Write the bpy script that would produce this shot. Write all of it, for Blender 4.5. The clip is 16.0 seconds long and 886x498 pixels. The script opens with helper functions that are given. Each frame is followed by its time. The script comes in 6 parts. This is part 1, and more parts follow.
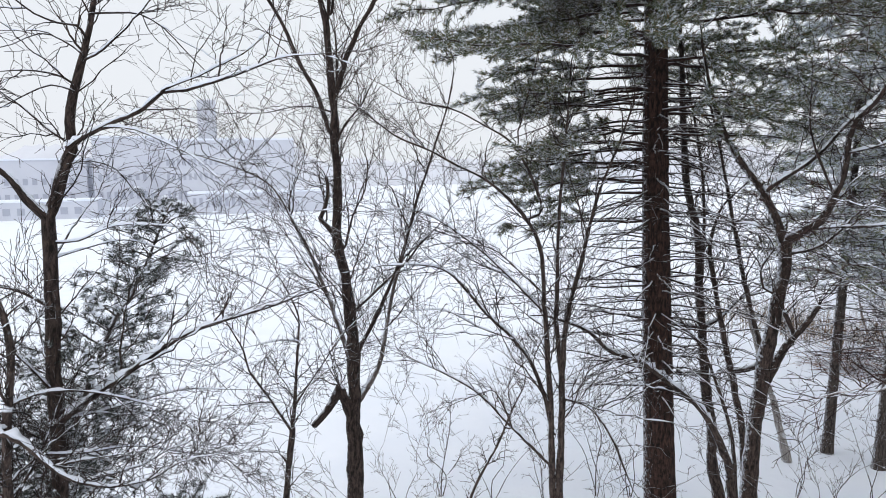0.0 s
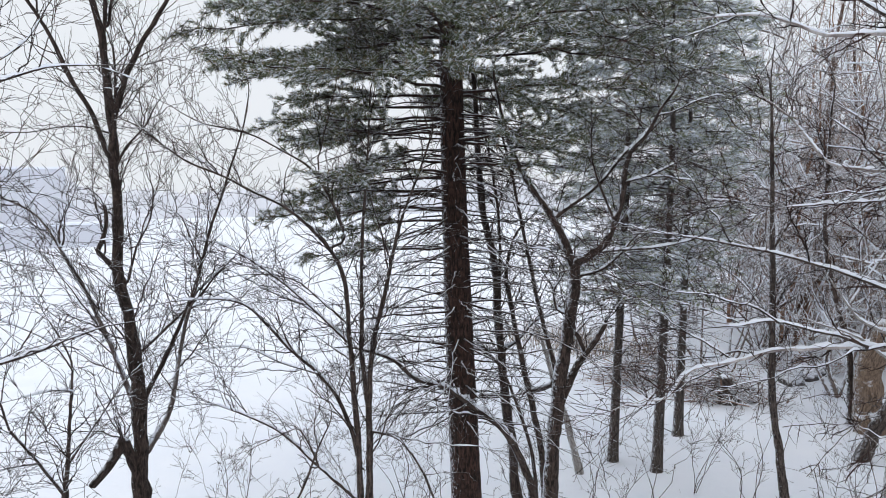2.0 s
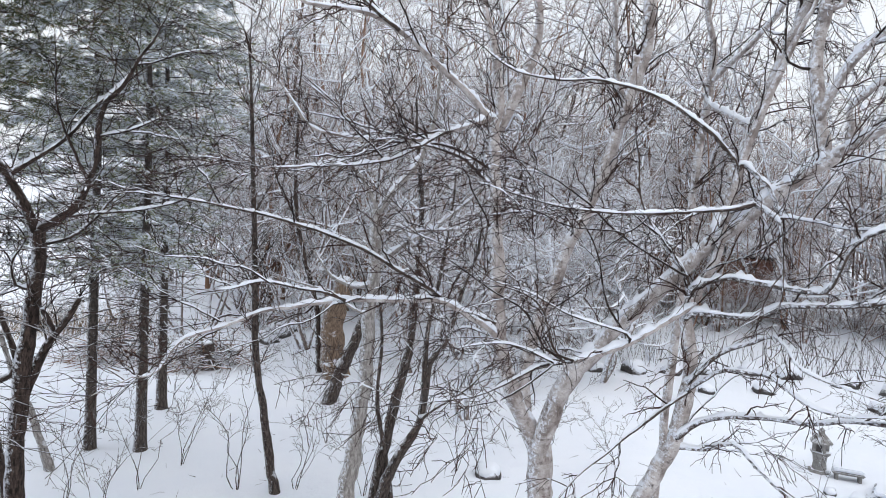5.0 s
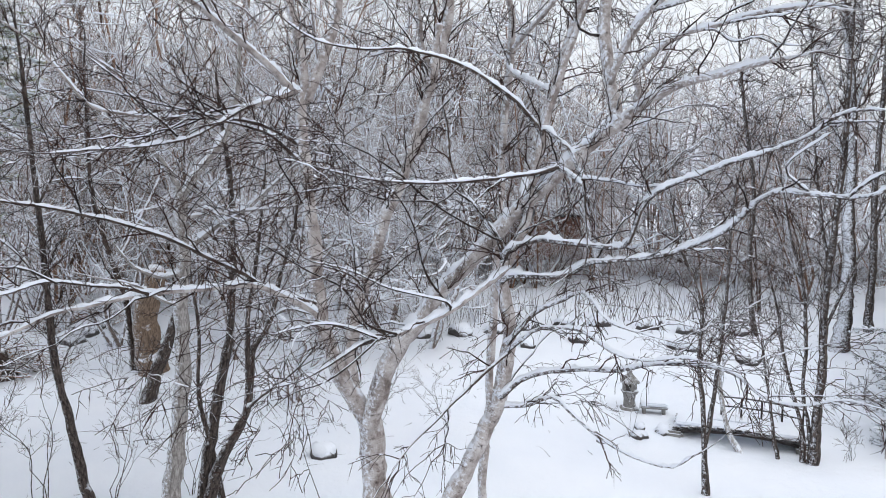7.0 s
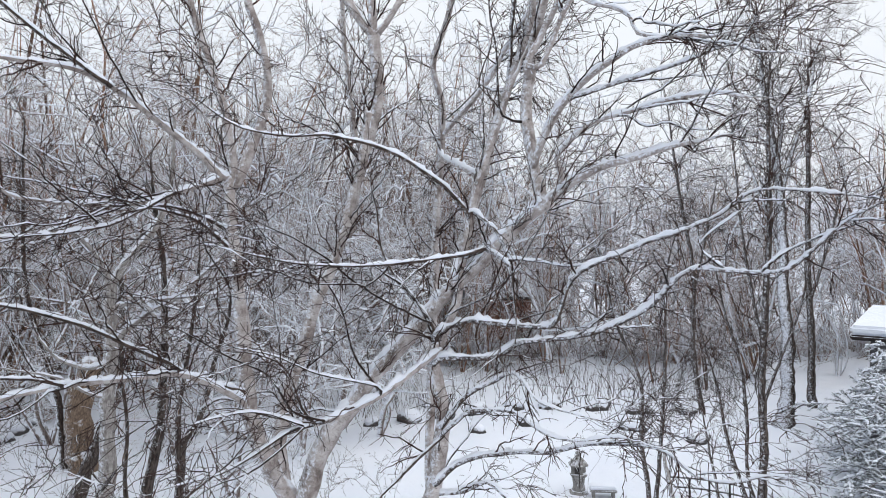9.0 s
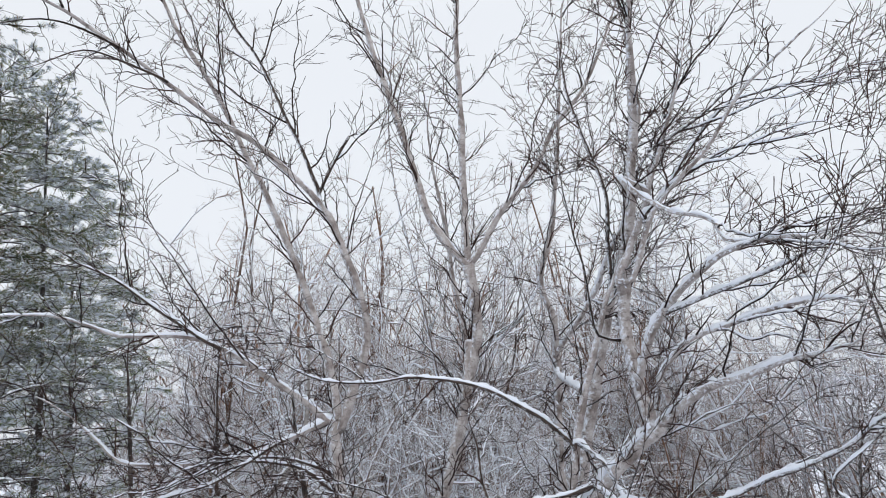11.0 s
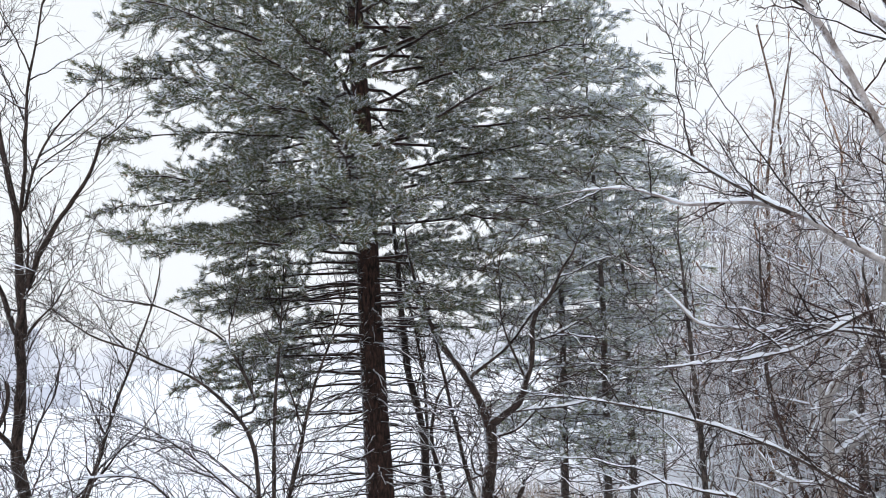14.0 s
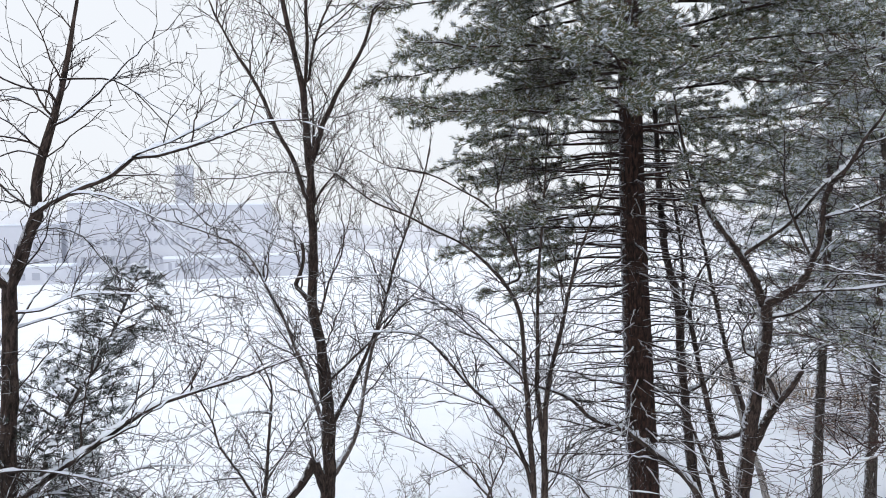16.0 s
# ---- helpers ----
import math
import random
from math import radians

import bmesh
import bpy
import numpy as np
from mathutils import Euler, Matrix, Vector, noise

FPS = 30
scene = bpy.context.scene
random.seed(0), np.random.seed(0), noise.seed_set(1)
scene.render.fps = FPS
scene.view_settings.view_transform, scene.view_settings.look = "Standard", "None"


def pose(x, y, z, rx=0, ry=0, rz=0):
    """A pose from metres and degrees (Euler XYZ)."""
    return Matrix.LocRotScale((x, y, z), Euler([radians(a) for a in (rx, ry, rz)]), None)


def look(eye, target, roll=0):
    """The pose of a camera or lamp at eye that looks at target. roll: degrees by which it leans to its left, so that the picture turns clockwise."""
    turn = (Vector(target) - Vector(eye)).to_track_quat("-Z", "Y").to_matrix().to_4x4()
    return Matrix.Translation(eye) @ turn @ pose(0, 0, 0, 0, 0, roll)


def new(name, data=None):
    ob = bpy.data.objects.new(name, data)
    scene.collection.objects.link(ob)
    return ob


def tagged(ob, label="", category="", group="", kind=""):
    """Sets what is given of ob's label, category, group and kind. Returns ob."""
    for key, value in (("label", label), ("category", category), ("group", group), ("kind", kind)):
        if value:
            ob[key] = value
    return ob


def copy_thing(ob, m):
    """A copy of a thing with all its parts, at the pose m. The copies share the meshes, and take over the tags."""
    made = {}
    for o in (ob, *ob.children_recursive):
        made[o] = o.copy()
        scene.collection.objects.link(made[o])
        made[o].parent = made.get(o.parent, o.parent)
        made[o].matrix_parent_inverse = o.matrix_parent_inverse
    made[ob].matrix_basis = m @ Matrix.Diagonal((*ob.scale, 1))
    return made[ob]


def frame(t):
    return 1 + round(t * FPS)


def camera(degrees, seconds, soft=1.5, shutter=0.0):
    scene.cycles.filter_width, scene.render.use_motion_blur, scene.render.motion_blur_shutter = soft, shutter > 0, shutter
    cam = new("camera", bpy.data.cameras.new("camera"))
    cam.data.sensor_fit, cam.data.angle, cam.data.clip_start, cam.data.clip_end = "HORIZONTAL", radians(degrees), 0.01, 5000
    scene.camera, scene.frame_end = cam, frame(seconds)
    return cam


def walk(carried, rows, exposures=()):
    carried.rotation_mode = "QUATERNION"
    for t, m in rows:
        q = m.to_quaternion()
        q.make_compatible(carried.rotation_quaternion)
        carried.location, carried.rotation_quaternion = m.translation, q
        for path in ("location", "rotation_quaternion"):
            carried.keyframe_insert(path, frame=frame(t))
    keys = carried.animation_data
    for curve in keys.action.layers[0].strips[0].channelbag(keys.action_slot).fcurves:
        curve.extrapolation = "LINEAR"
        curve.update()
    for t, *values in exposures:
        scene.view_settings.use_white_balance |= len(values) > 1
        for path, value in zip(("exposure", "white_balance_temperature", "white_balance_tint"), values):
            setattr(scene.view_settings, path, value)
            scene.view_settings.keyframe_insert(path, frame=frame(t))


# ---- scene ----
cam = camera(61.90, 16.0, soft=0.98)

# seconds, eye, a point looked at, roll
PATH = [
    (0, (-0.239, -0.283, 5.404), (-5.207, 8.320, 4.262), -1.02),
    (0.5, (-0.297, -0.206, 5.377), (-4.585, 8.761, 4.283), -0.43),
    (1, (-0.287, -0.193, 5.357), (-4.061, 9.013, 4.354), -0.35),
    (1.5, (-0.321, -0.133, 5.359), (-3.517, 9.302, 4.472), -0.39),
    (2, (-0.385, -0.101, 5.347), (-2.848, 9.562, 4.591), -0.88),
    (2.5, (-0.466, -0.009, 5.321), (-2.058, 9.839, 4.626), -1.06),
    (3, (-0.490, -0.119, 5.313), (-0.994, 9.847, 4.652), -1.91),
    (3.5, (-0.492, 0.086, 5.317), (0.530, 9.995, 4.446), -0.74),
    (4, (-0.483, 0.135, 5.305), (1.726, 9.835, 4.289), -0.09),
    (4.5, (-0.460, 0.242, 5.276), (2.872, 9.605, 4.168), 1.09),
    (5, (-0.477, 0.334, 5.247), (3.735, 9.334, 4.123), 1.73),
    (5.2, (-0.455, 0.346, 5.249), (4.063, 9.194, 4.108), 1.65),
    (7.3, (-0.295, 0.432, 5.263), (6.137, 7.955, 3.837), -0.44),
    (7.5, (-0.277, 0.431, 5.183), (6.340, 7.805, 3.826), -0.05),
    (8, (-0.210, 0.368, 5.174), (6.733, 7.456, 3.929), 1.17),
    (8.5, (-0.195, 0.301, 5.188), (6.787, 7.376, 4.095), 0.74),
    (9, (-0.117, 0.251, 5.234), (6.586, 7.663, 4.885), -1.40),
    (9.2, (-0.074, 0.239, 5.273), (6.411, 7.851, 5.296), -1.77),
    (11.3, (0.994, -0.292, 5.734), (1.787, 1.489, 6.183), -5.80),
    (11.5, (0.991, -0.244, 5.740), (1.702, 1.577, 6.166), -5.90),
    (12, (0.986, 0.030, 5.729), (1.295, 1.969, 6.110), -6.00),
    (12.5, (0.972, 0.203, 5.750), (1.020, 2.173, 6.093), -4.90),
    (13, (0.950, 0.338, 5.749), (0.758, 2.305, 6.056), -3.90),
    (13.5, (0.930, 0.400, 5.745), (0.540, 2.347, 5.992), -3.60),
    (14, (0.522, -0.095, 5.522), (0.088, 1.842, 5.764), -2.70),
    (14.5, (0.182, -0.193, 5.482), (-0.322, 1.734, 5.659), -1.70),
    (15, (-0.202, -0.247, 5.372), (-0.800, 1.659, 5.473), -2.30),
    (15.5, (-0.260, -0.166, 5.397), (-1.042, 1.675, 5.408), -1.30),
    (16, (-0.305, -0.158, 5.419), (-1.250, 1.603, 5.361), -1.20),
]
EXPOSURES = ((0.0, 0.02), (2.5, 0.0), (3.5, 0.06), (4.6, 0.2), (5.2, 0.22), (7.5, 0.16), (9.2, 0.12), (11.5, 0.0), (12.5, 0.02), (13.0, 0.08), (13.6, 0.15), (14.5, 0.22), (15.1, 0.18), (15.6, 0.14), (16.0, 0.1))
walk(cam, [(t, look(eye, at, roll)) for t, eye, at, roll in PATH], EXPOSURES)

# ---- light: an even snow cloud over everything, and a weak broad sun behind it ----
SUN_HEIGHT, SUN_TURN = radians(38), radians(200)
world = bpy.data.worlds.new("overcast")
scene.world = world
world.use_nodes = True
wn, wl = world.node_tree.nodes, world.node_tree.links
wn.clear()
sky = wn.new("ShaderNodeTexSky")
sky.sky_type, sky.sun_disc = "NISHITA", False
sky.sun_elevation, sky.sun_rotation = SUN_HEIGHT, SUN_TURN
sky.air_density, sky.dust_density, sky.ozone_density = 1.0, 6.0, 1.0
sky_dim = wn.new("ShaderNodeMix")
sky_dim.data_type, sky_dim.blend_type = "RGBA", "MULTIPLY"
sky_dim.inputs["Factor"].default_value = 1.0
sky_dim.inputs[7].default_value = (0.07, 0.07, 0.07, 1)
wl.new(sky.outputs["Color"], sky_dim.inputs[6])
# the cloud is brightest overhead, as an overcast sky is
where = wn.new("ShaderNodeTexCoord")
height = wn.new("ShaderNodeSeparateXYZ")
wl.new(where.outputs["Generated"], height.inputs[0])
cloud = wn.new("ShaderNodeValToRGB")
cloud.color_ramp.elements[0].position, cloud.color_ramp.elements[0].color = 0.5, (0.93, 0.965, 1.02, 1)
cloud.color_ramp.elements[1].position, cloud.color_ramp.elements[1].color = 1.0, (1.42, 1.47, 1.55, 1)
wl.new(height.outputs["Z"], cloud.inputs["Fac"])
veil = wn.new("ShaderNodeMix")
veil.data_type = "RGBA"
veil.inputs["Factor"].default_value = 0.88
wl.new(cloud.outputs["Color"], veil.inputs[7])
wl.new(sky_dim.outputs[2], veil.inputs[6])
back = wn.new("ShaderNodeBackground")
back.inputs["Strength"].default_value = 1.0
wl.new(veil.outputs[2], back.inputs["Color"])
wo = wn.new("ShaderNodeOutputWorld")
wl.new(back.outputs["Background"], wo.inputs["Surface"])

sun = new("sun", bpy.data.lights.new("sun", "SUN"))
sun.data.energy, sun.data.angle, sun.data.color = 0.5, radians(35), (1.0, 0.965, 0.92)
sun.matrix_world = look((0, 0, 40), (-14, 30, 0))

# ---- materials ----


def material(name, build, rough=0.9):
    m = bpy.data.materials.new(name)
    m.use_nodes = True
    nt = m.node_tree
    b = nt.nodes["Principled BSDF"]
    b.inputs["Roughness"].default_value = rough
    b.inputs["Specular IOR Level"].default_value = 0.25
    build(nt, b)
    return m


def add(nt, kind, **values):
    n = nt.nodes.new(kind)
    for key, value in values.items():
        n.inputs[key.replace("_", " ")].default_value = value
    return n


def ramp(nt, fac, stops):
    n = nt.nodes.new("ShaderNodeValToRGB")
    el = n.color_ramp.elements
    while len(el) < len(stops):
        el.new(0.5)
    for e, (p, c) in zip(el, stops):
        e.position, e.color = p, (*c, 1)
    nt.links.new(fac, n.inputs["Fac"])
    return n.outputs["Color"]


def mix(nt, fac, a, b, blend="MIX"):
    n = nt.nodes.new("ShaderNodeMix")
    n.data_type, n.blend_type = "RGBA", blend
    for socket, v in ((n.inputs["Factor"], fac), (n.inputs[6], a), (n.inputs[7], b)):
        if isinstance(v, bpy.types.NodeSocket):
            nt.links.new(v, socket)
        else:
            socket.default_value = v if isinstance(v, float) else (*v, 1)
    return n.outputs[2]


def math_node(nt, op, a, b=0.0, clamp=False):
    n = nt.nodes.new("ShaderNodeMath")
    n.operation, n.use_clamp = op, clamp
    for socket, v in zip(n.inputs, (a, b)):
        if isinstance(v, bpy.types.NodeSocket):
            nt.links.new(v, socket)
        else:
            socket.default_value = v
    return n.outputs[0]


def noise_of(nt, vector, scale, detail=4.0, rough=0.55):
    n = add(nt, "ShaderNodeTexNoise", Scale=scale, Detail=detail, Roughness=rough)
    nt.links.new(vector, n.inputs["Vector"])
    return n.outputs["Fac"]


def stretched(nt, vector, sx, sy, sz=1.0):
    n = nt.nodes.new("ShaderNodeMapping")
    n.inputs["Scale"].default_value = (sx, sy, sz)
    nt.links.new(vector, n.inputs["Vector"])
    return n.outputs["Vector"]


def bump(nt, b, height, strength, distance):
    n = add(nt, "ShaderNodeBump", Strength=strength, Distance=distance)
    nt.links.new(height, n.inputs["Height"])
    nt.links.new(n.outputs["Normal"], b.inputs["Normal"])


SNOW = (0.80, 0.84, 0.915)


def snow_on_top(nt, coat, low, gain, plaster=0.0):
    """How far fallen snow covers a surface: on its upper side, and in patches on the side that the wind came from."""
    geo = nt.nodes.new("ShaderNodeNewGeometry")
    sep = nt.nodes.new("ShaderNodeSeparateXYZ")
    nt.links.new(geo.outputs["Normal"], sep.inputs[0])
    patch = noise_of(nt, geo.outputs["Position"], 9.0, 3.0)
    up = math_node(nt, "ADD", sep.outputs["Z"], math_node(nt, "MULTIPLY", math_node(nt, "SUBTRACT", patch, 0.5), 1.3))
    fac = math_node(nt, "MULTIPLY", math_node(nt, "SUBTRACT", up, low), gain, clamp=True)
    if plaster:
        spot = noise_of(nt, geo.outputs["Position"], 24.0, 6.0, 0.8)
        wind = math_node(nt, "MULTIPLY", sep.outputs["X"], -0.28)
        stick = math_node(nt, "ADD", spot, wind)
        fac = math_node(nt, "MAXIMUM", fac, math_node(nt, "MULTIPLY", math_node(nt, "SUBTRACT", stick, 1.0 - plaster), 7.0, clamp=True))
    return mix(nt, fac, coat, SNOW)


def bark(name, dark, light, low=0.42, plaster=0.20, furrow=1.0):
    def build(nt, b):
        uv = nt.nodes.new("ShaderNodeTexCoord").outputs["UV"]
        plates = noise_of(nt, stretched(nt, uv, 27, 7), 1.0, 6.0, 0.75)
        broad = noise_of(nt, stretched(nt, uv, 3, 1.3), 1.0, 3.0)
        c = ramp(nt, plates, ((0.42, dark), (0.56, tuple((d + 2 * v) / 3 for d, v in zip(dark, light))), (0.64, light)))
        c = mix(nt, math_node(nt, "MULTIPLY", broad, 0.45), c, tuple(v * 0.55 for v in dark))
        nt.links.new(snow_on_top(nt, c, low, 3.0, plaster), b.inputs["Base Color"])
        bump(nt, b, plates, 0.8 * furrow, 0.02)

    return material(name, build)


def birch_bark(nt, b):
    uv = nt.nodes.new("ShaderNodeTexCoord").outputs["UV"]
    dashes = noise_of(nt, stretched(nt, uv, 16, 70), 1.0, 3.0, 0.6)
    patches = noise_of(nt, stretched(nt, uv, 5, 3.2), 1.0, 5.0, 0.68)
    scars = noise_of(nt, stretched(nt, uv, 8, 9), 1.0, 4.0, 0.7)
    c = ramp(nt, patches, ((0.30, (0.060, 0.046, 0.041)), (0.39, (0.17, 0.14, 0.128)), (0.48, (0.32, 0.284, 0.27)), (0.63, (0.56, 0.53, 0.52))))
    c = mix(nt, math_node(nt, "MULTIPLY", math_node(nt, "SUBTRACT", dashes, 0.57), 7.0, clamp=True), c, (0.16, 0.12, 0.11))
    c = mix(nt, math_node(nt, "MULTIPLY", math_node(nt, "SUBTRACT", scars, 0.57), 8.0, clamp=True), c, (0.06, 0.045, 0.04))
    nt.links.new(snow_on_top(nt, c, 0.30, 3.0, 0.29), b.inputs["Base Color"])
    bump(nt, b, scars, 0.5, 0.012)


def plain(name, colour, spread=0.25, scale=6.0, rough=0.85, relief=0.01, snow=None):
    def build(nt, b):
        at = nt.nodes.new("ShaderNodeTexCoord").outputs["Object"]
        n = noise_of(nt, at, scale, 5.0, 0.6)
        c = ramp(nt, n, ((0.25, tuple(v * (1 - spread) for v in colour)), (0.75, tuple(min(1, v * (1 + spread)) for v in colour))))
        if snow is not None:
            c = snow_on_top(nt, c, snow, 3.0)
        nt.links.new(c, b.inputs["Base Color"])
        if relief:
            bump(nt, b, n, 0.5, relief)

    return material(name, build, rough)


def snow_build(nt, b):
    geo = nt.nodes.new("ShaderNodeNewGeometry")
    fine = noise_of(nt, geo.outputs["Position"], 14.0, 6.0, 0.65)
    wide = noise_of(nt, geo.outputs["Position"], 0.7, 4.0, 0.5)
    c = ramp(nt, wide, ((0.3, (0.785, 0.83, 0.915)), (0.7, (0.835, 0.87, 0.935))))
    nt.links.new(c, b.inputs["Base Color"])
    b.inputs["Subsurface Weight"].default_value = 0.0
    drift = noise_of(nt, geo.outputs["Position"], 2.2, 3.0, 0.55)
    bump(nt, b, math_node(nt, "ADD", math_node(nt, "MULTIPLY", fine, 0.25), drift), 0.5, 0.10)


def twig_build(dark, light, low):
    def build(nt, b):
        geo = nt.nodes.new("ShaderNodeNewGeometry")
        c = ramp(nt, geo.outputs["Random Per Island"], ((0.0, dark), (1.0, light)))
        nt.links.new(snow_on_top(nt, c, low, 2.4), b.inputs["Base Color"])

    return build


def needle_build(dark, light, straw, frost):
    def build(nt, b):
        geo = nt.nodes.new("ShaderNodeNewGeometry")
        c = ramp(nt, geo.outputs["Random Per Island"], ((0.0, dark), (frost - 0.1, light), (frost - 0.04, straw), (frost, straw), (frost + 0.02, SNOW)))
        nt.links.new(c, b.inputs["Base Color"])
        # needles let some light through
        thin = nt.nodes.new("ShaderNodeBsdfTranslucent")
        nt.links.new(c, thin.inputs["Color"])
        both = nt.nodes.new("ShaderNodeMixShader")
        both.inputs["Fac"].default_value = 0.42
        nt.links.new(b.outputs["BSDF"], both.inputs[1])
        nt.links.new(thin.outputs["BSDF"], both.inputs[2])
        nt.links.new(both.outputs["Shader"], nt.nodes["Material Output"].inputs["Surface"])

    return build


bark_brown = bark("brown_bark", (0.014, 0.010, 0.008), (0.125, 0.088, 0.075), plaster=0.36, furrow=1.8)
bark_grey = bark("grey_bark", (0.020, 0.015, 0.013), (0.155, 0.115, 0.10), plaster=0.32)
bark_pale = bark("pale_bark", (0.19, 0.172, 0.162), (0.55, 0.525, 0.505), low=0.3, plaster=0.30, furrow=0.8)
bark_tan = bark("tan_bark", (0.12, 0.085, 0.062), (0.36, 0.265, 0.20), plaster=0.24)
bark_plastered = bark("snow_plastered_bark", (0.06, 0.045, 0.04), (0.30, 0.25, 0.23), low=0.1, plaster=0.46)
bark_pine = bark("pine_bark", (0.012, 0.008, 0.007), (0.112, 0.060, 0.046), plaster=0.31, furrow=2.2)
bark_conifer = bark("conifer_bark", (0.035, 0.029, 0.026), (0.17, 0.14, 0.125), plaster=0.30)
bark_wood = bark("woodland_bark", (0.120, 0.094, 0.084), (0.38, 0.31, 0.28), low=0.0, plaster=0.42)
bark_thicket = bark("thicket_bark", (0.022, 0.017, 0.015), (0.18, 0.145, 0.13), low=0.34, plaster=0.24)
bark_arm = bark("birch_arm_bark", (0.022, 0.016, 0.014), (0.16, 0.118, 0.10), low=0.30, plaster=0.32)
bark_black = bark("dark_branch_bark", (0.010, 0.007, 0.006), (0.075, 0.05, 0.042), low=0.45, plaster=0.27)
bark_birch = material("birch_bark", birch_bark, 0.7)
snow_mat = material("snow", snow_build, 0.75)
twig_dark = material("dark_twigs", twig_build((0.012, 0.009, 0.008), (0.055, 0.036, 0.031), 0.72), 0.9)
twig_red = material("red_brown_twigs", twig_build((0.010, 0.006, 0.006), (0.062, 0.032, 0.025), 0.74), 0.9)
twig_snowy = material("snowy_twigs", twig_build((0.068, 0.045, 0.034), (0.32, 0.218, 0.165), -0.13), 0.9)
needle_green = material("pine_needles", needle_build((0.038, 0.053, 0.030), (0.235, 0.256, 0.148), (0.32, 0.215, 0.128), 0.70), 0.7)
needle_grey = material("frosted_needles", needle_build((0.030, 0.036, 0.032), (0.10, 0.115, 0.10), (0.21, 0.20, 0.17), 0.76), 0.7)
needle_dark = material("dark_needles", needle_build((0.050, 0.066, 0.058), (0.17, 0.20, 0.18), (0.20, 0.20, 0.17), 0.58), 0.7)
needle_far = material("snow_dusted_needles", needle_build((0.105, 0.135, 0.078), (0.37, 0.40, 0.235), (0.40, 0.345, 0.225), 0.46), 0.7)
thicket_twigs = material("brown_thicket_twigs", twig_build((0.055, 0.031, 0.020), (0.32, 0.185, 0.122), 0.0), 0.9)
TWIGS = {bark_thicket.name: twig_dark, bark_brown.name: twig_dark, bark_grey.name: twig_dark, bark_pale.name: twig_dark, bark_tan.name: twig_dark, bark_birch.name: twig_red}

# ---- meshes ----
rng = np.random.default_rng(7)


def mesh_of(name, verts, faces, mat, uv=None, smooth=True):
    """One mesh from arrays: verts (n, 3), faces (m, 3 or 4)."""
    me = bpy.data.meshes.new(name)
    verts, faces = np.asarray(verts, np.float32), np.asarray(faces, np.int32)
    m, k = faces.shape
    me.vertices.add(len(verts))
    me.vertices.foreach_set("co", verts.ravel())
    me.loops.add(m * k)
    me.loops.foreach_set("vertex_index", faces.ravel())
    me.polygons.add(m)
    me.polygons.foreach_set("loop_start", np.arange(0, m * k, k, dtype=np.int32))
    me.polygons.foreach_set("use_smooth", np.full(m, smooth))
    me.update(calc_edges=True)
    if uv is not None:
        layer = me.uv_layers.new(name="UVMap")
        layer.data.foreach_set("uv", np.asarray(uv, np.float32)[faces.ravel()].ravel())
    me.materials.append(mat)
    return me


def unit(v):
    return v / np.maximum(np.linalg.norm(v, axis=-1, keepdims=True), 1e-9)


def tubes(paths, radii, sides, cap=False):
    """Tapered tubes along paths (n, k, 3) with radii (n, k): verts, faces, uv."""
    paths, radii = np.asarray(paths, float), np.asarray(radii, float)
    n, k, _ = paths.shape
    along = unit(np.gradient(paths, axis=1))
    steep = np.abs(along[:, :, 2]).mean(1) > 0.8
    ref = np.where(steep[:, None], np.array([1.0, 0.02, 0.0]), np.array([0.0, 0.0, 1.0]))[:, None, :]
    side = unit(np.cross(along, ref))
    up = np.cross(side, along)
    a = np.arange(sides) * 2 * np.pi / sides
    ring = side[:, :, None] * np.cos(a)[:, None] + up[:, :, None] * np.sin(a)[:, None]
    verts = paths[:, :, None] + ring * radii[:, :, None, None]
    run = np.concatenate([np.zeros((n, 1)), np.cumsum(np.linalg.norm(np.diff(paths, axis=1), axis=2), 1)], 1)
    u = np.broadcast_to(np.abs(np.arange(sides) * 2 / sides - 1) * 3.0, (n, k, sides)) * np.maximum(radii, 0.01)[:, :, None]
    uv = np.stack([u, np.broadcast_to(run[:, :, None], u.shape)], -1)
    i = np.arange(k - 1)[:, None] * sides + np.arange(sides)
    j = np.arange(k - 1)[:, None] * sides + (np.arange(sides) + 1) % sides
    quad = np.stack([i, j, j + sides, i + sides], -1).reshape(-1, 4)
    faces = (np.arange(n)[:, None, None] * k * sides + quad).reshape(-1, 4)
    verts, uv = verts.reshape(-1, 3), uv.reshape(-1, 2)
    if cap:
        tips = paths[:, -1] + along[:, -1] * radii[:, -1:] * 0.3
        c = len(verts) + np.arange(n)
        last = (np.arange(n)[:, None] + 1) * k * sides - sides + np.arange(sides)
        nxt = np.roll(last, -1, 1)
        tri = np.stack([last, nxt, np.repeat(c[:, None], sides, 1), np.repeat(c[:, None], sides, 1)], -1)[:, ::1].reshape(-1, 4)
        half = tri.reshape(n, sides, 4)[:, ::2]
        two = np.stack([half[:, :, 0], half[:, :, 1], np.roll(half, -1, 1)[:, :, 0], half[:, :, 2]], -1)
        if sides % 2 == 0:
            faces = np.concatenate([faces, two.reshape(-1, 4)])
            verts, uv = np.concatenate([verts, tips]), np.concatenate([uv, np.zeros((n, 2))])
    return verts, faces, uv


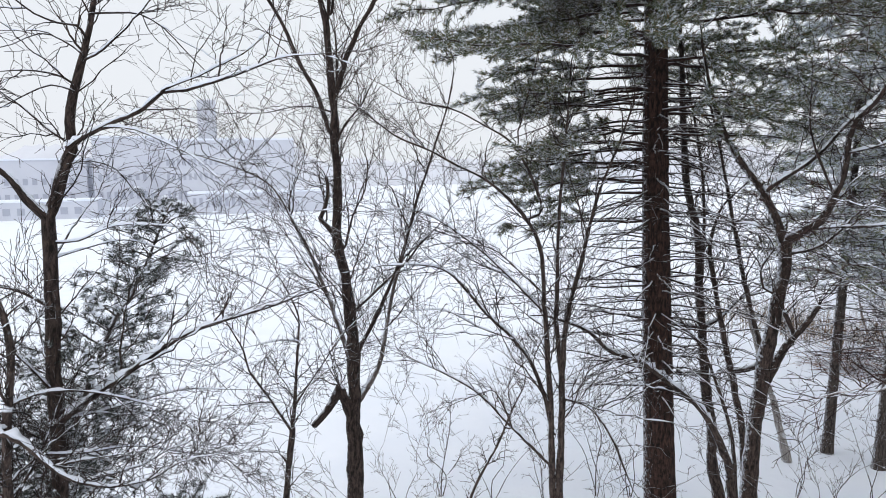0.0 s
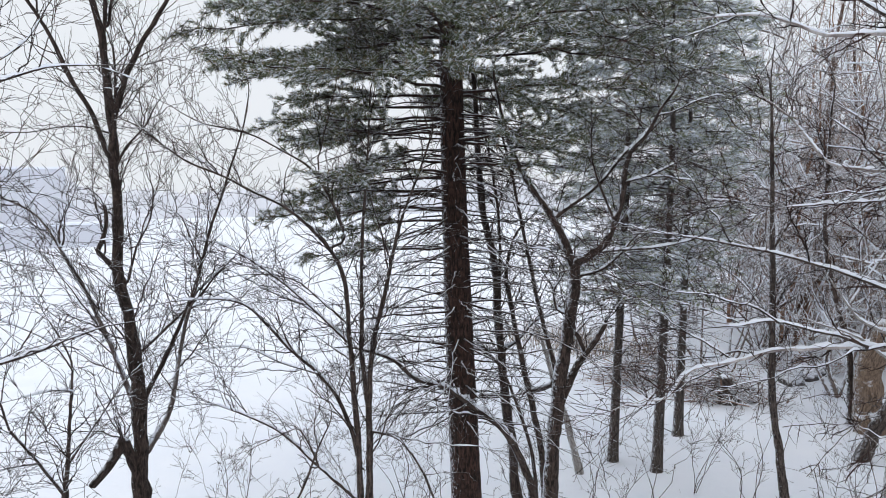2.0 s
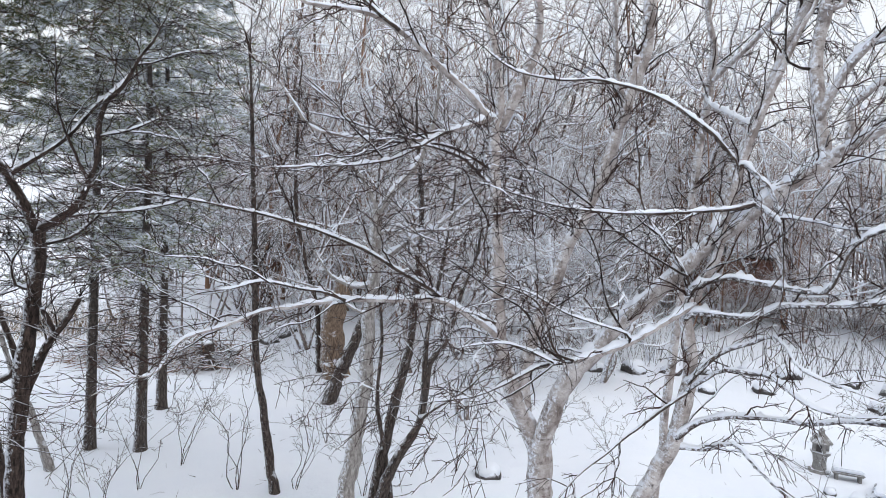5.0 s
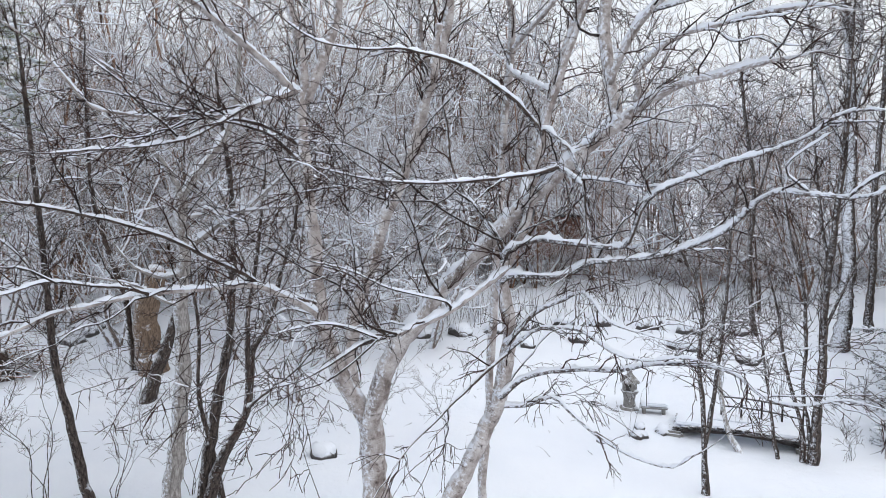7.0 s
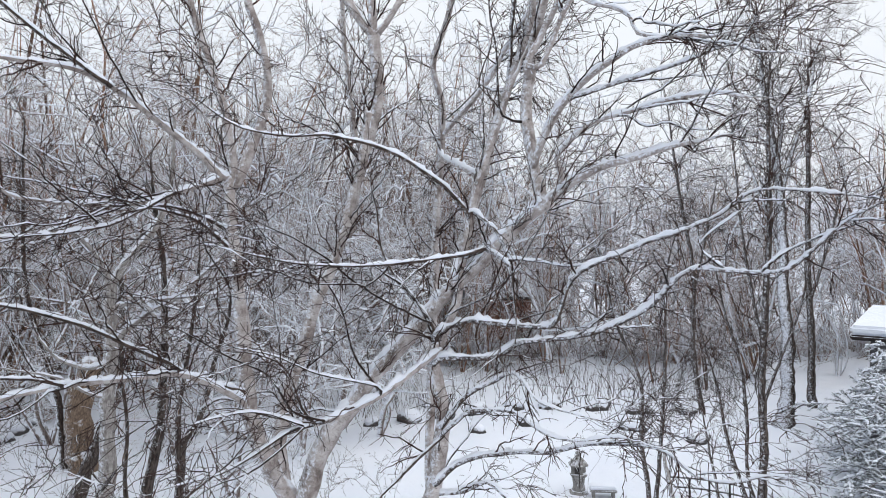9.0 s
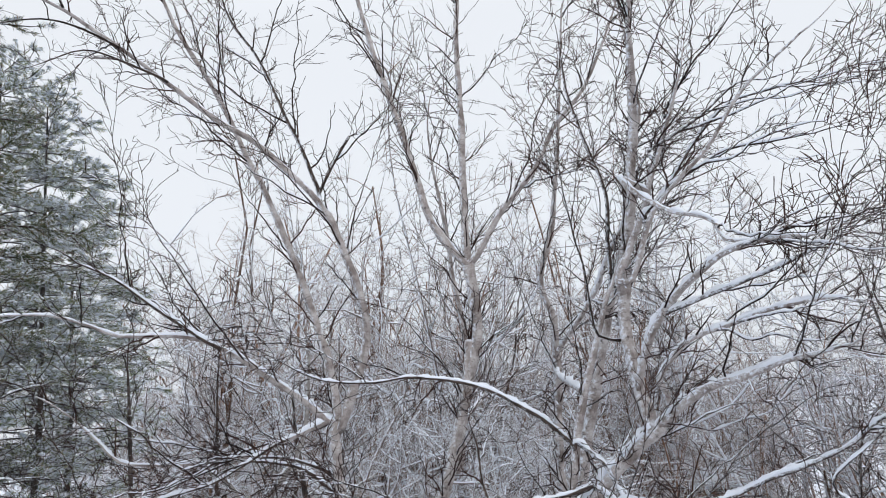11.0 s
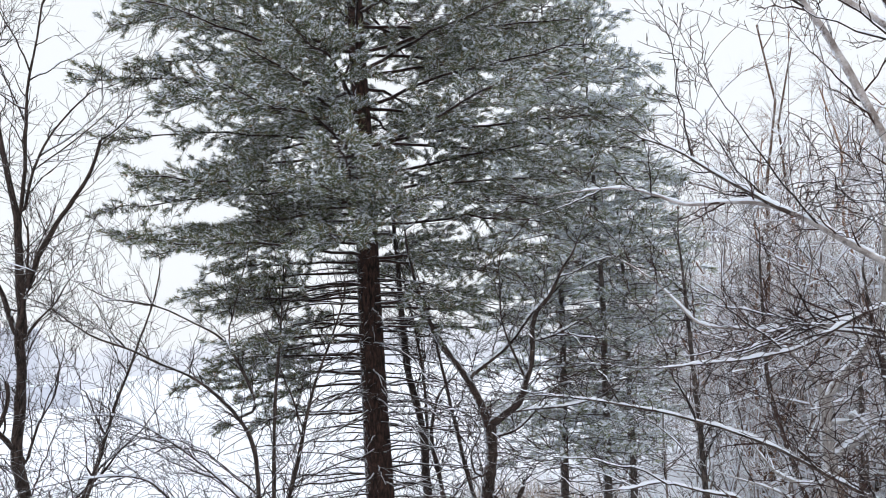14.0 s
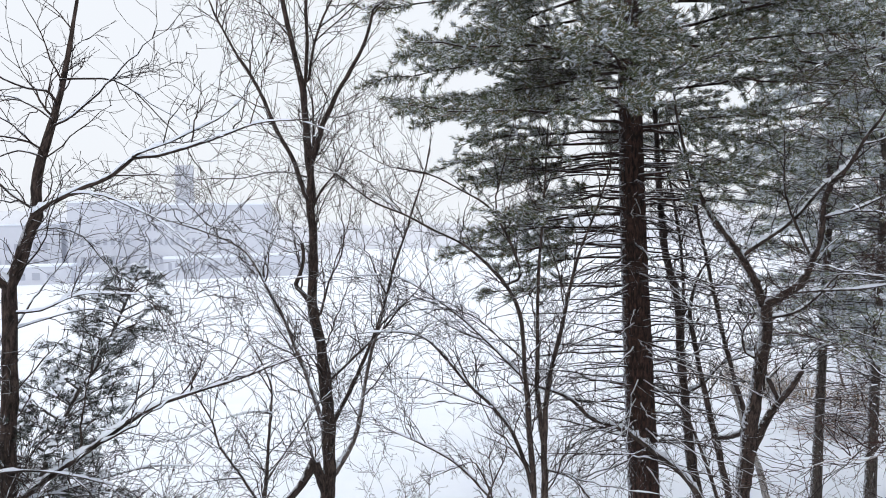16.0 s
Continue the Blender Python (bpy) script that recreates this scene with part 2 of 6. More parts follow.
def spline(points, step=0.09):
    """A smooth path through the points (Catmull-Rom), evenly cut."""
    p = np.asarray(points, float)
    q = np.concatenate([[2 * p[0] - p[1]], p, [2 * p[-1] - p[-2]]])
    out = []
    for a, b, c, d in zip(q, q[1:], q[2:], q[3:]):
        n = max(2, int(np.linalg.norm(c - b) / step))
        s = (np.arange(n) / n)[:, None]
        out.append(0.5 * (2 * b + (c - a) * s + (2 * a - 5 * b + 4 * c - d) * s**2 + (3 * b - a - 3 * c + d) * s**3))
    return np.concatenate(out + [p[-1:]])


def part(name, me, parent, label="", kind=""):
    ob = new(name, me)
    ob.parent = parent
    return tagged(ob, label=label, kind=kind)


def shoots(base, base_r, base_dir, per, length, lean, lift, droop, k, thick, wander=0.12):
    """Side shoots off paths: base (n, m, 3), their radii and directions; per shoots a path."""
    n, m, _ = base.shape
    at = rng.uniform(0.15, 1.0, (n, per))
    f = at * (m - 1)
    i = np.minimum(f.astype(int), m - 2)
    w = (f - i)[..., None]
    rows = np.arange(n)[:, None]
    p = base[rows, i] * (1 - w) + base[rows, i + 1] * w
    r = base_r[rows, i]
    along = unit(base[rows, i + 1] - base[rows, i])
    side = unit(np.cross(along, rng.normal(size=p.shape)))
    d = unit(along * lean + side + np.array([0, 0, lift]))
    size = length * rng.uniform(0.35, 1.0, (n, per)) * (1.15 - 0.6 * at)
    p, d, r, size = p.reshape(-1, 3), d.reshape(-1, 3), r.reshape(-1), size.reshape(-1)
    return sprouts(p, d, np.minimum(r * 0.7, thick), size, droop, k, wander)


def sprouts(p, d, r, size, droop, k, wander):
    s = np.linspace(0, 1, k)
    kink = np.cumsum(rng.normal(size=(len(p), k, 3)) * wander * (2.6 / k), 1)
    kink += rng.normal(size=(len(p), k, 3)) * wander * 1.15
    kink -= kink[:, :1]
    way = d[:, None] + kink
    way[:, :, 2] -= droop * s
    step = unit(way) * (size / (k - 1))[:, None, None]
    path = p[:, None] + np.concatenate([np.zeros((len(p), 1, 3)), np.cumsum(step[:, 1:], 1)], 1)
    radii = r[:, None] * (1 - 0.68 * s)
    return path, radii


def knobbly(v, p, r, sides, rough):
    """Makes a round stem uneven, with shallow hollows and swellings along it."""
    n = len(p)
    w = v[: n * sides].reshape(n, sides, 3)
    a = np.arange(sides) * 2 * np.pi / sides
    k = np.arange(n)[:, None]
    swell = sum(np.sin(a * m + k * f + rng.uniform(0, 6)) / c for m, f, c in ((2, 0.35, 1.0), (3, -0.6, 1.5), (1, 0.9, 1.4), (5, 0.5, 2.5)))
    w += (w - p[:, None]) * (swell * rough)[..., None]
    v[: n * sides] = w.reshape(-1, 3)


class Tree:
    """A bare tree: an empty at its foot, with trunk, limbs, snow lying on them and fine twigs as its parts."""

    def __init__(self, name, label, foot, coat, category="tree", step=0.09):
        self.step = step
        self.at = np.array([foot[0], foot[1], 0.0])
        self.root = new(name)
        self.root.location = self.at
        self.root.empty_display_size = 0.3
        tagged(self.root, label=label, category=category)
        self.coat, self.runs, self.caps = coat, [], []

    def joined(self, q):
        """Leads a limb's first point back into the stem that it grows from."""
        best = None
        for p, r in self.runs:
            away = np.linalg.norm(p - q[0], axis=1)
            low = np.hypot(p[:, 0] - q[0, 0], p[:, 1] - q[0, 1]) * 0.35
            cost = away + np.maximum(0, p[:, 2] - (q[0, 2] - low)) * 1.5
            k = int(cost.argmin())
            if best is None or cost[k] < best[0]:
                best = (cost[k], p[k], r[k], away[k])
        if best and best[3] < 1.9:
            if best[3] > max(0.03, best[2] * 0.6):
                q = np.vstack([best[1], q])
            return q, best[2]
        return q, None

    def limb(self, points, r0, r1, snow=False, name="limb", tip=True, coat=None):
        q = np.asarray(points, float) - self.at
        stem = None
        if name == "limb" and self.step < 0.2:
            q, stem = self.joined(q)
        p = spline(q, self.step)
        n = body = len(p)
        s = np.linspace(0, 1, n)
        r = r0 + (r1 - r0) * s**0.9
        if tip and self.step < 0.2:
            # the limb runs out into a thin crooked end
            m = max(4, int(min(2.2, max(0.25, 30 * r1)) / self.step))
            way = unit(p[-1] - p[-4]) + np.cumsum(rng.normal(size=(m, 3)) * 0.13, 0) + np.array([0, 0, 0.012]) * np.arange(m)[:, None]
            p = np.vstack([p, p[-1] + np.cumsum(unit(way) * self.step, 0)])
            r = np.concatenate([r, r1 + (0.0035 - r1) * np.linspace(0, 1, m) ** 0.85])
            r = np.minimum(r, np.maximum(0.0035, np.linspace(1.6, 0, len(r)) * r0 + 0.0035))
        elif self.step < 0.2:
            # a rounded end
            out = unit(p[-1] - p[-3])
            p = np.vstack([p, p[-1] + out * r1 * 0.4, p[-1] + out * r1 * 0.7, p[-1] + out * r1 * 0.85])
            r = np.concatenate([r, r1 * np.array([0.86, 0.55, 0.2])])
        n = len(p)
        s = np.linspace(0, 1, n)
        if name == "trunk" and p[0, 2] < 0.2:
            r = r * (1 + 0.35 * np.exp(-np.maximum(p[:, 2], 0) / 0.35))
        wob = np.cumsum(rng.normal(size=(n, 3)) * r[:, None] * (0.09 if r0 > 0.04 else 0.2), 0)
        p = p + (wob - wob[0] - (wob[-1] - wob[0]) * s[:, None])
        r = r * (1 + 0.05 * np.sin(np.arange(n) * 0.9 + rng.uniform(0, 6)) + rng.normal(size=n) * 0.03)
        if stem:
            flare = min(0.45, max(0.0, 0.8 * stem / r0 - 1))
            r = r * (1 + flare * np.exp(-np.arange(n) * self.step / (3.0 * r0 + 0.03)))
        sides = 6 if self.step > 0.2 or r0 < 0.02 else 14 if r0 > 0.05 else 8
        v, f, uv = tubes(p[None], r[None], sides, cap=True)
        if self.step < 0.2:
            knobbly(v, p, r, sides, 0.045)
        coat = coat or self.coat
        if coat is bark_birch and name == "limb" and r0 < 0.036 and (r0 < 0.028 or p[-1, 2] < 5.8):
            coat = bark_arm if r0 > 0.016 else bark_black
        part(name, mesh_of(name, v, f, coat, uv), self.root)
        self.runs.append((p, r))
        if snow:
            self.caps.append((p[:body], r[:body]))

    def trunk(self, points, r0, r1, snow=False, tip=False):
        self.limb(points, r0, r1, snow, "trunk", tip)

    def finish(self, density=7.0, reach=0.75, lift=0.35, droop=0.3, fine=5, finer=2, thick=0.0085, low=1.0, cuts=(8, 5, 2), mat=None, boughs=0.0, bough=1.1, clots=0.35, rise=None, least=0.0024, curl=0.12):
        """Lays snow along the marked limbs, grows the lesser branches and the twigs, and leaves clots of snow on them."""
        for p, r in self.caps:
            lay_snow(p, r, self.root, step=0.045 if self.step < 0.1 else self.step * 0.6, k=9 if self.step < 0.1 else 5)
        mat = mat or TWIGS[self.coat.name]
        bits, arms, lie = [], [], []
        runs = [(p[None], r[None]) for p, r in self.runs]
        if boughs:
            for p, r in self.runs:
                size = np.linalg.norm(np.diff(p, axis=0), axis=1).sum()
                keep = (p[:, 2] > low) & (r < 0.09)
                if keep.sum() < 4:
                    continue
                a, ra = shoots(p[keep][None], r[keep][None], None, max(1, int(boughs * size * keep.mean())), bough, 1.1, lift if rise is None else rise, droop * 0.3, 14, 0.011, curl)
                arms.append((a, ra))
                runs += [(a[n : n + 1], ra[n : n + 1]) for n in range(len(a))]
        for p, r in runs:
            size = np.linalg.norm(np.diff(p[0], axis=0), axis=1).sum()
            keep = p[0, :, 2] > low
            if keep.sum() < 3:
                continue
            p, r = p[:, keep], r[:, keep]
            n = max(2, int(density * size * keep.mean()))
            a, ra = shoots(p, r, None, n, reach * min(1.1, 0.6 + 9 * r.mean()), 0.85, lift, droop, cuts[0], thick, curl)
            tip = 3
            e, re_ = sprouts(np.repeat(p[0, -1:], tip, 0), unit(unit(p[0, -1:] - p[0, -3:-2]) + rng.normal(size=(tip, 3)) * 0.35), np.full(tip, min(r[0, -1], thick)), rng.uniform(0.5, 1.0, tip) * reach, droop, cuts[0], curl)
            a, ra = np.concatenate([a, e]), np.concatenate([ra, re_])
            bits.append((a, ra, 3))
            if clots:
                lie.append(a)
            if fine:
                b, rb = shoots(a, ra, None, fine, reach * 0.42, 0.9, lift * 0.7, droop, cuts[1], thick * 0.5, curl * 1.2)
                bits.append((b, rb, 3))
                if finer:
                    c, rc = shoots(b, rb, None, finer, reach * 0.24, 0.95, lift * 0.5, droop, cuts[2], thick * 0.36, curl * 1.3)
                    bits.append((c, rc, 3))
        vs, fs, base = [], [], 0
        for a, ra, k in bits:
            v, f = (spikes if a.shape[1] == 2 else slender)(a, np.maximum(ra, least))
            vs.append(v), fs.append(f + base)
            base += len(v)
        if vs:
            part("twig_mass", mesh_of("twig_mass", np.concatenate(vs), np.concatenate(fs), mat), self.root, kind="stuff")
        if arms:
            a, ra = np.concatenate([x for x, _ in arms]), np.concatenate([x for _, x in arms])
            v, f, uv = tubes(a, ra, 5)
            part("branch_mass", mesh_of("branch_mass", v, f, bark_black if self.coat in (bark_birch, bark_pale) else self.coat, uv), self.root, kind="stuff")
            v, f = laid(a, ra)
            part("branch_snow", mesh_of("branch_snow", v, f, snow_mat), self.root, "snow lying on the thin branches", kind="stuff")
        if lie and clots:
            a = np.concatenate(lie)
            a = a[rng.random(len(a)) < clots]
            k = a.shape[1]
            i = rng.integers(1, max(2, k - 2), len(a))
            row = np.arange(len(a))
            v, f = snow_bits(a[row, i], a[row, i + 1])
            part("twig_snow", mesh_of("twig_snow", v, f, snow_mat), self.root, "snow caught on the twigs", kind="stuff")
        return self


def slender(paths, radii):
    v, f, _ = tubes(paths, radii, 3)
    f = np.concatenate([f[:, [0, 1, 2]], f[:, [0, 2, 3]]])
    return v, f


def spikes(paths, radii):
    """Three-sided spikes along straight twigs (n, 2, 3)."""
    n = len(paths)
    along = unit(paths[:, 1] - paths[:, 0])
    side = unit(np.cross(along, np.array([0.3, 0.2, 1.0])))
    up = np.cross(side, along)
    ring = [paths[:, 0] + (side * math.cos(q) + up * math.sin(q)) * radii[:, :1] for q in (0.5, 2.6, 4.7)]
    v = np.stack([*ring, paths[:, 1]], 1).reshape(-1, 3)
    f = (np.arange(n)[:, None, None] * 4 + np.array([(0, 1, 3), (1, 2, 3), (2, 0, 3)])).reshape(-1, 3)
    return v, f


def laid(a, ra):
    """Uneven threads of snow on top of thin branches (n, k, 3)."""
    n, k, _ = a.shape
    along = unit(np.gradient(a, axis=1))
    flat = np.sqrt(np.clip(1 - along[..., 2] ** 2, 0, 1))
    size = (0.004 + ra * 0.9) * np.clip(flat * 1.5 - 0.45, 0.03, 1) * np.clip(rng.normal(0.75, 0.42, (n, k)), 0.04, 1.5)
    size[:, 0] = size[:, -1] = 0.0004
    v, f, _ = tubes(a + np.array([0, 0, 1.0]) * (ra * 0.6 + size * 0.55)[..., None], size, 4)
    return v, f


def snow_bits(p, q):
    """Little elongated clots of snow between two near points of a twig."""
    n = len(p)
    along = unit(q - p)
    side = unit(np.cross(along, np.array([0, 0, 1.0]) + 1e-4))
    r = rng.uniform(0.004, 0.010, (n, 1))
    mid = (p + q) / 2
    top = np.array([0, 0, 1.0]) * r * 1.5
    v = np.stack([p, q, mid + side * r, mid - side * r, mid + top], 1).reshape(-1, 3)
    f = (np.arange(n)[:, None, None] * 5 + np.array([(0, 2, 4), (2, 1, 4), (1, 3, 4), (3, 0, 4)])).reshape(-1, 3)
    return v, f


def lay_snow(p, r, root, name="snow", step=0.045, k=9):
    """An uneven ridge of snow on the upper side of a limb, thick where the limb lies flat, broken here and there."""
    size = np.linalg.norm(np.diff(p, axis=0), axis=1).sum()
    n = max(6, int(size / step))
    s0, s1 = np.linspace(0, 1, len(p)), np.linspace(0, 1, n)
    p = np.stack([np.interp(s1, s0, p[:, i]) for i in range(3)], -1)
    r = np.interp(s1, s0, r)
    along = unit(np.gradient(p, axis=0))
    flat = np.sqrt(np.clip(1 - along[:, 2] ** 2, 0, 1))
    side = unit(np.cross(along, np.array([0, 0, 1.0]) + 1e-4))
    up = np.cross(side, along)
    t = np.arange(n) * step
    lump = 0.80 + 0.13 * np.sin(t * 9 + rng.uniform(0, 6)) + 0.12 * np.sin(t * 23 + rng.uniform(0, 6)) + 0.18 * np.sin(t * 3.1 + rng.uniform(0, 6)) + rng.normal(size=n) * 0.22 - (rng.random(n) < 0.07) * 0.7
    m = np.clip(lump, 0.03, 1.3) * np.clip((flat - 0.38) / 0.27, 0.02, 1)
    m[0] = m[-1] = 0.02
    high = (0.012 + 0.95 * np.minimum(r, 0.05)) * m
    wide = (0.92 * np.minimum(r, 0.05 + 0.45 * r) + 0.003) * np.clip(0.25 + m, 0.05, 1.05)
    mid = p + up * (r * 0.55)[:, None] + side * (r * np.cumsum(rng.normal(size=n)) * 0.06).clip(-0.12 * r, 0.12 * r)[:, None]
    a = np.arange(k) * 2 * np.pi / k
    rough = 1 + rng.normal(size=(n, k)) * 0.24
    ring = side[:, None] * (np.cos(a) * wide[:, None] * rough)[..., None] + up[:, None] * (np.where(np.sin(a) > 0, np.sin(a), np.sin(a) * 0.22) * high[:, None] * rough)[..., None]
    v = (mid[:, None] + ring).reshape(-1, 3)
    i = np.arange(n - 1)[:, None] * k + np.arange(k)
    j = np.arange(n - 1)[:, None] * k + (np.arange(k) + 1) % k
    f = np.stack([i, j, j + k, i + k], -1).reshape(-1, 4)
    part(name, mesh_of(name, v, f, snow_mat), root, "ridge of fresh snow")


# ---- ground ----


def smooth(a, b, v):
    s = np.clip((v - a) / (b - a), 0, 1)
    return s * s * (3 - 2 * s)


def ground_height(x, y):
    u = -0.6 * np.asarray(x) + 0.8 * np.asarray(y)
    r = np.hypot(x, y)
    roll = 0.05 * np.sin(0.9 * x + 0.4 * y) * np.sin(0.7 * y - 0.3 * x + 1.0) + 0.03 * np.sin(2.3 * x + 1.1 * y) * np.sin(1.7 * y)
    bank = 0.25 * np.exp(-((np.asarray(x) - 15.0) ** 2 + (np.asarray(y) - 12.5) ** 2) / 30.0)
    return roll * np.clip(1.3 - r / 60, 0, 1) - 2.8 * smooth(17, 62, u) + bank


def make_ground():
    rings = np.concatenate([np.linspace(0.5, 40, 120), np.geomspace(41, 2500, 60)])
    turns = np.linspace(0, 2 * np.pi, 180, endpoint=False)
    x, y = rings[:, None] * np.cos(turns), rings[:, None] * np.sin(turns)
    v = np.stack([x, y, ground_height(x, y)], -1).reshape(-1, 3)
    n, k = len(rings), len(turns)
    i = np.arange(n - 1)[:, None] * k + np.arange(k)
    j = np.arange(n - 1)[:, None] * k + (np.arange(k) + 1) % k
    f = np.stack([i, i + k, j + k, j], -1).reshape(-1, 4)
    v = np.concatenate([v, [[0, 0, 0.0]]])
    hub = np.stack([np.arange(0, k, 2), np.arange(1, k, 2), np.arange(2, k + 2, 2) % k, np.full(k // 2, len(v) - 1)], -1)
    me = mesh_of("ground", v, np.concatenate([f, hub]), snow_mat)
    tagged(new("ground", me), "deep fresh snow over garden, bank and frozen lake", "snow", kind="structure")


make_ground()

# ---- the trees in front, each limb laid out ----
trees = {}
t = Tree("maple_tree", "bare dark brown maple with a long forked snowy limb", (-6.02, 3.15), bark_brown)
t.trunk([(-6.02, 3.15, -0.10), (-6.00, 3.19, 2.95), (-6.00, 3.20, 3.57), (-5.98, 3.24, 4.23), (-5.97, 3.26, 4.74), (-5.96, 3.27, 5.03)], 0.071, 0.056)
t.limb([(-5.96, 3.27, 5.03), (-5.99, 3.12, 5.18), (-5.99, 3.00, 5.36), (-6.01, 2.86, 5.51), (-6.01, 2.74, 5.76)], 0.031, 0.015, snow=True)
t.limb([(-5.96, 3.27, 5.03), (-5.93, 3.34, 5.19), (-5.92, 3.39, 5.42), (-5.89, 3.46, 5.59), (-5.90, 3.47, 5.80), (-5.88, 3.51, 6.03), (-5.85, 3.58, 6.28), (-5.82, 3.65, 6.56), (-5.80, 3.70, 6.79), (-5.78, 3.75, 7.06), (-5.74, 3.82, 7.47)], 0.056, 0.011)
t.limb([(-5.87, 3.44, 5.59), (-5.76, 3.51, 5.68), (-5.60, 3.66, 5.80), (-5.43, 3.81, 5.90), (-5.29, 3.91, 6.04), (-5.13, 4.03, 6.06), (-4.95, 4.16, 6.12), (-4.73, 4.33, 6.21), (-4.50, 4.49, 6.31), (-4.26, 4.64, 6.33)], 0.026, 0.005, snow=True)
t.limb([(-5.25, 3.92, 6.06), (-5.12, 4.14, 6.17), (-5.05, 4.27, 6.25), (-4.91, 4.46, 6.37), (-4.80, 4.63, 6.55), (-4.75, 4.73, 6.74)], 0.012, 0.004, snow=True)
t.limb([(-5.78, 3.59, 6.50), (-5.76, 3.51, 6.55), (-5.79, 3.37, 6.55), (-5.83, 3.21, 6.60), (-5.85, 3.06, 6.70)], 0.013, 0.006)
t.limb([(-5.84, 3.48, 6.11), (-5.88, 3.34, 6.17), (-5.95, 3.16, 6.18), (-5.99, 3.01, 6.16)], 0.012, 0.004)
t.limb([(-5.79, 3.66, 6.67), (-5.73, 3.88, 6.71), (-5.68, 4.07, 6.72), (-5.63, 4.26, 6.63), (-5.58, 4.44, 6.45), (-5.53, 4.61, 6.29)], 0.011, 0.004)
t.limb([(-5.63, 3.63, 5.75), (-5.47, 3.77, 5.73), (-5.30, 3.91, 5.63), (-5.12, 4.04, 5.51), (-4.97, 4.13, 5.35), (-4.81, 4.22, 5.18)], 0.009, 0.003, snow=True)
t.limb([(-5.88, 3.41, 5.45), (-5.75, 3.54, 5.48), (-5.61, 3.67, 5.41), (-5.50, 3.74, 5.24), (-5.40, 3.79, 5.13)], 0.008, 0.004)
t.limb([(-5.96, 3.28, 4.83), (-5.79, 3.42, 4.84), (-5.59, 3.60, 4.95), (-5.34, 3.83, 4.94), (-5.07, 4.07, 4.90)], 0.010, 0.003, snow=True)
t.limb([(-5.96, 3.27, 4.69), (-5.92, 3.55, 4.75), (-5.83, 3.87, 4.80), (-5.76, 4.16, 4.70)], 0.009, 0.004, snow=True)
t.limb([(-5.98, 3.24, 4.30), (-6.00, 3.06, 4.44), (-6.01, 2.88, 4.52), (-6.03, 2.68, 4.50)], 0.015, 0.006)
t.limb([(-6.00, 3.20, 3.31), (-5.86, 3.35, 3.48), (-5.68, 3.56, 3.64), (-5.49, 3.76, 3.81), (-5.26, 3.99, 4.00), (-5.01, 4.21, 4.11), (-4.76, 4.43, 4.19), (-4.55, 4.57, 4.28), (-4.36, 4.68, 4.35)], 0.036, 0.007, snow=True)
t.limb([(-6.00, 3.21, 3.62), (-5.93, 3.00, 3.87), (-5.88, 2.77, 4.15)], 0.012, 0.005, snow=True)
t.limb([(-6.00, 3.21, 3.36), (-5.90, 3.48, 3.34), (-5.73, 3.85, 3.38), (-5.54, 4.19, 3.41), (-5.36, 4.50, 3.35)], 0.011, 0.004, snow=True)
t.limb([(-5.84, 3.48, 6.05), (-6.03, 3.43, 6.10), (-6.22, 3.35, 6.04), (-6.43, 3.24, 5.93)], 0.012, 0.004)
t.limb([(-5.87, 3.43, 5.64), (-6.03, 3.36, 5.76), (-6.19, 3.28, 5.92), (-6.37, 3.13, 6.10)], 0.012, 0.006)
t.limb([(-5.79, 3.56, 6.34), (-5.92, 3.48, 6.45), (-6.05, 3.38, 6.50), (-6.21, 3.24, 6.41)], 0.010, 0.004)
trees["lt"] = t

t = Tree("bowed_sapling", "brown bowed stem and limbs thick with snow in the thicket", (-5.73, 2.37), bark_grey)
t.trunk([(-5.73, 2.37, -0.10), (-5.72, 2.64, 3.21), (-5.72, 2.70, 3.67), (-5.72, 2.75, 4.00), (-5.76, 2.74, 4.34), (-5.82, 2.66, 4.69)], 0.064, 0.021, tip=True)
t.limb([(-5.66, 2.52, 3.54), (-5.55, 2.67, 3.43), (-5.46, 2.77, 3.26), (-5.35, 2.89, 3.10), (-5.19, 3.10, 3.00), (-5.00, 3.31, 3.01)], 0.028, 0.008, snow=True)
t.limb([(-5.70, 2.69, 3.68), (-5.69, 2.88, 3.71), (-5.64, 3.13, 3.69), (-5.54, 3.45, 3.57), (-5.41, 3.78, 3.39)], 0.013, 0.005, snow=True)
t.limb([(-5.71, 2.67, 3.51), (-5.73, 2.91, 3.24), (-5.68, 3.26, 3.13), (-5.58, 3.66, 3.06), (-5.45, 4.07, 2.88)], 0.013, 0.006, snow=True)
trees["bl"] = t

t = Tree("young_maple_tree", "thin young maple forking low, dark bark", (-6.01, 5.73), bark_grey)
t.trunk([(-6.01, 5.73, -0.10), (-5.91, 5.83, 1.63), (-5.86, 5.88, 2.16), (-5.84, 5.90, 2.43)], 0.045, 0.035)
t.limb([(-5.84, 5.90, 2.39), (-5.94, 5.69, 2.80), (-6.04, 5.47, 3.20), (-6.02, 5.38, 3.45), (-6.07, 5.21, 3.79)], 0.020, 0.006, snow=True)
t.limb([(-5.84, 5.90, 2.43), (-5.82, 5.95, 2.81), (-5.79, 6.01, 3.46), (-5.80, 6.04, 3.72), (-5.87, 6.01, 3.91)], 0.024, 0.008)
t.limb([(-5.82, 5.92, 2.69), (-5.69, 6.18, 3.03), (-5.55, 6.44, 3.39)], 0.013, 0.005)
t.limb([(-5.76, 5.97, 3.44), (-5.82, 5.78, 3.49), (-5.96, 5.49, 3.48)], 0.009, 0.003, snow=True)
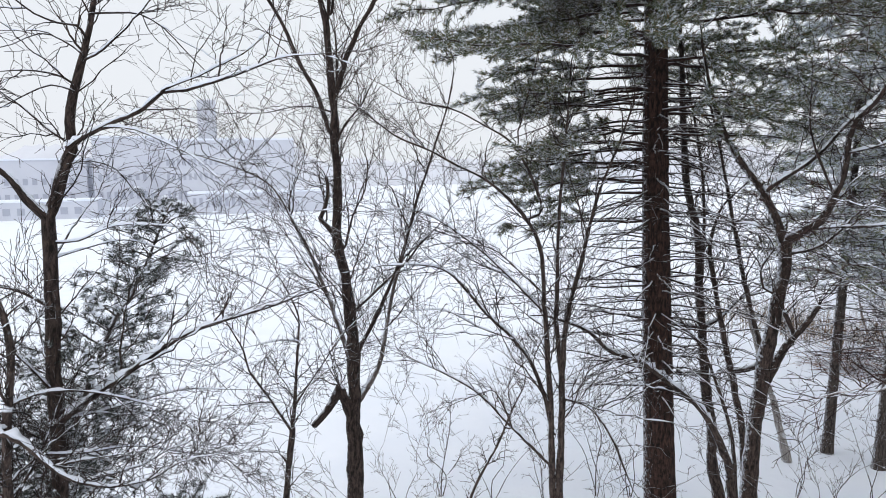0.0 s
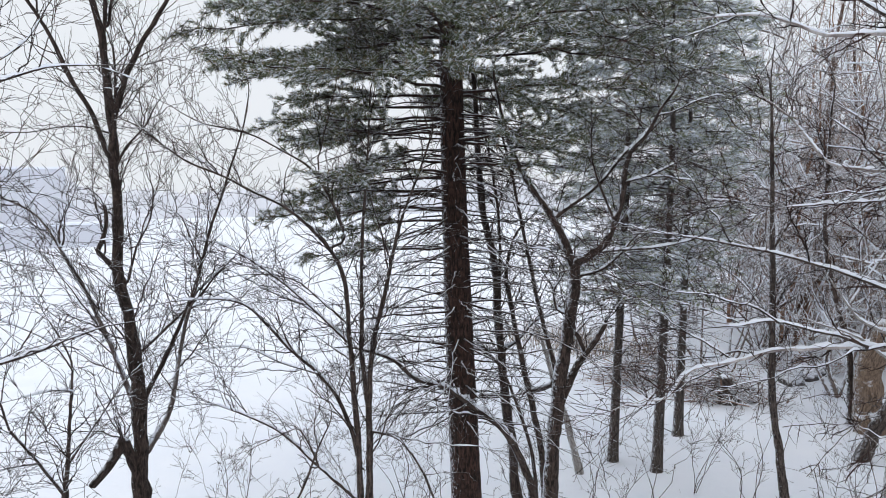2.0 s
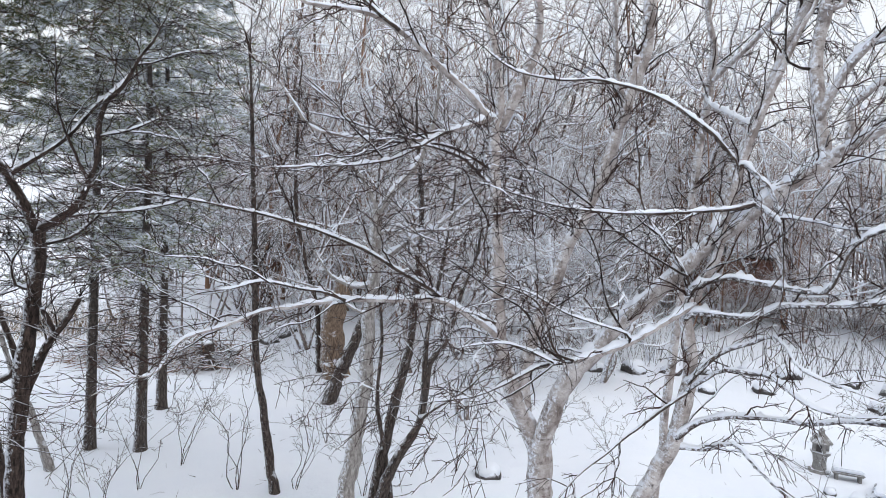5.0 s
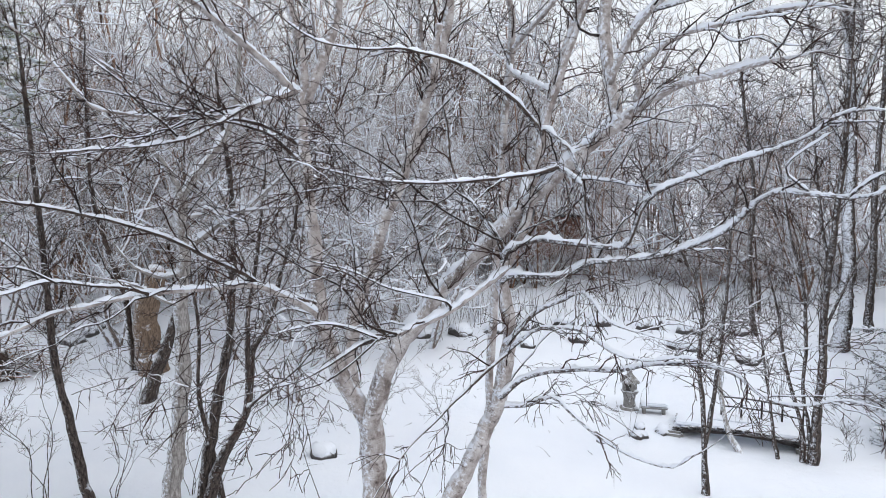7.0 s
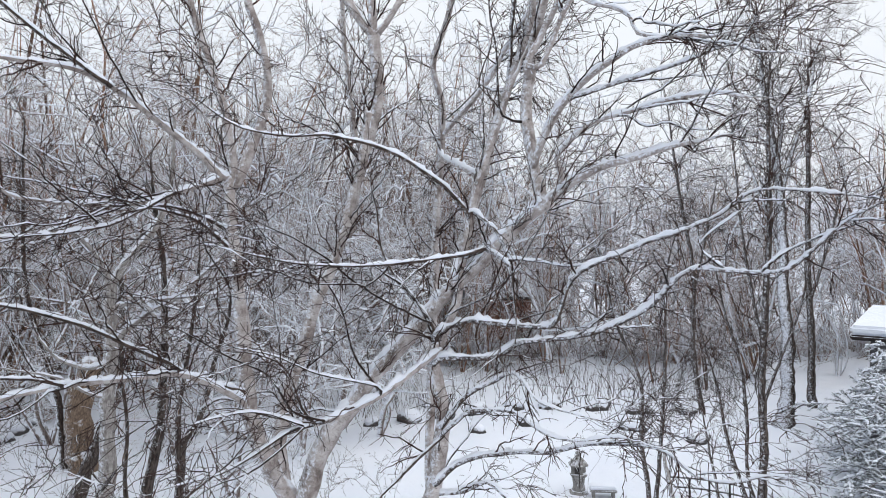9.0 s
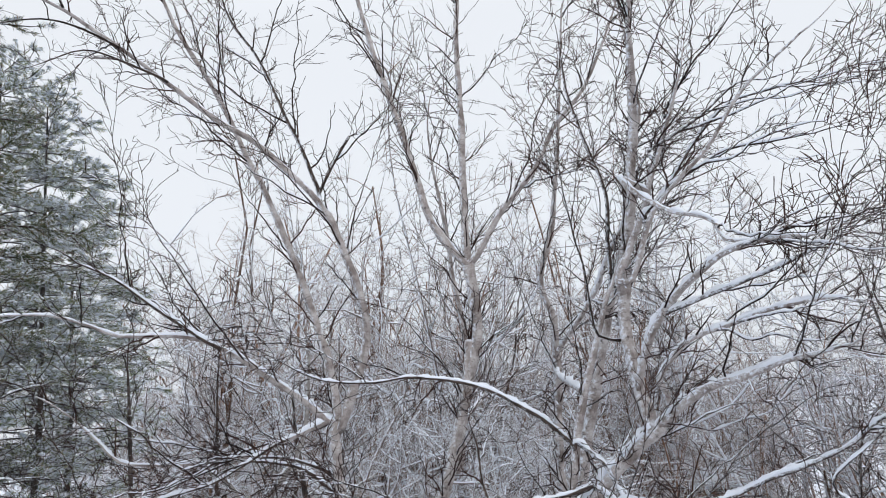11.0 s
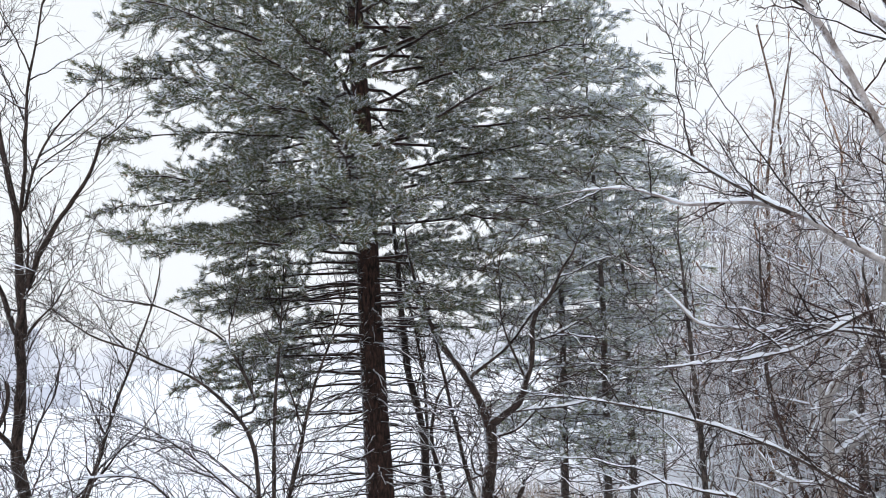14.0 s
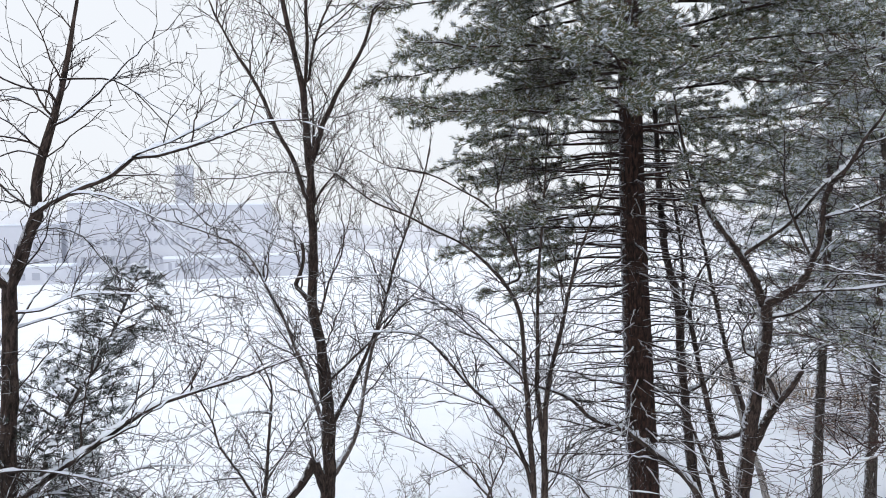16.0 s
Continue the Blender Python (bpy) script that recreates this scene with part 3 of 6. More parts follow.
t.limb([(-5.76, 5.98, 3.67), (-5.83, 5.82, 3.95), (-6.02, 5.51, 4.20), (-6.20, 5.21, 4.38)], 0.009, 0.003, snow=True)
t.limb([(-6.04, 5.40, 3.41), (-6.09, 5.19, 3.36), (-6.19, 4.90, 3.36)], 0.006, 0.003, snow=True)
trees["ys"] = t

t = Tree("broken_maple_tree", "tall bare maple with a snapped hanging stub low on its trunk", (-5.68, 6.85), bark_brown)
t.trunk([(-5.68, 6.85, -0.10), (-5.67, 6.86, 1.24), (-5.66, 6.87, 2.14), (-5.64, 6.88, 3.00), (-5.68, 6.85, 3.64), (-5.71, 6.82, 4.13), (-5.78, 6.77, 4.52), (-5.77, 6.78, 4.82), (-5.76, 6.79, 5.36), (-5.78, 6.77, 5.70), (-5.76, 6.78, 6.16)], 0.124, 0.041)
t.limb([(-5.76, 6.79, 5.78), (-5.77, 6.77, 6.28), (-5.80, 6.75, 6.88), (-5.81, 6.74, 7.10), (-5.89, 6.67, 7.61), (-5.96, 6.61, 8.01), (-6.00, 6.58, 8.42), (-6.06, 6.52, 9.06), (-6.09, 6.49, 9.63)], 0.053, 0.012)
t.limb([(-5.80, 6.75, 7.04), (-5.77, 6.78, 7.62), (-5.76, 6.78, 8.14), (-5.76, 6.79, 8.60), (-5.70, 6.84, 9.14), (-5.66, 6.87, 9.62)], 0.025, 0.009)
t.limb([(-5.77, 6.78, 7.17), (-5.65, 6.78, 7.61), (-5.45, 6.84, 8.06), (-5.13, 7.00, 8.50), (-4.94, 7.04, 8.56)], 0.020, 0.006)
t.limb([(-5.74, 6.80, 6.29), (-5.60, 6.87, 6.73), (-5.42, 6.96, 7.11), (-5.21, 7.07, 7.51), (-5.11, 7.09, 7.73), (-5.04, 7.09, 7.96)], 0.036, 0.017, tip=False)
t.limb([(-5.74, 6.80, 6.35), (-5.73, 6.81, 6.66), (-5.74, 6.80, 6.98)], 0.017, 0.011, tip=False)
t.limb([(-5.82, 6.73, 5.85), (-5.90, 6.66, 6.22), (-6.02, 6.55, 6.53), (-6.17, 6.42, 7.01), (-6.36, 6.22, 7.48), (-6.51, 6.07, 7.88)], 0.033, 0.011)
t.limb([(-6.00, 6.58, 8.42), (-6.12, 6.39, 8.69), (-6.22, 6.23, 8.88)], 0.015, 0.009)
t.limb([(-5.76, 6.78, 8.14), (-5.91, 6.75, 8.47), (-6.04, 6.72, 8.74), (-6.13, 6.72, 9.02)], 0.012, 0.006)
t.limb([(-5.70, 6.83, 7.63), (-5.42, 6.99, 7.90), (-5.15, 7.13, 8.18)], 0.011, 0.006)
t.limb([(-5.61, 6.91, 2.53), (-5.40, 7.04, 2.96), (-5.29, 7.10, 3.56), (-5.20, 7.13, 3.98), (-5.11, 7.16, 4.25)], 0.041, 0.018, snow=True, coat=bark_plastered)
t.limb([(-5.60, 6.92, 3.18), (-5.45, 7.00, 3.49), (-5.26, 7.11, 3.98), (-5.10, 7.19, 4.40), (-4.96, 7.25, 4.94), (-4.80, 7.33, 5.41), (-4.60, 7.42, 6.04), (-4.53, 7.43, 6.33)], 0.028, 0.008)
t.limb([(-5.62, 6.90, 3.67), (-5.33, 7.08, 3.98), (-5.08, 7.22, 4.25), (-4.97, 7.26, 4.39)], 0.022, 0.011)
t.limb([(-5.73, 6.81, 4.44), (-5.86, 6.67, 4.71), (-5.89, 6.61, 4.80), (-5.81, 6.65, 5.07), (-5.80, 6.62, 5.27)], 0.036, 0.019, tip=False)
t.limb([(-5.70, 6.83, 4.48), (-5.63, 6.89, 4.82), (-5.51, 6.99, 5.12), (-5.48, 7.01, 5.36)], 0.018, 0.007, snow=True)
t.limb([(-5.78, 6.77, 5.63), (-5.68, 6.85, 5.90), (-5.52, 6.98, 6.13), (-5.46, 7.03, 6.29)], 0.019, 0.008)
t.limb([(-5.71, 6.90, 2.81), (-5.84, 6.84, 3.28), (-6.00, 6.76, 3.84), (-6.16, 6.67, 4.34), (-6.33, 6.57, 4.76), (-6.51, 6.45, 5.17), (-6.77, 6.25, 5.38), (-7.13, 5.90, 5.56), (-7.36, 5.69, 5.65)], 0.036, 0.007, snow=True, coat=bark_plastered)
t.limb([(-5.65, 6.88, 2.06), (-5.69, 6.74, 2.46), (-5.71, 6.63, 2.72)], 0.060, 0.055, tip=False)
t.limb([(-5.70, 6.64, 2.73), (-5.81, 6.51, 2.48), (-5.91, 6.38, 2.31)], 0.060, 0.042, tip=False)
t.limb([(-5.77, 6.78, 6.03), (-5.97, 6.70, 6.10), (-6.22, 6.58, 6.11), (-6.50, 6.40, 6.05), (-6.78, 6.22, 6.05)], 0.011, 0.006)
t.limb([(-5.75, 6.80, 5.30), (-5.97, 6.64, 5.17), (-6.27, 6.39, 5.38), (-6.55, 6.13, 5.45), (-6.82, 5.87, 5.52)], 0.009, 0.005, snow=True)
trees["t2"] = t

t = Tree("many_stemmed_tree", "bare tree of several arching stems from one base", (-3.53, 8.28), bark_grey)
t.trunk([(-3.53, 8.28, -0.10), (-3.52, 8.28, 1.11), (-3.51, 8.29, 2.03), (-3.49, 8.29, 2.77), (-3.43, 8.32, 3.49), (-3.30, 8.37, 4.06), (-3.18, 8.42, 4.62), (-3.08, 8.46, 5.03), (-2.90, 8.52, 5.51), (-2.72, 8.58, 6.04)], 0.066, 0.009, tip=True)
t.trunk([(-3.59, 8.29, -0.10), (-3.59, 8.25, 1.11), (-3.59, 8.21, 2.19), (-3.63, 8.14, 3.08), (-3.65, 8.08, 3.80), (-3.68, 8.02, 4.37), (-3.81, 7.90, 4.72), (-4.03, 7.74, 5.03), (-4.25, 7.57, 5.25), (-4.51, 7.36, 5.41), (-4.71, 7.18, 5.56), (-5.01, 6.92, 5.74), (-5.28, 6.66, 6.03)], 0.056, 0.008, tip=True)
t.limb([(-3.68, 8.11, 4.84), (-3.80, 7.97, 5.32), (-3.95, 7.82, 5.63), (-4.19, 7.62, 5.83), (-4.50, 7.37, 6.03), (-4.85, 7.06, 6.13), (-5.02, 6.86, 6.25)], 0.022, 0.005)
t.limb([(-3.60, 8.25, 2.03), (-3.79, 8.09, 2.79), (-4.01, 7.90, 3.24), (-4.25, 7.69, 3.58), (-4.45, 7.49, 3.91), (-4.59, 7.32, 4.13), (-4.78, 7.12, 4.22), (-5.07, 6.83, 4.24)], 0.033, 0.007, snow=True)
t.limb([(-3.69, 8.21, 3.53), (-3.88, 8.05, 3.79), (-4.16, 7.83, 4.16), (-4.37, 7.64, 4.41), (-4.63, 7.41, 4.67), (-4.87, 7.17, 4.85), (-5.16, 6.88, 4.89)], 0.019, 0.004, snow=True)
t.limb([(-3.50, 8.29, 2.77), (-3.56, 8.28, 3.49), (-3.55, 8.31, 4.27), (-3.53, 8.33, 4.97), (-3.49, 8.37, 5.45), (-3.46, 8.40, 6.00), (-3.44, 8.43, 6.54)], 0.035, 0.009)
t.limb([(-3.56, 8.27, 1.47), (-3.82, 8.06, 1.83), (-4.10, 7.83, 2.23), (-4.31, 7.63, 2.55), (-4.57, 7.38, 2.80), (-4.87, 7.09, 3.04)], 0.026, 0.007, snow=True)
t.limb([(-3.70, 8.20, 3.78), (-3.95, 8.03, 4.07), (-4.23, 7.83, 4.36), (-4.63, 7.54, 4.45), (-4.95, 7.27, 4.39)], 0.014, 0.005)
t.limb([(-3.46, 8.31, 2.44), (-3.11, 8.37, 2.33), (-2.86, 8.39, 1.96), (-2.71, 8.37, 1.63)], 0.020, 0.013, snow=True)
t.limb([(-3.98, 7.85, 3.25), (-4.27, 7.58, 3.42), (-4.58, 7.28, 3.66), (-4.92, 6.93, 3.69)], 0.012, 0.004, snow=True)
trees["e7"] = t

t = Tree("slanting_sapling", "thin slanting bare sapling in the snow", (-4.61, 6.99), bark_grey)
t.trunk([(-4.61, 6.99, -0.10), (-4.25, 7.25, 1.39), (-3.99, 7.43, 2.02), (-3.85, 7.54, 2.43), (-3.74, 7.63, 2.70)], 0.025, 0.012, tip=True)
t.limb([(-3.82, 7.48, 2.28), (-3.94, 7.42, 2.63), (-4.03, 7.37, 2.73), (-4.17, 7.29, 2.67)], 0.014, 0.008)
t.limb([(-3.82, 7.48, 2.45), (-3.87, 7.51, 2.78), (-3.71, 7.65, 3.05)], 0.011, 0.005)
trees["sp1"] = t

t = Tree("crooked_maple_tree", "crooked bare maple with a snowy fork and sawn stub", (-1.43, 9.19), bark_brown)
t.trunk([(-1.43, 9.19, -0.10), (-1.38, 9.20, 1.20), (-1.34, 9.20, 1.95), (-1.29, 9.21, 2.53), (-1.23, 9.22, 3.10), (-1.16, 9.23, 3.66), (-1.09, 9.24, 4.14), (-1.08, 9.24, 4.41)], 0.115, 0.074)
t.limb([(-1.10, 9.23, 4.41), (-1.24, 9.25, 4.81), (-1.37, 9.26, 5.04), (-1.60, 9.25, 5.38), (-1.77, 9.25, 5.69), (-1.90, 9.25, 6.03), (-1.98, 9.26, 6.31), (-2.06, 9.28, 6.72)], 0.059, 0.018)
t.limb([(-1.35, 9.30, 4.97), (-1.16, 9.29, 5.14), (-0.92, 9.29, 5.30), (-0.70, 9.27, 5.49), (-0.48, 9.25, 5.77), (-0.32, 9.23, 5.92), (-0.14, 9.20, 6.06)], 0.032, 0.012, snow=True)
t.limb([(-1.06, 9.24, 4.44), (-0.84, 9.22, 4.59), (-0.69, 9.20, 4.69), (-0.59, 9.17, 4.95), (-0.51, 9.14, 5.20), (-0.47, 9.10, 5.52), (-0.40, 9.07, 5.79), (-0.22, 9.03, 5.99), (-0.03, 9.00, 6.33)], 0.059, 0.019, snow=True)
t.limb([(-1.05, 9.24, 4.28), (-0.77, 9.20, 4.36), (-0.54, 9.15, 4.54), (-0.38, 9.09, 4.74)], 0.022, 0.010, snow=True)
t.limb([(-0.90, 9.26, 4.56), (-0.54, 9.12, 4.63), (-0.07, 8.97, 4.68), (0.29, 8.80, 4.77)], 0.020, 0.009, snow=True)
t.limb([(-0.59, 9.18, 4.98), (-0.75, 9.20, 5.40), (-0.85, 9.23, 5.72), (-0.86, 9.26, 6.04)], 0.022, 0.010, snow=True)
t.limb([(-1.27, 9.21, 2.60), (-1.11, 9.21, 2.98), (-0.97, 9.20, 3.24), (-0.80, 9.19, 3.49), (-0.70, 9.17, 3.69)], 0.058, 0.032, tip=False)
t.limb([(-0.94, 9.20, 3.33), (-1.00, 9.17, 3.51), (-1.04, 9.14, 3.60)], 0.033, 0.027, tip=False)
t.limb([(-0.46, 9.09, 5.45), (-0.30, 8.99, 5.48), (-0.11, 8.90, 5.53), (0.15, 8.80, 5.67)], 0.017, 0.009, snow=True)
t.limb([(-1.14, 9.23, 3.80), (-1.29, 9.19, 3.86), (-1.31, 9.17, 4.14), (-1.18, 9.16, 4.35), (-1.37, 9.12, 4.61), (-1.61, 9.06, 4.64)], 0.017, 0.007, snow=True)
trees["rt"] = t

t = Tree("grey_maple_tree", "slender grey bare tree behind the crooked maple", (-1.92, 10.83), bark_grey)
t.trunk([(-1.92, 10.83, -0.10), (-1.97, 10.82, 0.54), (-2.09, 10.80, 1.45), (-2.22, 10.77, 2.46), (-2.30, 10.76, 3.47), (-2.35, 10.75, 4.21), (-2.48, 10.72, 5.02), (-2.54, 10.70, 5.83), (-2.58, 10.69, 6.46), (-2.63, 10.68, 7.17), (-2.68, 10.67, 7.79)], 0.088, 0.034, tip=True)
t.limb([(-2.30, 10.76, 3.47), (-2.27, 10.71, 4.30), (-2.32, 10.65, 5.27), (-2.44, 10.57, 6.13), (-2.51, 10.50, 6.68)], 0.028, 0.014)
t.limb([(-2.27, 10.76, 2.97), (-2.57, 10.56, 3.02), (-2.84, 10.35, 3.08), (-3.19, 10.11, 3.18)], 0.027, 0.008, snow=True)
t.limb([(-2.27, 10.76, 2.95), (-1.98, 10.72, 3.17), (-1.75, 10.66, 3.44), (-1.49, 10.60, 3.55)], 0.024, 0.009, snow=True)
trees["s1"] = t

t = Tree("grey_maple_tree", "leaning grey bare stem dusted with snow", (-1.53, 10.49), bark_grey)
t.trunk([(-1.53, 10.49, -0.10), (-1.56, 10.48, 0.73), (-1.61, 10.48, 1.47), (-1.76, 10.45, 2.27), (-1.92, 10.42, 2.91), (-2.07, 10.40, 3.70), (-2.13, 10.38, 4.18), (-2.03, 10.40, 4.65)], 0.065, 0.028, tip=True)
t.limb([(-1.45, 10.50, 2.62), (-1.58, 10.52, 3.24), (-1.70, 10.53, 3.78), (-1.80, 10.55, 4.25), (-1.96, 10.55, 5.03), (-2.12, 10.55, 5.81), (-2.25, 10.56, 6.35)], 0.041, 0.017)
trees["s2"] = t

t = Tree("arching_sapling", "arching stem loaded with snow leaning over the bank", (-1.58, 9.87), bark_grey)
t.trunk([(-1.58, 9.87, -0.10), (-1.68, 9.76, 1.00), (-1.76, 9.65, 1.57), (-2.04, 9.51, 2.15), (-2.33, 9.36, 2.45), (-2.73, 9.16, 2.80), (-3.08, 8.96, 2.95), (-3.33, 8.78, 3.23), (-3.57, 8.59, 3.36)], 0.079, 0.022, snow=True, tip=True)
t.trunk([(-1.63, 10.10, -0.10), (-1.66, 10.06, 0.78), (-1.71, 10.00, 1.61), (-1.86, 9.93, 2.24), (-2.08, 9.83, 2.86), (-2.39, 9.71, 3.32)], 0.041, 0.014, tip=True)
trees["s5"] = t

t = Tree("pale_pole_tree", "thin pale leaning stem", (-1.25, 13.64), bark_pale)
t.trunk([(-1.25, 13.64, -0.10), (-1.39, 13.63, 0.42), (-1.59, 13.61, 1.23), (-1.74, 13.59, 1.62), (-1.89, 13.57, 2.23)], 0.069, 0.037, tip=True)
trees["bd"] = t

t = Tree("thin_tree", "thin leaning bare tree with a snowy kinked twig", (1.98, 11.63), bark_thicket)
t.trunk([(1.98, 11.63, -0.10), (1.96, 11.64, 0.16), (1.83, 11.66, 1.23), (1.72, 11.67, 2.36), (1.69, 11.68, 3.19), (1.66, 11.68, 3.92), (1.65, 11.68, 5.10), (1.63, 11.69, 5.99), (1.59, 11.69, 6.86)], 0.071, 0.023, tip=True)
t.limb([(1.69, 11.68, 3.19), (1.37, 11.59, 3.76), (1.00, 11.49, 4.14), (0.64, 11.38, 4.33)], 0.015, 0.006, snow=True)
t.limb([(1.67, 11.68, 4.47), (2.03, 11.67, 5.09), (2.31, 11.67, 5.54)], 0.018, 0.007)
trees["L"] = t

t = Tree("thick_stub_trunk", "thick pale-brown dead trunk in the wood", (4.70, 17.38), bark_tan)
t.trunk([(4.70, 17.38, -0.10), (4.75, 17.36, 0.97), (4.82, 17.34, 1.67), (4.93, 17.31, 2.30)], 0.306, 0.238)
trees["cl"] = t

t = Tree("grey_maple_tree", "grey bare tree beside the dead trunk", (4.44, 17.86), bark_grey)
t.trunk([(4.44, 17.86, -0.10), (4.44, 17.86, 0.14), (4.41, 17.86, 1.43), (4.27, 17.90, 2.29), (4.04, 17.95, 3.14), (3.84, 18.00, 4.54), (3.91, 17.98, 7.03)], 0.087, 0.042, tip=True)
trees["cl2"] = t

t = Tree("leaning_trunk", "dark leaning trunk rooted in the snow", (3.93, 15.51), bark_thicket)
t.trunk([(3.93, 15.51, -0.10), (4.17, 15.49, 0.69), (4.47, 15.45, 1.31), (4.69, 15.42, 1.87), (4.83, 15.42, 2.43), (4.90, 15.44, 3.41)], 0.132, 0.085, tip=True)
trees["ln"] = t

t = Tree("grey_birch_tree", "smooth grey birch forking into snowy limbs", (2.56, 9.88), bark_pale)
t.trunk([(2.56, 9.88, -0.10), (2.67, 9.84, 0.90), (2.80, 9.81, 1.57), (2.85, 9.79, 2.38), (2.89, 9.78, 3.17), (2.92, 9.77, 3.96), (2.94, 9.77, 4.61)], 0.123, 0.076)
t.limb([(2.94, 9.77, 4.59), (2.81, 9.75, 4.88), (2.62, 9.75, 5.15), (2.39, 9.76, 5.27), (2.08, 9.78, 5.16)], 0.045, 0.013, snow=True)
t.limb([(2.94, 9.77, 4.59), (3.19, 9.71, 4.92), (3.40, 9.66, 5.18), (3.58, 9.62, 5.48), (3.68, 9.60, 5.92), (3.75, 9.59, 6.59)], 0.059, 0.021, snow=True)
t.limb([(2.93, 9.77, 4.30), (3.26, 9.56, 4.34), (3.62, 9.32, 4.38), (4.05, 9.03, 4.42)], 0.034, 0.013, snow=True)
t.limb([(2.97, 9.76, 3.90), (3.28, 9.61, 4.16), (3.60, 9.44, 4.36), (3.83, 9.29, 4.59), (4.12, 9.11, 4.89)], 0.045, 0.017, snow=True)
t.limb([(2.92, 9.77, 3.61), (2.63, 9.75, 3.58), (2.30, 9.73, 3.75), (2.06, 9.68, 4.07)], 0.034, 0.010, snow=True)
t.limb([(3.19, 9.58, 4.43), (3.38, 9.48, 4.13), (3.54, 9.39, 3.77), (3.60, 9.33, 3.47)], 0.029, 0.014, snow=True)
t.limb([(2.89, 9.78, 3.17), (2.62, 9.72, 3.28), (2.29, 9.67, 3.53), (1.81, 9.63, 3.70)], 0.027, 0.010, snow=True)
trees["mb"] = t

t = Tree("dark_thicket_tree", "dark many-stemmed tree with snow in its forks", (3.17, 10.32), bark_thicket)
t.trunk([(3.17, 10.32, -0.10), (3.26, 10.30, 0.77), (3.39, 10.25, 1.55), (3.54, 10.20, 2.23), (3.64, 10.17, 3.07), (3.70, 10.15, 3.89), (3.73, 10.14, 4.69), (3.64, 10.17, 5.88)], 0.095, 0.025, tip=True)
t.trunk([(3.08, 10.18, -0.10), (3.33, 10.06, 0.76), (3.68, 9.91, 1.49), (3.74, 9.85, 2.00), (3.78, 9.80, 2.42), (4.00, 9.67, 2.84), (4.15, 9.57, 3.49), (4.32, 9.46, 4.04)], 0.093, 0.021, snow=True, tip=True)
t.trunk([(3.44, 10.22, -0.10), (3.36, 10.26, 0.69), (3.25, 10.33, 1.36), (3.21, 10.36, 1.86), (3.26, 10.38, 2.70), (3.22, 10.41, 3.37)], 0.047, 0.019, tip=True)
t.limb([(3.73, 9.81, 2.01), (3.77, 9.83, 2.82), (3.89, 9.81, 3.45), (4.00, 9.79, 4.16), (4.10, 9.78, 4.86)], 0.048, 0.016)
t.limb([(3.98, 9.61, 2.86), (4.16, 9.42, 3.01), (4.37, 9.21, 2.94)], 0.025, 0.011, snow=True)
t.limb([(3.69, 9.83, 1.60), (3.89, 9.65, 1.82), (4.24, 9.39, 2.13), (4.50, 9.15, 2.57)], 0.026, 0.008, snow=True)
trees["dk"] = t

t = Tree("birch_tree", "large white birch of three leaning stems, snow along its limbs", (3.96, 6.84), bark_birch)
t.trunk([(3.96, 6.84, -0.10), (3.90, 6.87, 1.26), (3.85, 6.90, 1.82), (3.81, 6.92, 2.27)], 0.141, 0.139)
t.trunk([(3.81, 6.92, 2.24), (3.58, 7.04, 2.66), (3.41, 7.12, 3.11), (3.34, 7.16, 3.71), (3.31, 7.18, 4.29), (3.28, 7.19, 4.97), (3.27, 7.19, 5.53), (3.29, 7.18, 5.72)], 0.107, 0.056)
t.limb([(3.33, 7.16, 5.72), (3.27, 7.16, 6.30), (3.06, 7.23, 7.15), (2.87, 7.29, 7.78), (2.71, 7.33, 8.23), (2.58, 7.35, 8.53), (2.28, 7.42, 9.30), (1.88, 7.51, 10.06), (1.71, 7.53, 10.47), (1.47, 7.56, 11.10)], 0.047, 0.020)
t.limb([(3.37, 7.14, 5.69), (3.61, 6.96, 6.49), (3.55, 6.93, 7.02), (3.38, 6.96, 7.58), (3.23, 6.97, 7.95), (2.90, 7.05, 8.34), (2.57, 7.12, 8.67), (2.23, 7.18, 8.89), (1.67, 7.28, 9.37), (1.11, 7.33, 9.80), (0.67, 7.32, 10.07), (0.14, 7.30, 10.23)], 0.052, 0.016)
t.limb([(3.23, 7.10, 8.12), (3.09, 7.21, 8.67), (2.94, 7.31, 9.10), (2.74, 7.43, 9.76), (2.47, 7.57, 10.30), (2.31, 7.66, 10.85)], 0.025, 0.012)
t.limb([(3.22, 7.10, 8.10), (3.39, 6.97, 8.46), (3.53, 6.84, 8.71)], 0.022, 0.015, tip=False)
t.limb([(1.66, 7.21, 9.34), (1.32, 7.21, 9.47), (0.94, 7.21, 9.55), (0.57, 7.18, 9.34)], 0.018, 0.005)
t.limb([(1.27, 7.29, 9.67), (0.94, 7.27, 9.81), (0.56, 7.24, 9.85), (0.06, 7.20, 9.67)], 0.016, 0.005)
t.limb([(3.21, 7.22, 5.77), (3.00, 7.19, 5.96), (2.70, 7.19, 6.18), (2.36, 7.19, 6.43), (2.06, 7.17, 6.59), (1.77, 7.13, 6.66), (1.27, 7.12, 6.68), (1.03, 7.05, 6.77), (0.70, 6.98, 6.86), (0.32, 6.89, 6.85)], 0.043, 0.007, snow=True)
t.limb([(2.12, 7.09, 6.54), (1.77, 7.16, 6.80), (1.51, 7.19, 7.01), (1.23, 7.22, 7.23), (0.91, 7.24, 7.39)], 0.023, 0.008, snow=True)
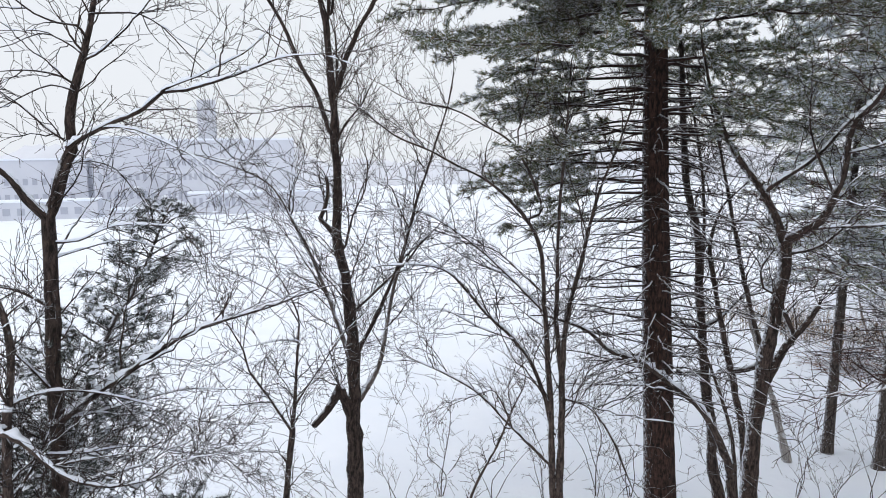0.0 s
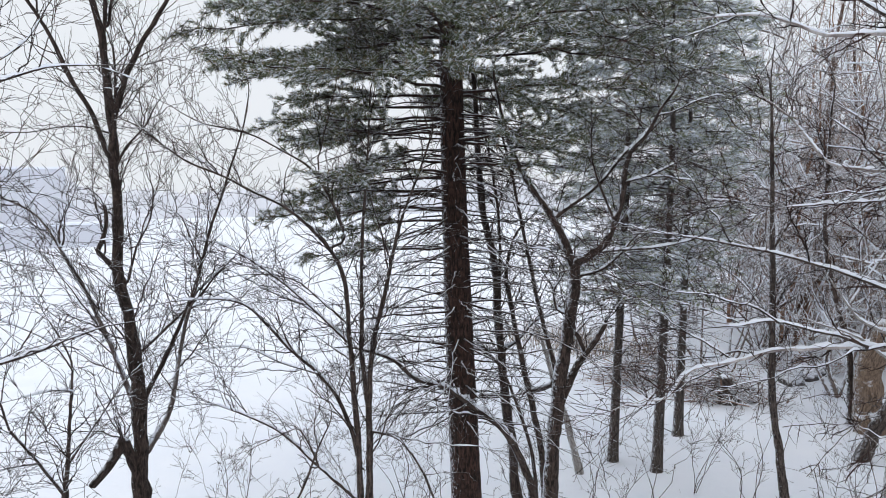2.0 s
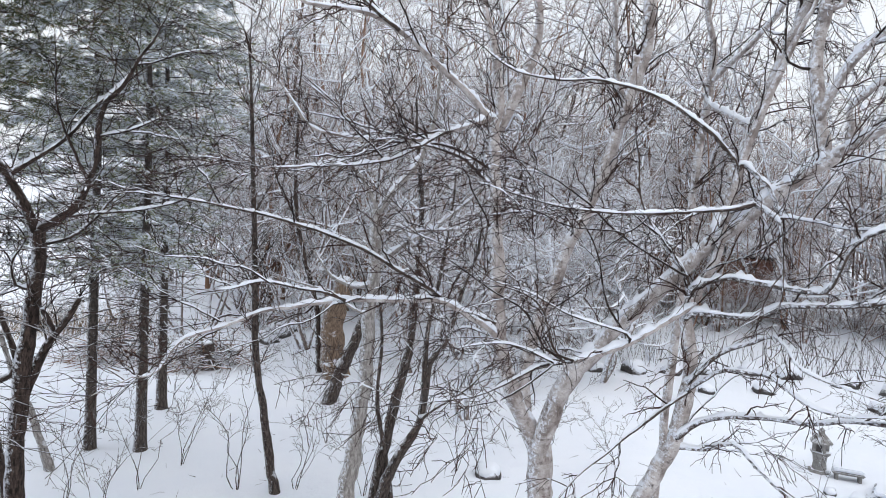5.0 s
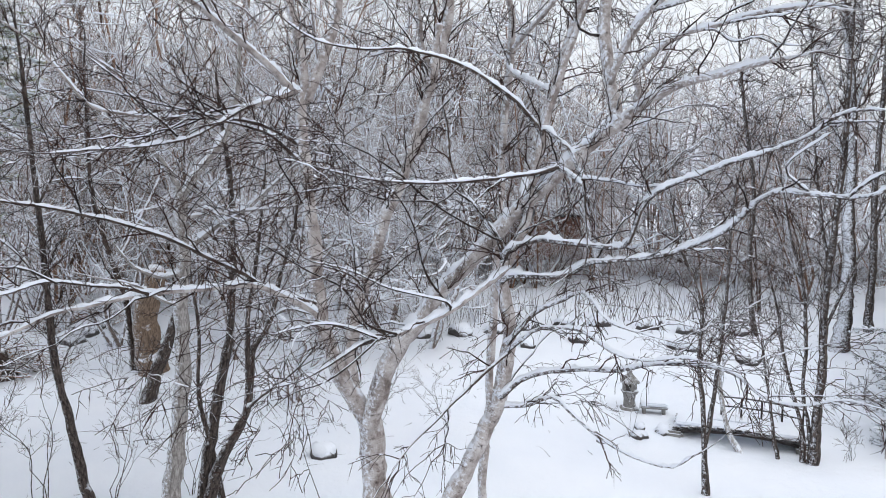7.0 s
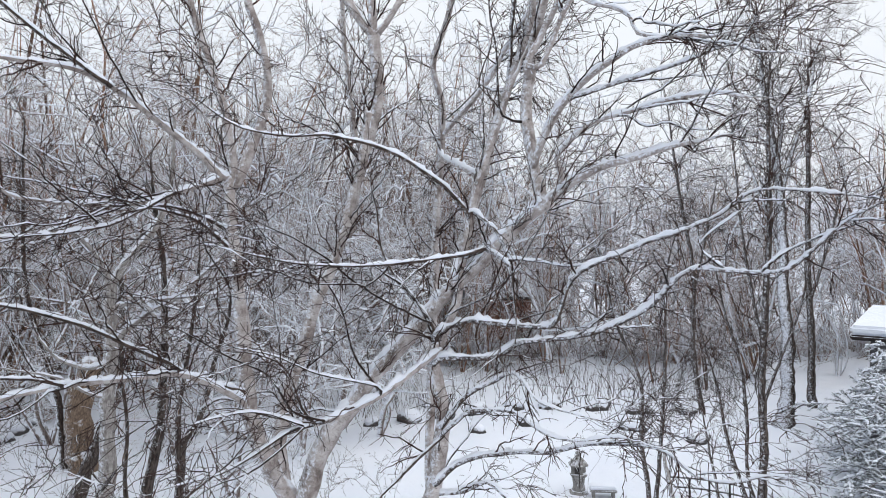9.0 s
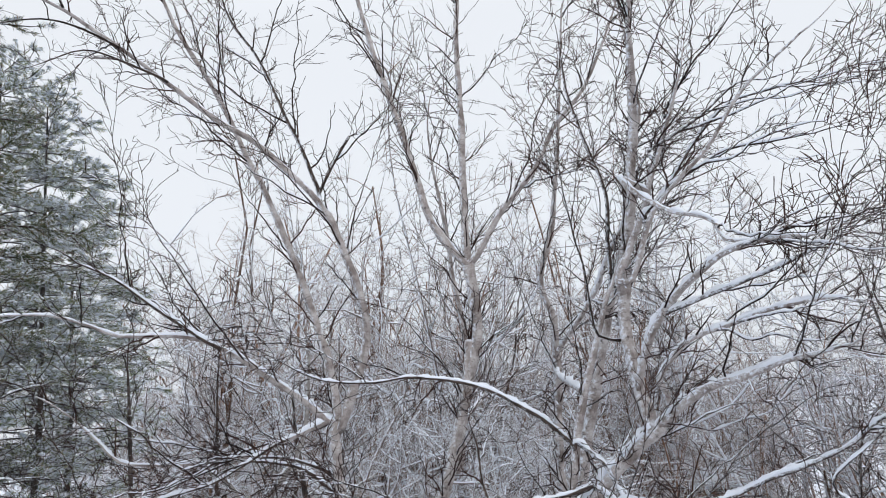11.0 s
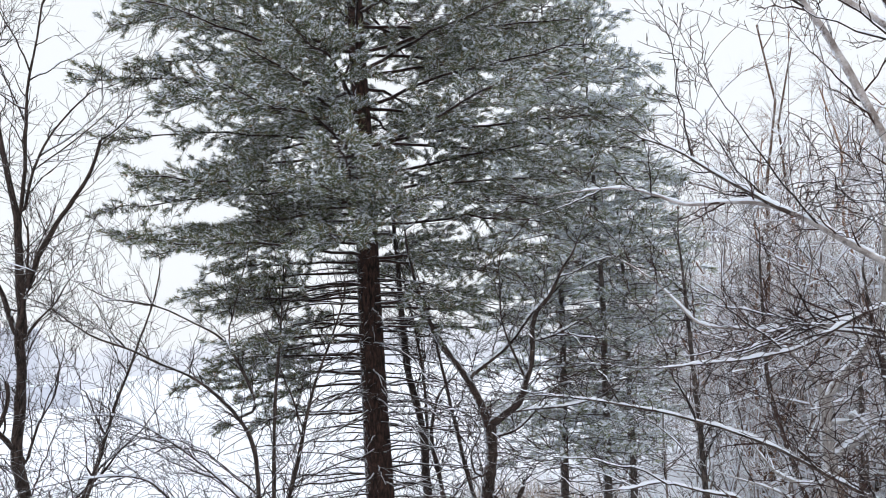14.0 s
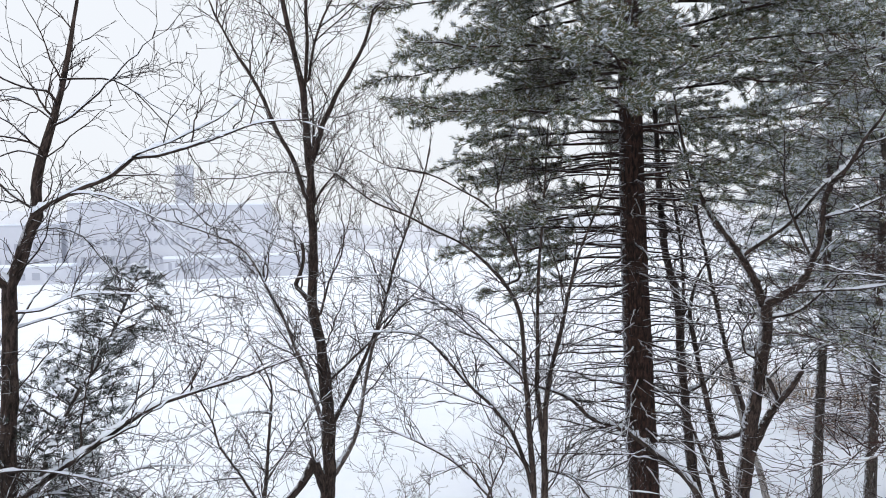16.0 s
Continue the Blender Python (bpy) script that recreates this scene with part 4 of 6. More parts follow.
t.limb([(3.21, 7.22, 5.74), (2.94, 7.18, 5.66), (2.69, 7.13, 5.57), (2.39, 7.10, 5.49), (1.98, 7.08, 5.47), (1.58, 7.04, 5.50), (1.28, 6.96, 5.55), (1.09, 6.85, 5.76), (0.91, 6.74, 5.95)], 0.031, 0.007, snow=True)
t.limb([(3.21, 7.22, 5.71), (2.87, 7.16, 5.63), (2.60, 7.06, 5.54), (2.33, 6.96, 5.41), (2.02, 6.87, 5.28), (1.66, 6.77, 5.23), (1.31, 6.66, 5.21), (0.86, 6.54, 5.19)], 0.023, 0.005, snow=True)
t.limb([(3.21, 7.22, 5.26), (2.87, 7.14, 5.40), (2.54, 7.06, 5.46), (2.27, 6.94, 5.41)], 0.021, 0.009, snow=True)
t.limb([(3.34, 7.05, 3.59), (2.86, 7.18, 3.78), (2.62, 7.19, 3.96), (2.23, 7.24, 4.19), (1.93, 7.25, 4.37), (1.48, 7.28, 4.55), (0.91, 7.29, 4.73), (0.34, 7.27, 4.86), (-0.21, 7.20, 4.94)], 0.029, 0.007, snow=True)
t.limb([(3.34, 7.05, 3.47), (3.06, 7.10, 3.67), (2.73, 7.15, 3.85), (2.34, 7.21, 3.86), (1.72, 7.31, 3.88), (1.26, 7.33, 3.86), (0.90, 7.31, 3.82), (0.50, 7.27, 3.70), (0.15, 7.22, 3.61), (-0.02, 7.15, 3.38), (-0.17, 7.07, 3.35), (-0.25, 7.00, 3.38)], 0.040, 0.009, snow=True)
t.limb([(1.63, 7.01, 3.94), (1.40, 7.00, 4.03), (1.17, 6.98, 4.08), (0.84, 6.97, 4.16), (0.62, 6.93, 4.12), (0.45, 6.89, 4.11)], 0.021, 0.007, snow=True)
t.trunk([(3.70, 6.98, 2.40), (3.68, 7.02, 2.96), (3.78, 6.99, 3.43), (3.93, 6.94, 3.90), (4.06, 6.89, 4.37), (4.26, 6.80, 4.90), (4.43, 6.72, 5.43), (4.57, 6.66, 5.95), (4.64, 6.64, 6.41)], 0.083, 0.050)
t.limb([(4.44, 6.77, 5.21), (4.55, 6.70, 5.84), (4.69, 6.60, 6.40), (4.71, 6.59, 6.88), (4.70, 6.60, 7.28)], 0.066, 0.060, tip=False)
t.limb([(4.71, 6.59, 7.23), (4.58, 6.66, 7.39), (4.38, 6.78, 7.79), (4.26, 6.84, 8.39), (4.09, 6.92, 9.16), (3.92, 7.01, 9.96), (3.83, 7.04, 10.47), (3.72, 7.08, 11.08)], 0.048, 0.026)
t.limb([(4.70, 6.60, 7.25), (4.73, 6.63, 7.95), (4.81, 6.62, 8.94), (4.86, 6.63, 9.93), (4.92, 6.64, 10.38), (4.98, 6.64, 11.07)], 0.048, 0.026)
t.limb([(4.76, 6.55, 7.30), (5.07, 6.39, 7.82), (5.43, 6.17, 8.27), (5.69, 6.02, 8.75), (5.98, 5.82, 9.15), (6.30, 5.56, 9.93)], 0.039, 0.016)
t.trunk([(3.77, 6.83, 2.24), (3.96, 6.66, 2.95), (4.17, 6.47, 3.40), (4.43, 6.23, 3.82), (4.72, 5.95, 4.23), (5.00, 5.66, 4.63), (5.25, 5.36, 5.03), (5.43, 5.15, 5.28), (5.54, 4.95, 5.43)], 0.106, 0.066, snow=True)
t.limb([(5.51, 4.99, 5.40), (5.51, 5.10, 5.69), (5.51, 5.19, 6.04), (5.53, 5.25, 6.33), (5.57, 5.25, 6.67), (5.62, 5.23, 6.96), (5.67, 5.20, 7.24), (5.72, 5.14, 7.55), (5.74, 5.05, 7.95), (5.73, 4.92, 8.40), (5.67, 4.76, 8.92), (5.62, 4.63, 9.32)], 0.068, 0.036)
t.limb([(5.45, 5.12, 6.77), (5.52, 5.07, 6.94), (5.59, 5.00, 7.13), (5.67, 4.90, 7.37), (5.72, 4.79, 7.65), (5.78, 4.59, 8.04), (5.82, 4.39, 8.40)], 0.036, 0.018, snow=True)
t.limb([(5.48, 5.07, 5.79), (5.48, 4.94, 6.06), (5.50, 4.79, 6.27), (5.53, 4.64, 6.43), (5.58, 4.44, 6.58), (5.64, 4.23, 6.70), (5.68, 4.05, 6.78), (5.78, 3.77, 6.83), (5.88, 3.50, 6.80)], 0.044, 0.020, snow=True)
t.limb([(5.55, 4.70, 6.39), (5.59, 4.52, 6.42), (5.63, 4.30, 6.47), (5.66, 4.10, 6.50), (5.77, 3.76, 6.56), (5.84, 3.43, 6.64)], 0.027, 0.013, snow=True)
t.limb([(5.58, 4.88, 5.45), (5.56, 4.80, 5.63), (5.50, 4.78, 5.75), (5.45, 4.74, 5.84), (5.49, 4.58, 6.00), (5.54, 4.39, 6.12), (5.64, 4.15, 6.17), (5.72, 3.91, 6.22), (5.79, 3.67, 6.26), (5.88, 3.40, 6.28), (5.94, 3.18, 6.23)], 0.034, 0.014, snow=True)
t.limb([(5.53, 4.97, 5.43), (5.59, 4.78, 5.55), (5.66, 4.56, 5.68), (5.73, 4.34, 5.77), (5.81, 4.09, 5.80), (5.86, 3.88, 5.85), (5.88, 3.70, 5.88)], 0.050, 0.022, snow=True)
t.limb([(5.39, 4.80, 7.67), (5.50, 4.66, 7.44), (5.62, 4.46, 7.26), (5.67, 4.28, 7.19), (5.73, 4.10, 7.07), (5.73, 4.03, 6.90), (5.83, 3.74, 6.82), (5.88, 3.50, 6.80)], 0.029, 0.013, snow=True)
t.limb([(5.20, 7.48, 5.91), (5.09, 7.56, 6.38), (5.04, 7.56, 6.91), (4.97, 7.53, 7.43), (4.91, 7.49, 7.87), (4.81, 7.41, 8.41), (4.70, 7.27, 8.98)], 0.036, 0.022)
t.limb([(5.31, 5.32, 6.29), (5.28, 5.35, 6.60), (5.26, 5.34, 6.93), (5.22, 5.36, 7.20), (5.15, 5.34, 7.62)], 0.015, 0.007)
t.limb([(5.50, 4.95, 6.77), (5.59, 4.76, 7.24), (5.66, 4.58, 7.44), (5.87, 4.20, 7.77), (6.04, 3.84, 8.19), (6.25, 3.36, 8.50)], 0.030, 0.013)
t.limb([(5.61, 4.82, 7.31), (5.79, 4.71, 7.49), (6.01, 4.52, 7.86), (6.29, 4.24, 8.24), (6.53, 3.96, 8.30), (6.73, 3.75, 8.31)], 0.018, 0.008, snow=True)
t.limb([(5.78, 4.62, 7.56), (5.94, 4.49, 7.66), (6.18, 4.24, 7.81), (6.41, 3.98, 7.80), (6.60, 3.77, 7.80)], 0.015, 0.007, snow=True)
t.limb([(5.70, 4.72, 7.92), (5.81, 4.54, 7.99), (5.98, 4.28, 8.13), (6.15, 3.97, 8.32), (6.25, 3.78, 8.28)], 0.018, 0.007)
t.limb([(5.82, 4.57, 8.24), (6.08, 4.39, 8.68), (6.32, 4.22, 8.96), (6.52, 4.09, 9.25)], 0.016, 0.007)
t.limb([(3.27, 7.19, 5.03), (2.96, 7.15, 5.30), (2.66, 7.09, 5.40), (2.41, 7.00, 5.44)], 0.023, 0.011, snow=True)
trees["b1"] = t

t = Tree("birch_tree", "white birch with drooping dark twigs and snowy arms", (3.87, 6.33), bark_birch)
t.trunk([(3.87, 6.33, -0.10), (4.24, 6.07, 1.42), (4.38, 5.96, 1.79), (4.52, 5.86, 2.21), (4.64, 5.77, 2.56), (4.70, 5.71, 2.98), (4.73, 5.69, 3.39), (4.69, 5.73, 3.80), (4.70, 5.72, 4.02)], 0.120, 0.062)
t.trunk([(4.71, 5.71, 3.97), (4.81, 5.66, 4.25), (4.91, 5.61, 4.53), (4.96, 5.61, 4.80), (5.05, 5.56, 5.25), (5.15, 5.51, 5.69), (5.29, 5.42, 6.12), (5.44, 5.31, 6.61)], 0.050, 0.032, tip=True)
t.limb([(5.45, 6.13, 4.78), (5.57, 6.02, 5.41), (5.69, 5.90, 5.99), (5.80, 5.79, 6.48), (5.92, 5.67, 6.92), (6.03, 5.55, 7.36)], 0.076, 0.046)
t.limb([(5.86, 5.73, 6.70), (5.90, 5.73, 7.16), (5.95, 5.70, 7.82), (5.86, 5.82, 8.48), (5.80, 5.91, 9.04), (5.79, 5.95, 9.67)], 0.026, 0.011)
t.limb([(5.97, 5.62, 7.08), (6.15, 5.50, 8.06), (6.30, 5.40, 8.66), (6.34, 5.43, 9.32), (6.34, 5.51, 9.91)], 0.033, 0.016)
t.limb([(5.84, 6.85, 6.08), (5.89, 6.76, 6.30), (5.91, 6.58, 6.45), (5.94, 6.37, 6.62), (6.01, 6.09, 6.91), (6.03, 5.80, 7.26), (6.08, 5.44, 7.63)], 0.036, 0.020, snow=True)
t.limb([(5.52, 7.12, -0.10), (5.77, 6.91, 5.16), (5.82, 6.87, 5.76), (5.86, 6.83, 6.64), (5.79, 6.89, 7.18), (5.96, 6.75, 7.82), (6.13, 6.59, 9.03), (6.29, 6.44, 10.46)], 0.064, 0.034)
t.limb([(5.01, 5.31, 4.98), (4.73, 5.39, 4.92), (4.39, 5.51, 4.89), (4.06, 5.60, 4.88), (3.73, 5.67, 4.87), (3.32, 5.77, 4.90), (3.00, 5.80, 4.96), (2.69, 5.81, 5.04)], 0.024, 0.005, snow=True)
t.limb([(4.67, 5.61, 4.18), (4.85, 5.36, 4.27), (5.08, 5.05, 4.23), (5.24, 4.77, 4.21), (5.26, 4.66, 4.28), (5.27, 4.54, 4.55), (5.30, 4.39, 4.74), (5.46, 4.08, 4.90), (5.53, 3.86, 5.00), (5.67, 3.52, 5.12), (5.74, 3.27, 5.24), (5.78, 3.07, 5.39), (5.80, 2.86, 5.43), (5.94, 2.39, 5.38)], 0.033, 0.008, snow=True)
t.limb([(4.67, 5.61, 3.93), (5.01, 5.20, 3.94), (5.10, 5.00, 4.07), (5.22, 4.76, 4.11), (5.40, 4.43, 4.18), (5.52, 4.16, 4.30), (5.62, 3.88, 4.47), (5.65, 3.69, 4.68), (5.67, 3.51, 4.81), (5.74, 3.24, 4.80), (5.81, 2.95, 4.78), (5.82, 2.74, 4.82), (5.81, 2.58, 4.95), (5.83, 2.34, 5.17), (5.81, 2.15, 5.27)], 0.034, 0.010, snow=True)
t.limb([(4.70, 5.65, 3.23), (4.81, 5.39, 3.55), (4.92, 5.12, 3.71), (4.96, 4.91, 3.82), (4.94, 4.75, 3.72), (4.93, 4.57, 3.59), (5.10, 4.20, 3.50)], 0.029, 0.007, snow=True)
t.limb([(4.66, 5.62, 3.16), (4.70, 5.43, 3.33), (4.74, 5.24, 3.44), (4.93, 4.91, 3.45), (5.03, 4.64, 3.29), (5.14, 4.34, 3.25), (5.26, 4.01, 3.33), (5.33, 3.71, 3.30)], 0.023, 0.007, snow=True)
t.limb([(4.62, 5.71, 2.67), (4.78, 5.43, 2.94), (5.06, 5.01, 3.04), (5.22, 4.66, 3.08), (5.33, 4.35, 3.19), (5.59, 3.81, 3.20), (5.65, 3.51, 3.03), (5.71, 3.18, 3.02), (5.74, 2.87, 3.15), (5.77, 2.53, 3.14)], 0.035, 0.005, snow=True)
t.limb([(4.62, 5.78, 2.54), (4.84, 5.48, 2.59), (4.94, 5.27, 2.71), (5.04, 5.06, 2.54), (5.21, 4.76, 2.29), (5.36, 4.46, 2.18), (5.45, 4.21, 2.18), (5.48, 4.02, 2.35)], 0.028, 0.009, snow=True)
t.limb([(4.68, 5.67, 3.98), (4.39, 5.75, 3.80), (4.08, 5.84, 3.61), (3.72, 5.95, 3.48), (3.45, 5.98, 3.44)], 0.041, 0.025, snow=True, tip=False)
t.limb([(3.45, 5.98, 3.44), (3.29, 5.95, 3.63), (3.17, 5.90, 3.91), (3.02, 5.87, 4.09), (2.72, 5.91, 4.21), (2.42, 5.92, 4.20)], 0.017, 0.004)
t.limb([(3.45, 5.98, 3.44), (3.19, 6.00, 3.43), (2.87, 6.05, 3.28), (2.56, 6.08, 3.18), (2.18, 6.13, 3.16)], 0.019, 0.005, snow=True)
t.limb([(3.48, 5.96, 3.44), (3.06, 5.96, 3.57), (2.66, 5.93, 3.74), (2.28, 5.87, 3.79)], 0.017, 0.004)
t.limb([(4.71, 5.64, 3.14), (4.46, 5.66, 3.01), (4.14, 5.71, 2.81), (3.82, 5.75, 2.60), (3.50, 5.77, 2.40), (3.24, 5.75, 2.17)], 0.025, 0.006)
t.limb([(5.04, 5.55, 5.30), (4.84, 5.59, 5.52), (4.63, 5.61, 5.67), (4.31, 5.73, 5.89), (3.99, 5.82, 6.00), (3.62, 5.92, 6.06), (3.31, 5.98, 6.03), (2.96, 6.04, 6.06), (2.70, 6.03, 6.14), (2.50, 6.00, 6.25)], 0.025, 0.005, snow=True)
t.limb([(4.70, 5.72, 4.02), (4.68, 5.78, 4.27), (4.60, 5.90, 4.47), (4.45, 6.06, 4.75), (4.38, 6.16, 5.03), (4.39, 6.21, 5.36)], 0.026, 0.013, snow=True)
t.limb([(5.00, 5.32, 4.98), (5.09, 5.14, 4.87), (5.09, 5.04, 4.71), (5.07, 4.97, 4.24)], 0.022, 0.007, snow=True)
t.limb([(5.08, 5.52, 5.33), (5.19, 5.32, 5.14), (5.21, 5.21, 4.92), (5.19, 5.13, 4.87)], 0.027, 0.015, snow=True, tip=False)
t.limb([(5.10, 5.08, 4.87), (5.24, 4.79, 4.85), (5.30, 4.57, 4.81), (5.47, 4.21, 4.84)], 0.015, 0.005, snow=True)
t.limb([(5.75, 3.25, 4.80), (5.61, 3.38, 5.00), (5.72, 3.08, 5.28)], 0.010, 0.005, snow=True)
t.limb([(5.79, 2.95, 4.78), (5.83, 2.80, 4.92), (5.91, 2.54, 5.06), (5.94, 2.37, 5.12)], 0.013, 0.007, snow=True)
# dark bare shoots before the pale stems
t.limb([(4.65, 5.72, 4.28), (4.43, 5.59, 4.33), (3.85, 5.81, 4.69), (3.5, 5.78, 4.95), (3.13, 5.74, 5.15)], 0.015, 0.006)
t.limb([(4.11, 5.93, 3.69), (3.87, 5.94, 4.03), (3.71, 5.89, 4.47), (3.49, 5.84, 4.77), (3.21, 5.8, 4.95)], 0.014, 0.005)
t.limb([(3.45, 5.85, 3.49), (3.14, 5.86, 3.64), (2.93, 5.84, 3.97), (2.59, 5.85, 4.18), (2.21, 5.86, 4.44)], 0.015, 0.005)
t.limb([(3.25, 5.87, 3.47), (2.79, 5.83, 3.24), (2.38, 5.8, 3.19), (2.12, 5.68, 3.16)], 0.013, 0.005)
t.limb([(3.25, 5.87, 3.5), (2.86, 5.93, 3.67), (2.52, 5.89, 3.71), (2.19, 5.83, 3.7)], 0.014, 0.005, snow=True)
t.limb([(4.69, 5.55, 4.33), (4.84, 5.13, 4.54), (4.87, 4.82, 4.77), (4.85, 4.55, 5.08)], 0.013, 0.005)
t.limb([(3.99, 5.77, 3.73), (3.46, 5.92, 3.9), (3.05, 5.96, 4.12), (2.68, 5.93, 4.24)], 0.012, 0.004, snow=True)
t.limb([(3.73, 5.65, 4.71), (3.28, 5.73, 4.75), (2.91, 5.75, 4.89), (2.58, 5.72, 4.92)], 0.011, 0.004)
trees["b2"] = t

t = Tree("bare_sapling", "dark bare sapling pair beside the bridge", (9.17, 6.07), bark_thicket)
t.trunk([(9.17, 6.07, -0.10), (9.14, 6.13, 1.03), (9.07, 6.22, 1.98), (9.08, 6.21, 2.74), (9.00, 6.33, 3.24), (8.87, 6.50, 3.73), (8.82, 6.58, 4.22)], 0.048, 0.014, tip=True)
t.limb([(9.15, 6.11, 0.77), (9.26, 6.01, 1.99), (9.32, 5.99, 2.74), (9.36, 6.01, 3.66), (9.41, 5.99, 4.47), (9.52, 5.90, 5.04)], 0.040, 0.010)
t.limb([(9.24, 5.97, 2.42), (9.29, 5.71, 2.80), (9.38, 5.35, 3.09)], 0.012, 0.006, snow=True)
trees["r1"] = t

t = Tree("bent_pole", "thin pale pole leaning over the garden bridge", (10.86, 6.40), bark_pale)
t.trunk([(10.86, 6.40, -0.10), (10.84, 6.72, 0.31), (10.87, 6.95, 1.04)], 0.045, 0.035, tip=True)
trees["pole"] = t

t = Tree("bare_tree", "many-stemmed bare tree beside the bridge", (11.32, 5.54), bark_thicket)
t.trunk([(11.32, 5.54, -0.10), (11.34, 5.50, 0.63), (11.35, 5.48, 1.78), (11.34, 5.49, 2.70), (11.35, 5.46, 3.61), (11.39, 5.38, 4.85), (11.40, 5.38, 6.13), (11.40, 5.37, 7.38)], 0.077, 0.025, tip=True)
t.trunk([(11.27, 5.64, -0.10), (11.26, 5.70, 0.59), (11.14, 5.99, 1.70), (11.11, 6.11, 2.45), (11.03, 6.30, 3.18)], 0.041, 0.013, tip=True)
t.limb([(11.33, 5.52, 0.24), (11.28, 5.70, 1.17), (11.32, 5.72, 2.11), (11.29, 5.85, 3.02), (11.23, 6.05, 3.75), (11.16, 6.27, 4.83)], 0.037, 0.012)
t.trunk([(11.11, 5.94, -0.10), (11.03, 6.02, 0.47), (10.92, 6.15, 1.33), (10.83, 6.24, 2.09)], 0.032, 0.013, tip=True)
t.limb([(11.35, 5.48, 2.15), (11.38, 5.25, 2.91), (11.43, 4.98, 3.65), (11.44, 4.79, 4.44)], 0.028, 0.011)
t.limb([(11.35, 5.48, 3.25), (11.36, 5.67, 4.13), (11.39, 5.85, 5.28), (11.43, 5.99, 6.61)], 0.031, 0.012)
trees["r2"] = t

t = Tree("tall_tree", "tall bare tree with a thick straight trunk", (17.89, 8.01), bark_brown)
t.trunk([(17.89, 8.01, -0.10), (17.89, 8.00, 1.36), (17.91, 7.97, 2.89), (17.90, 7.98, 4.66), (17.85, 8.09, 6.26), (17.77, 8.28, 7.83), (17.70, 8.41, 9.37)], 0.192, 0.046, tip=True)
t.limb([(17.88, 8.04, 5.33), (17.99, 7.78, 6.64), (18.14, 7.42, 7.90), (18.20, 7.28, 9.01)], 0.054, 0.018)
t.limb([(17.89, 8.00, 4.26), (17.77, 8.42, 5.74), (17.64, 8.85, 7.09), (17.55, 9.18, 8.70)], 0.048, 0.019)
t.limb([(17.85, 8.09, 6.26), (17.92, 7.94, 7.55), (17.86, 8.07, 8.96)], 0.042, 0.018)
trees["r3"] = t

t = Tree("bare_tree", "bare grey tree at the edge of the wood", (20.39, 8.26), bark_thicket)
t.trunk([(20.39, 8.26, -0.10), (20.38, 8.29, 0.95), (20.37, 8.32, 2.65), (20.37, 8.31, 4.61), (20.37, 8.31, 6.81), (20.37, 8.31, 8.94)], 0.104, 0.044, tip=True)
t.limb([(20.36, 8.33, 2.80), (20.52, 7.92, 4.32), (20.67, 7.55, 6.06)], 0.048, 0.020)
trees["r4"] = t

t = Tree("bare_tree", "bare grey tree among the garden trees", (17.44, 9.79), bark_thicket)
t.trunk([(17.44, 9.79, -0.10), (17.37, 9.91, 0.83), (17.30, 10.03, 2.16), (17.30, 10.04, 3.92), (17.15, 10.30, 6.05), (17.03, 10.48, 8.00)], 0.068, 0.033, tip=True)
t.limb([(17.31, 10.03, 2.90), (17.45, 9.76, 4.35), (17.61, 9.49, 6.04)], 0.037, 0.018)
trees["r5"] = t

trees["bl"].finish(density=9, reach=0.8, lift=0.4, droop=0.1, low=1.0, boughs=2.0, clots=0.8)
trees["lt"].finish(density=3.8, reach=1.1, lift=0.35, droop=0.05, fine=4, finer=1, boughs=1.3, bough=1.4, curl=0.13)
trees["ys"].finish(density=6, reach=0.95, lift=0.4, boughs=0.8, fine=4, finer=1)
trees["t2"].finish(density=3.6, reach=1.3, lift=0.55, droop=0.05, low=2.6, boughs=1.0, bough=1.6, curl=0.13, fine=4, finer=1)
trees["e7"].finish(density=4.4, reach=1.35, lift=0.55, droop=0.05, boughs=1.3, bough=1.8, curl=0.13, fine=4, finer=1)
trees["sp1"].finish(density=7, reach=0.6, low=0.8)
trees["rt"].finish(density=4, reach=1.1, lift=0.35, low=2.6, boughs=1.0, bough=1.4)
for key in ("s1", "s2", "s5"):
    trees[key].finish(density=5, reach=1.1, lift=0.4, low=1.6, fine=5, boughs=1.0, bough=1.4)
for key in ("mb", "dk"):
    trees[key].finish(density=3, reach=0.9, lift=0.3, low=1.2, fine=4, finer=1, thick=0.006, boughs=1.3, bough=1.5, clots=1.0, curl=0.12, mat=twig_snowy)
for key in ("bd", "cl", "ln", "pole"):
    trees[key].finish(density=1.5, reach=0.3, low=1.2, finer=0)
for key in ("L", "cl2", "r1", "r2"):
    trees[key].finish(density=6, reach=1.0, lift=0.55, low=0.9, boughs=0.6)
for key in ("r3", "r4", "r5"):
    trees[key].finish(density=5, reach=1.4, lift=0.6, low=4.0, thick=0.012, boughs=0.8, bough=2.0)
trees["b1"].finish(density=3.1, reach=1.05, lift=0.5, droop=0.05, fine=4, finer=1, thick=0.011, low=3.0, boughs=1.2, bough=2.0, rise=0.6, clots=0.45, least=0.0032, curl=0.13)
trees["b2"].finish(density=3.0, reach=0.95, lift=0.05, droop=0.4, fine=4, finer=1, thick=0.011, low=2.3, boughs=1.1, bough=1.4, clots=0.4, least=0.0034, curl=0.13)

# ---- conifers ----


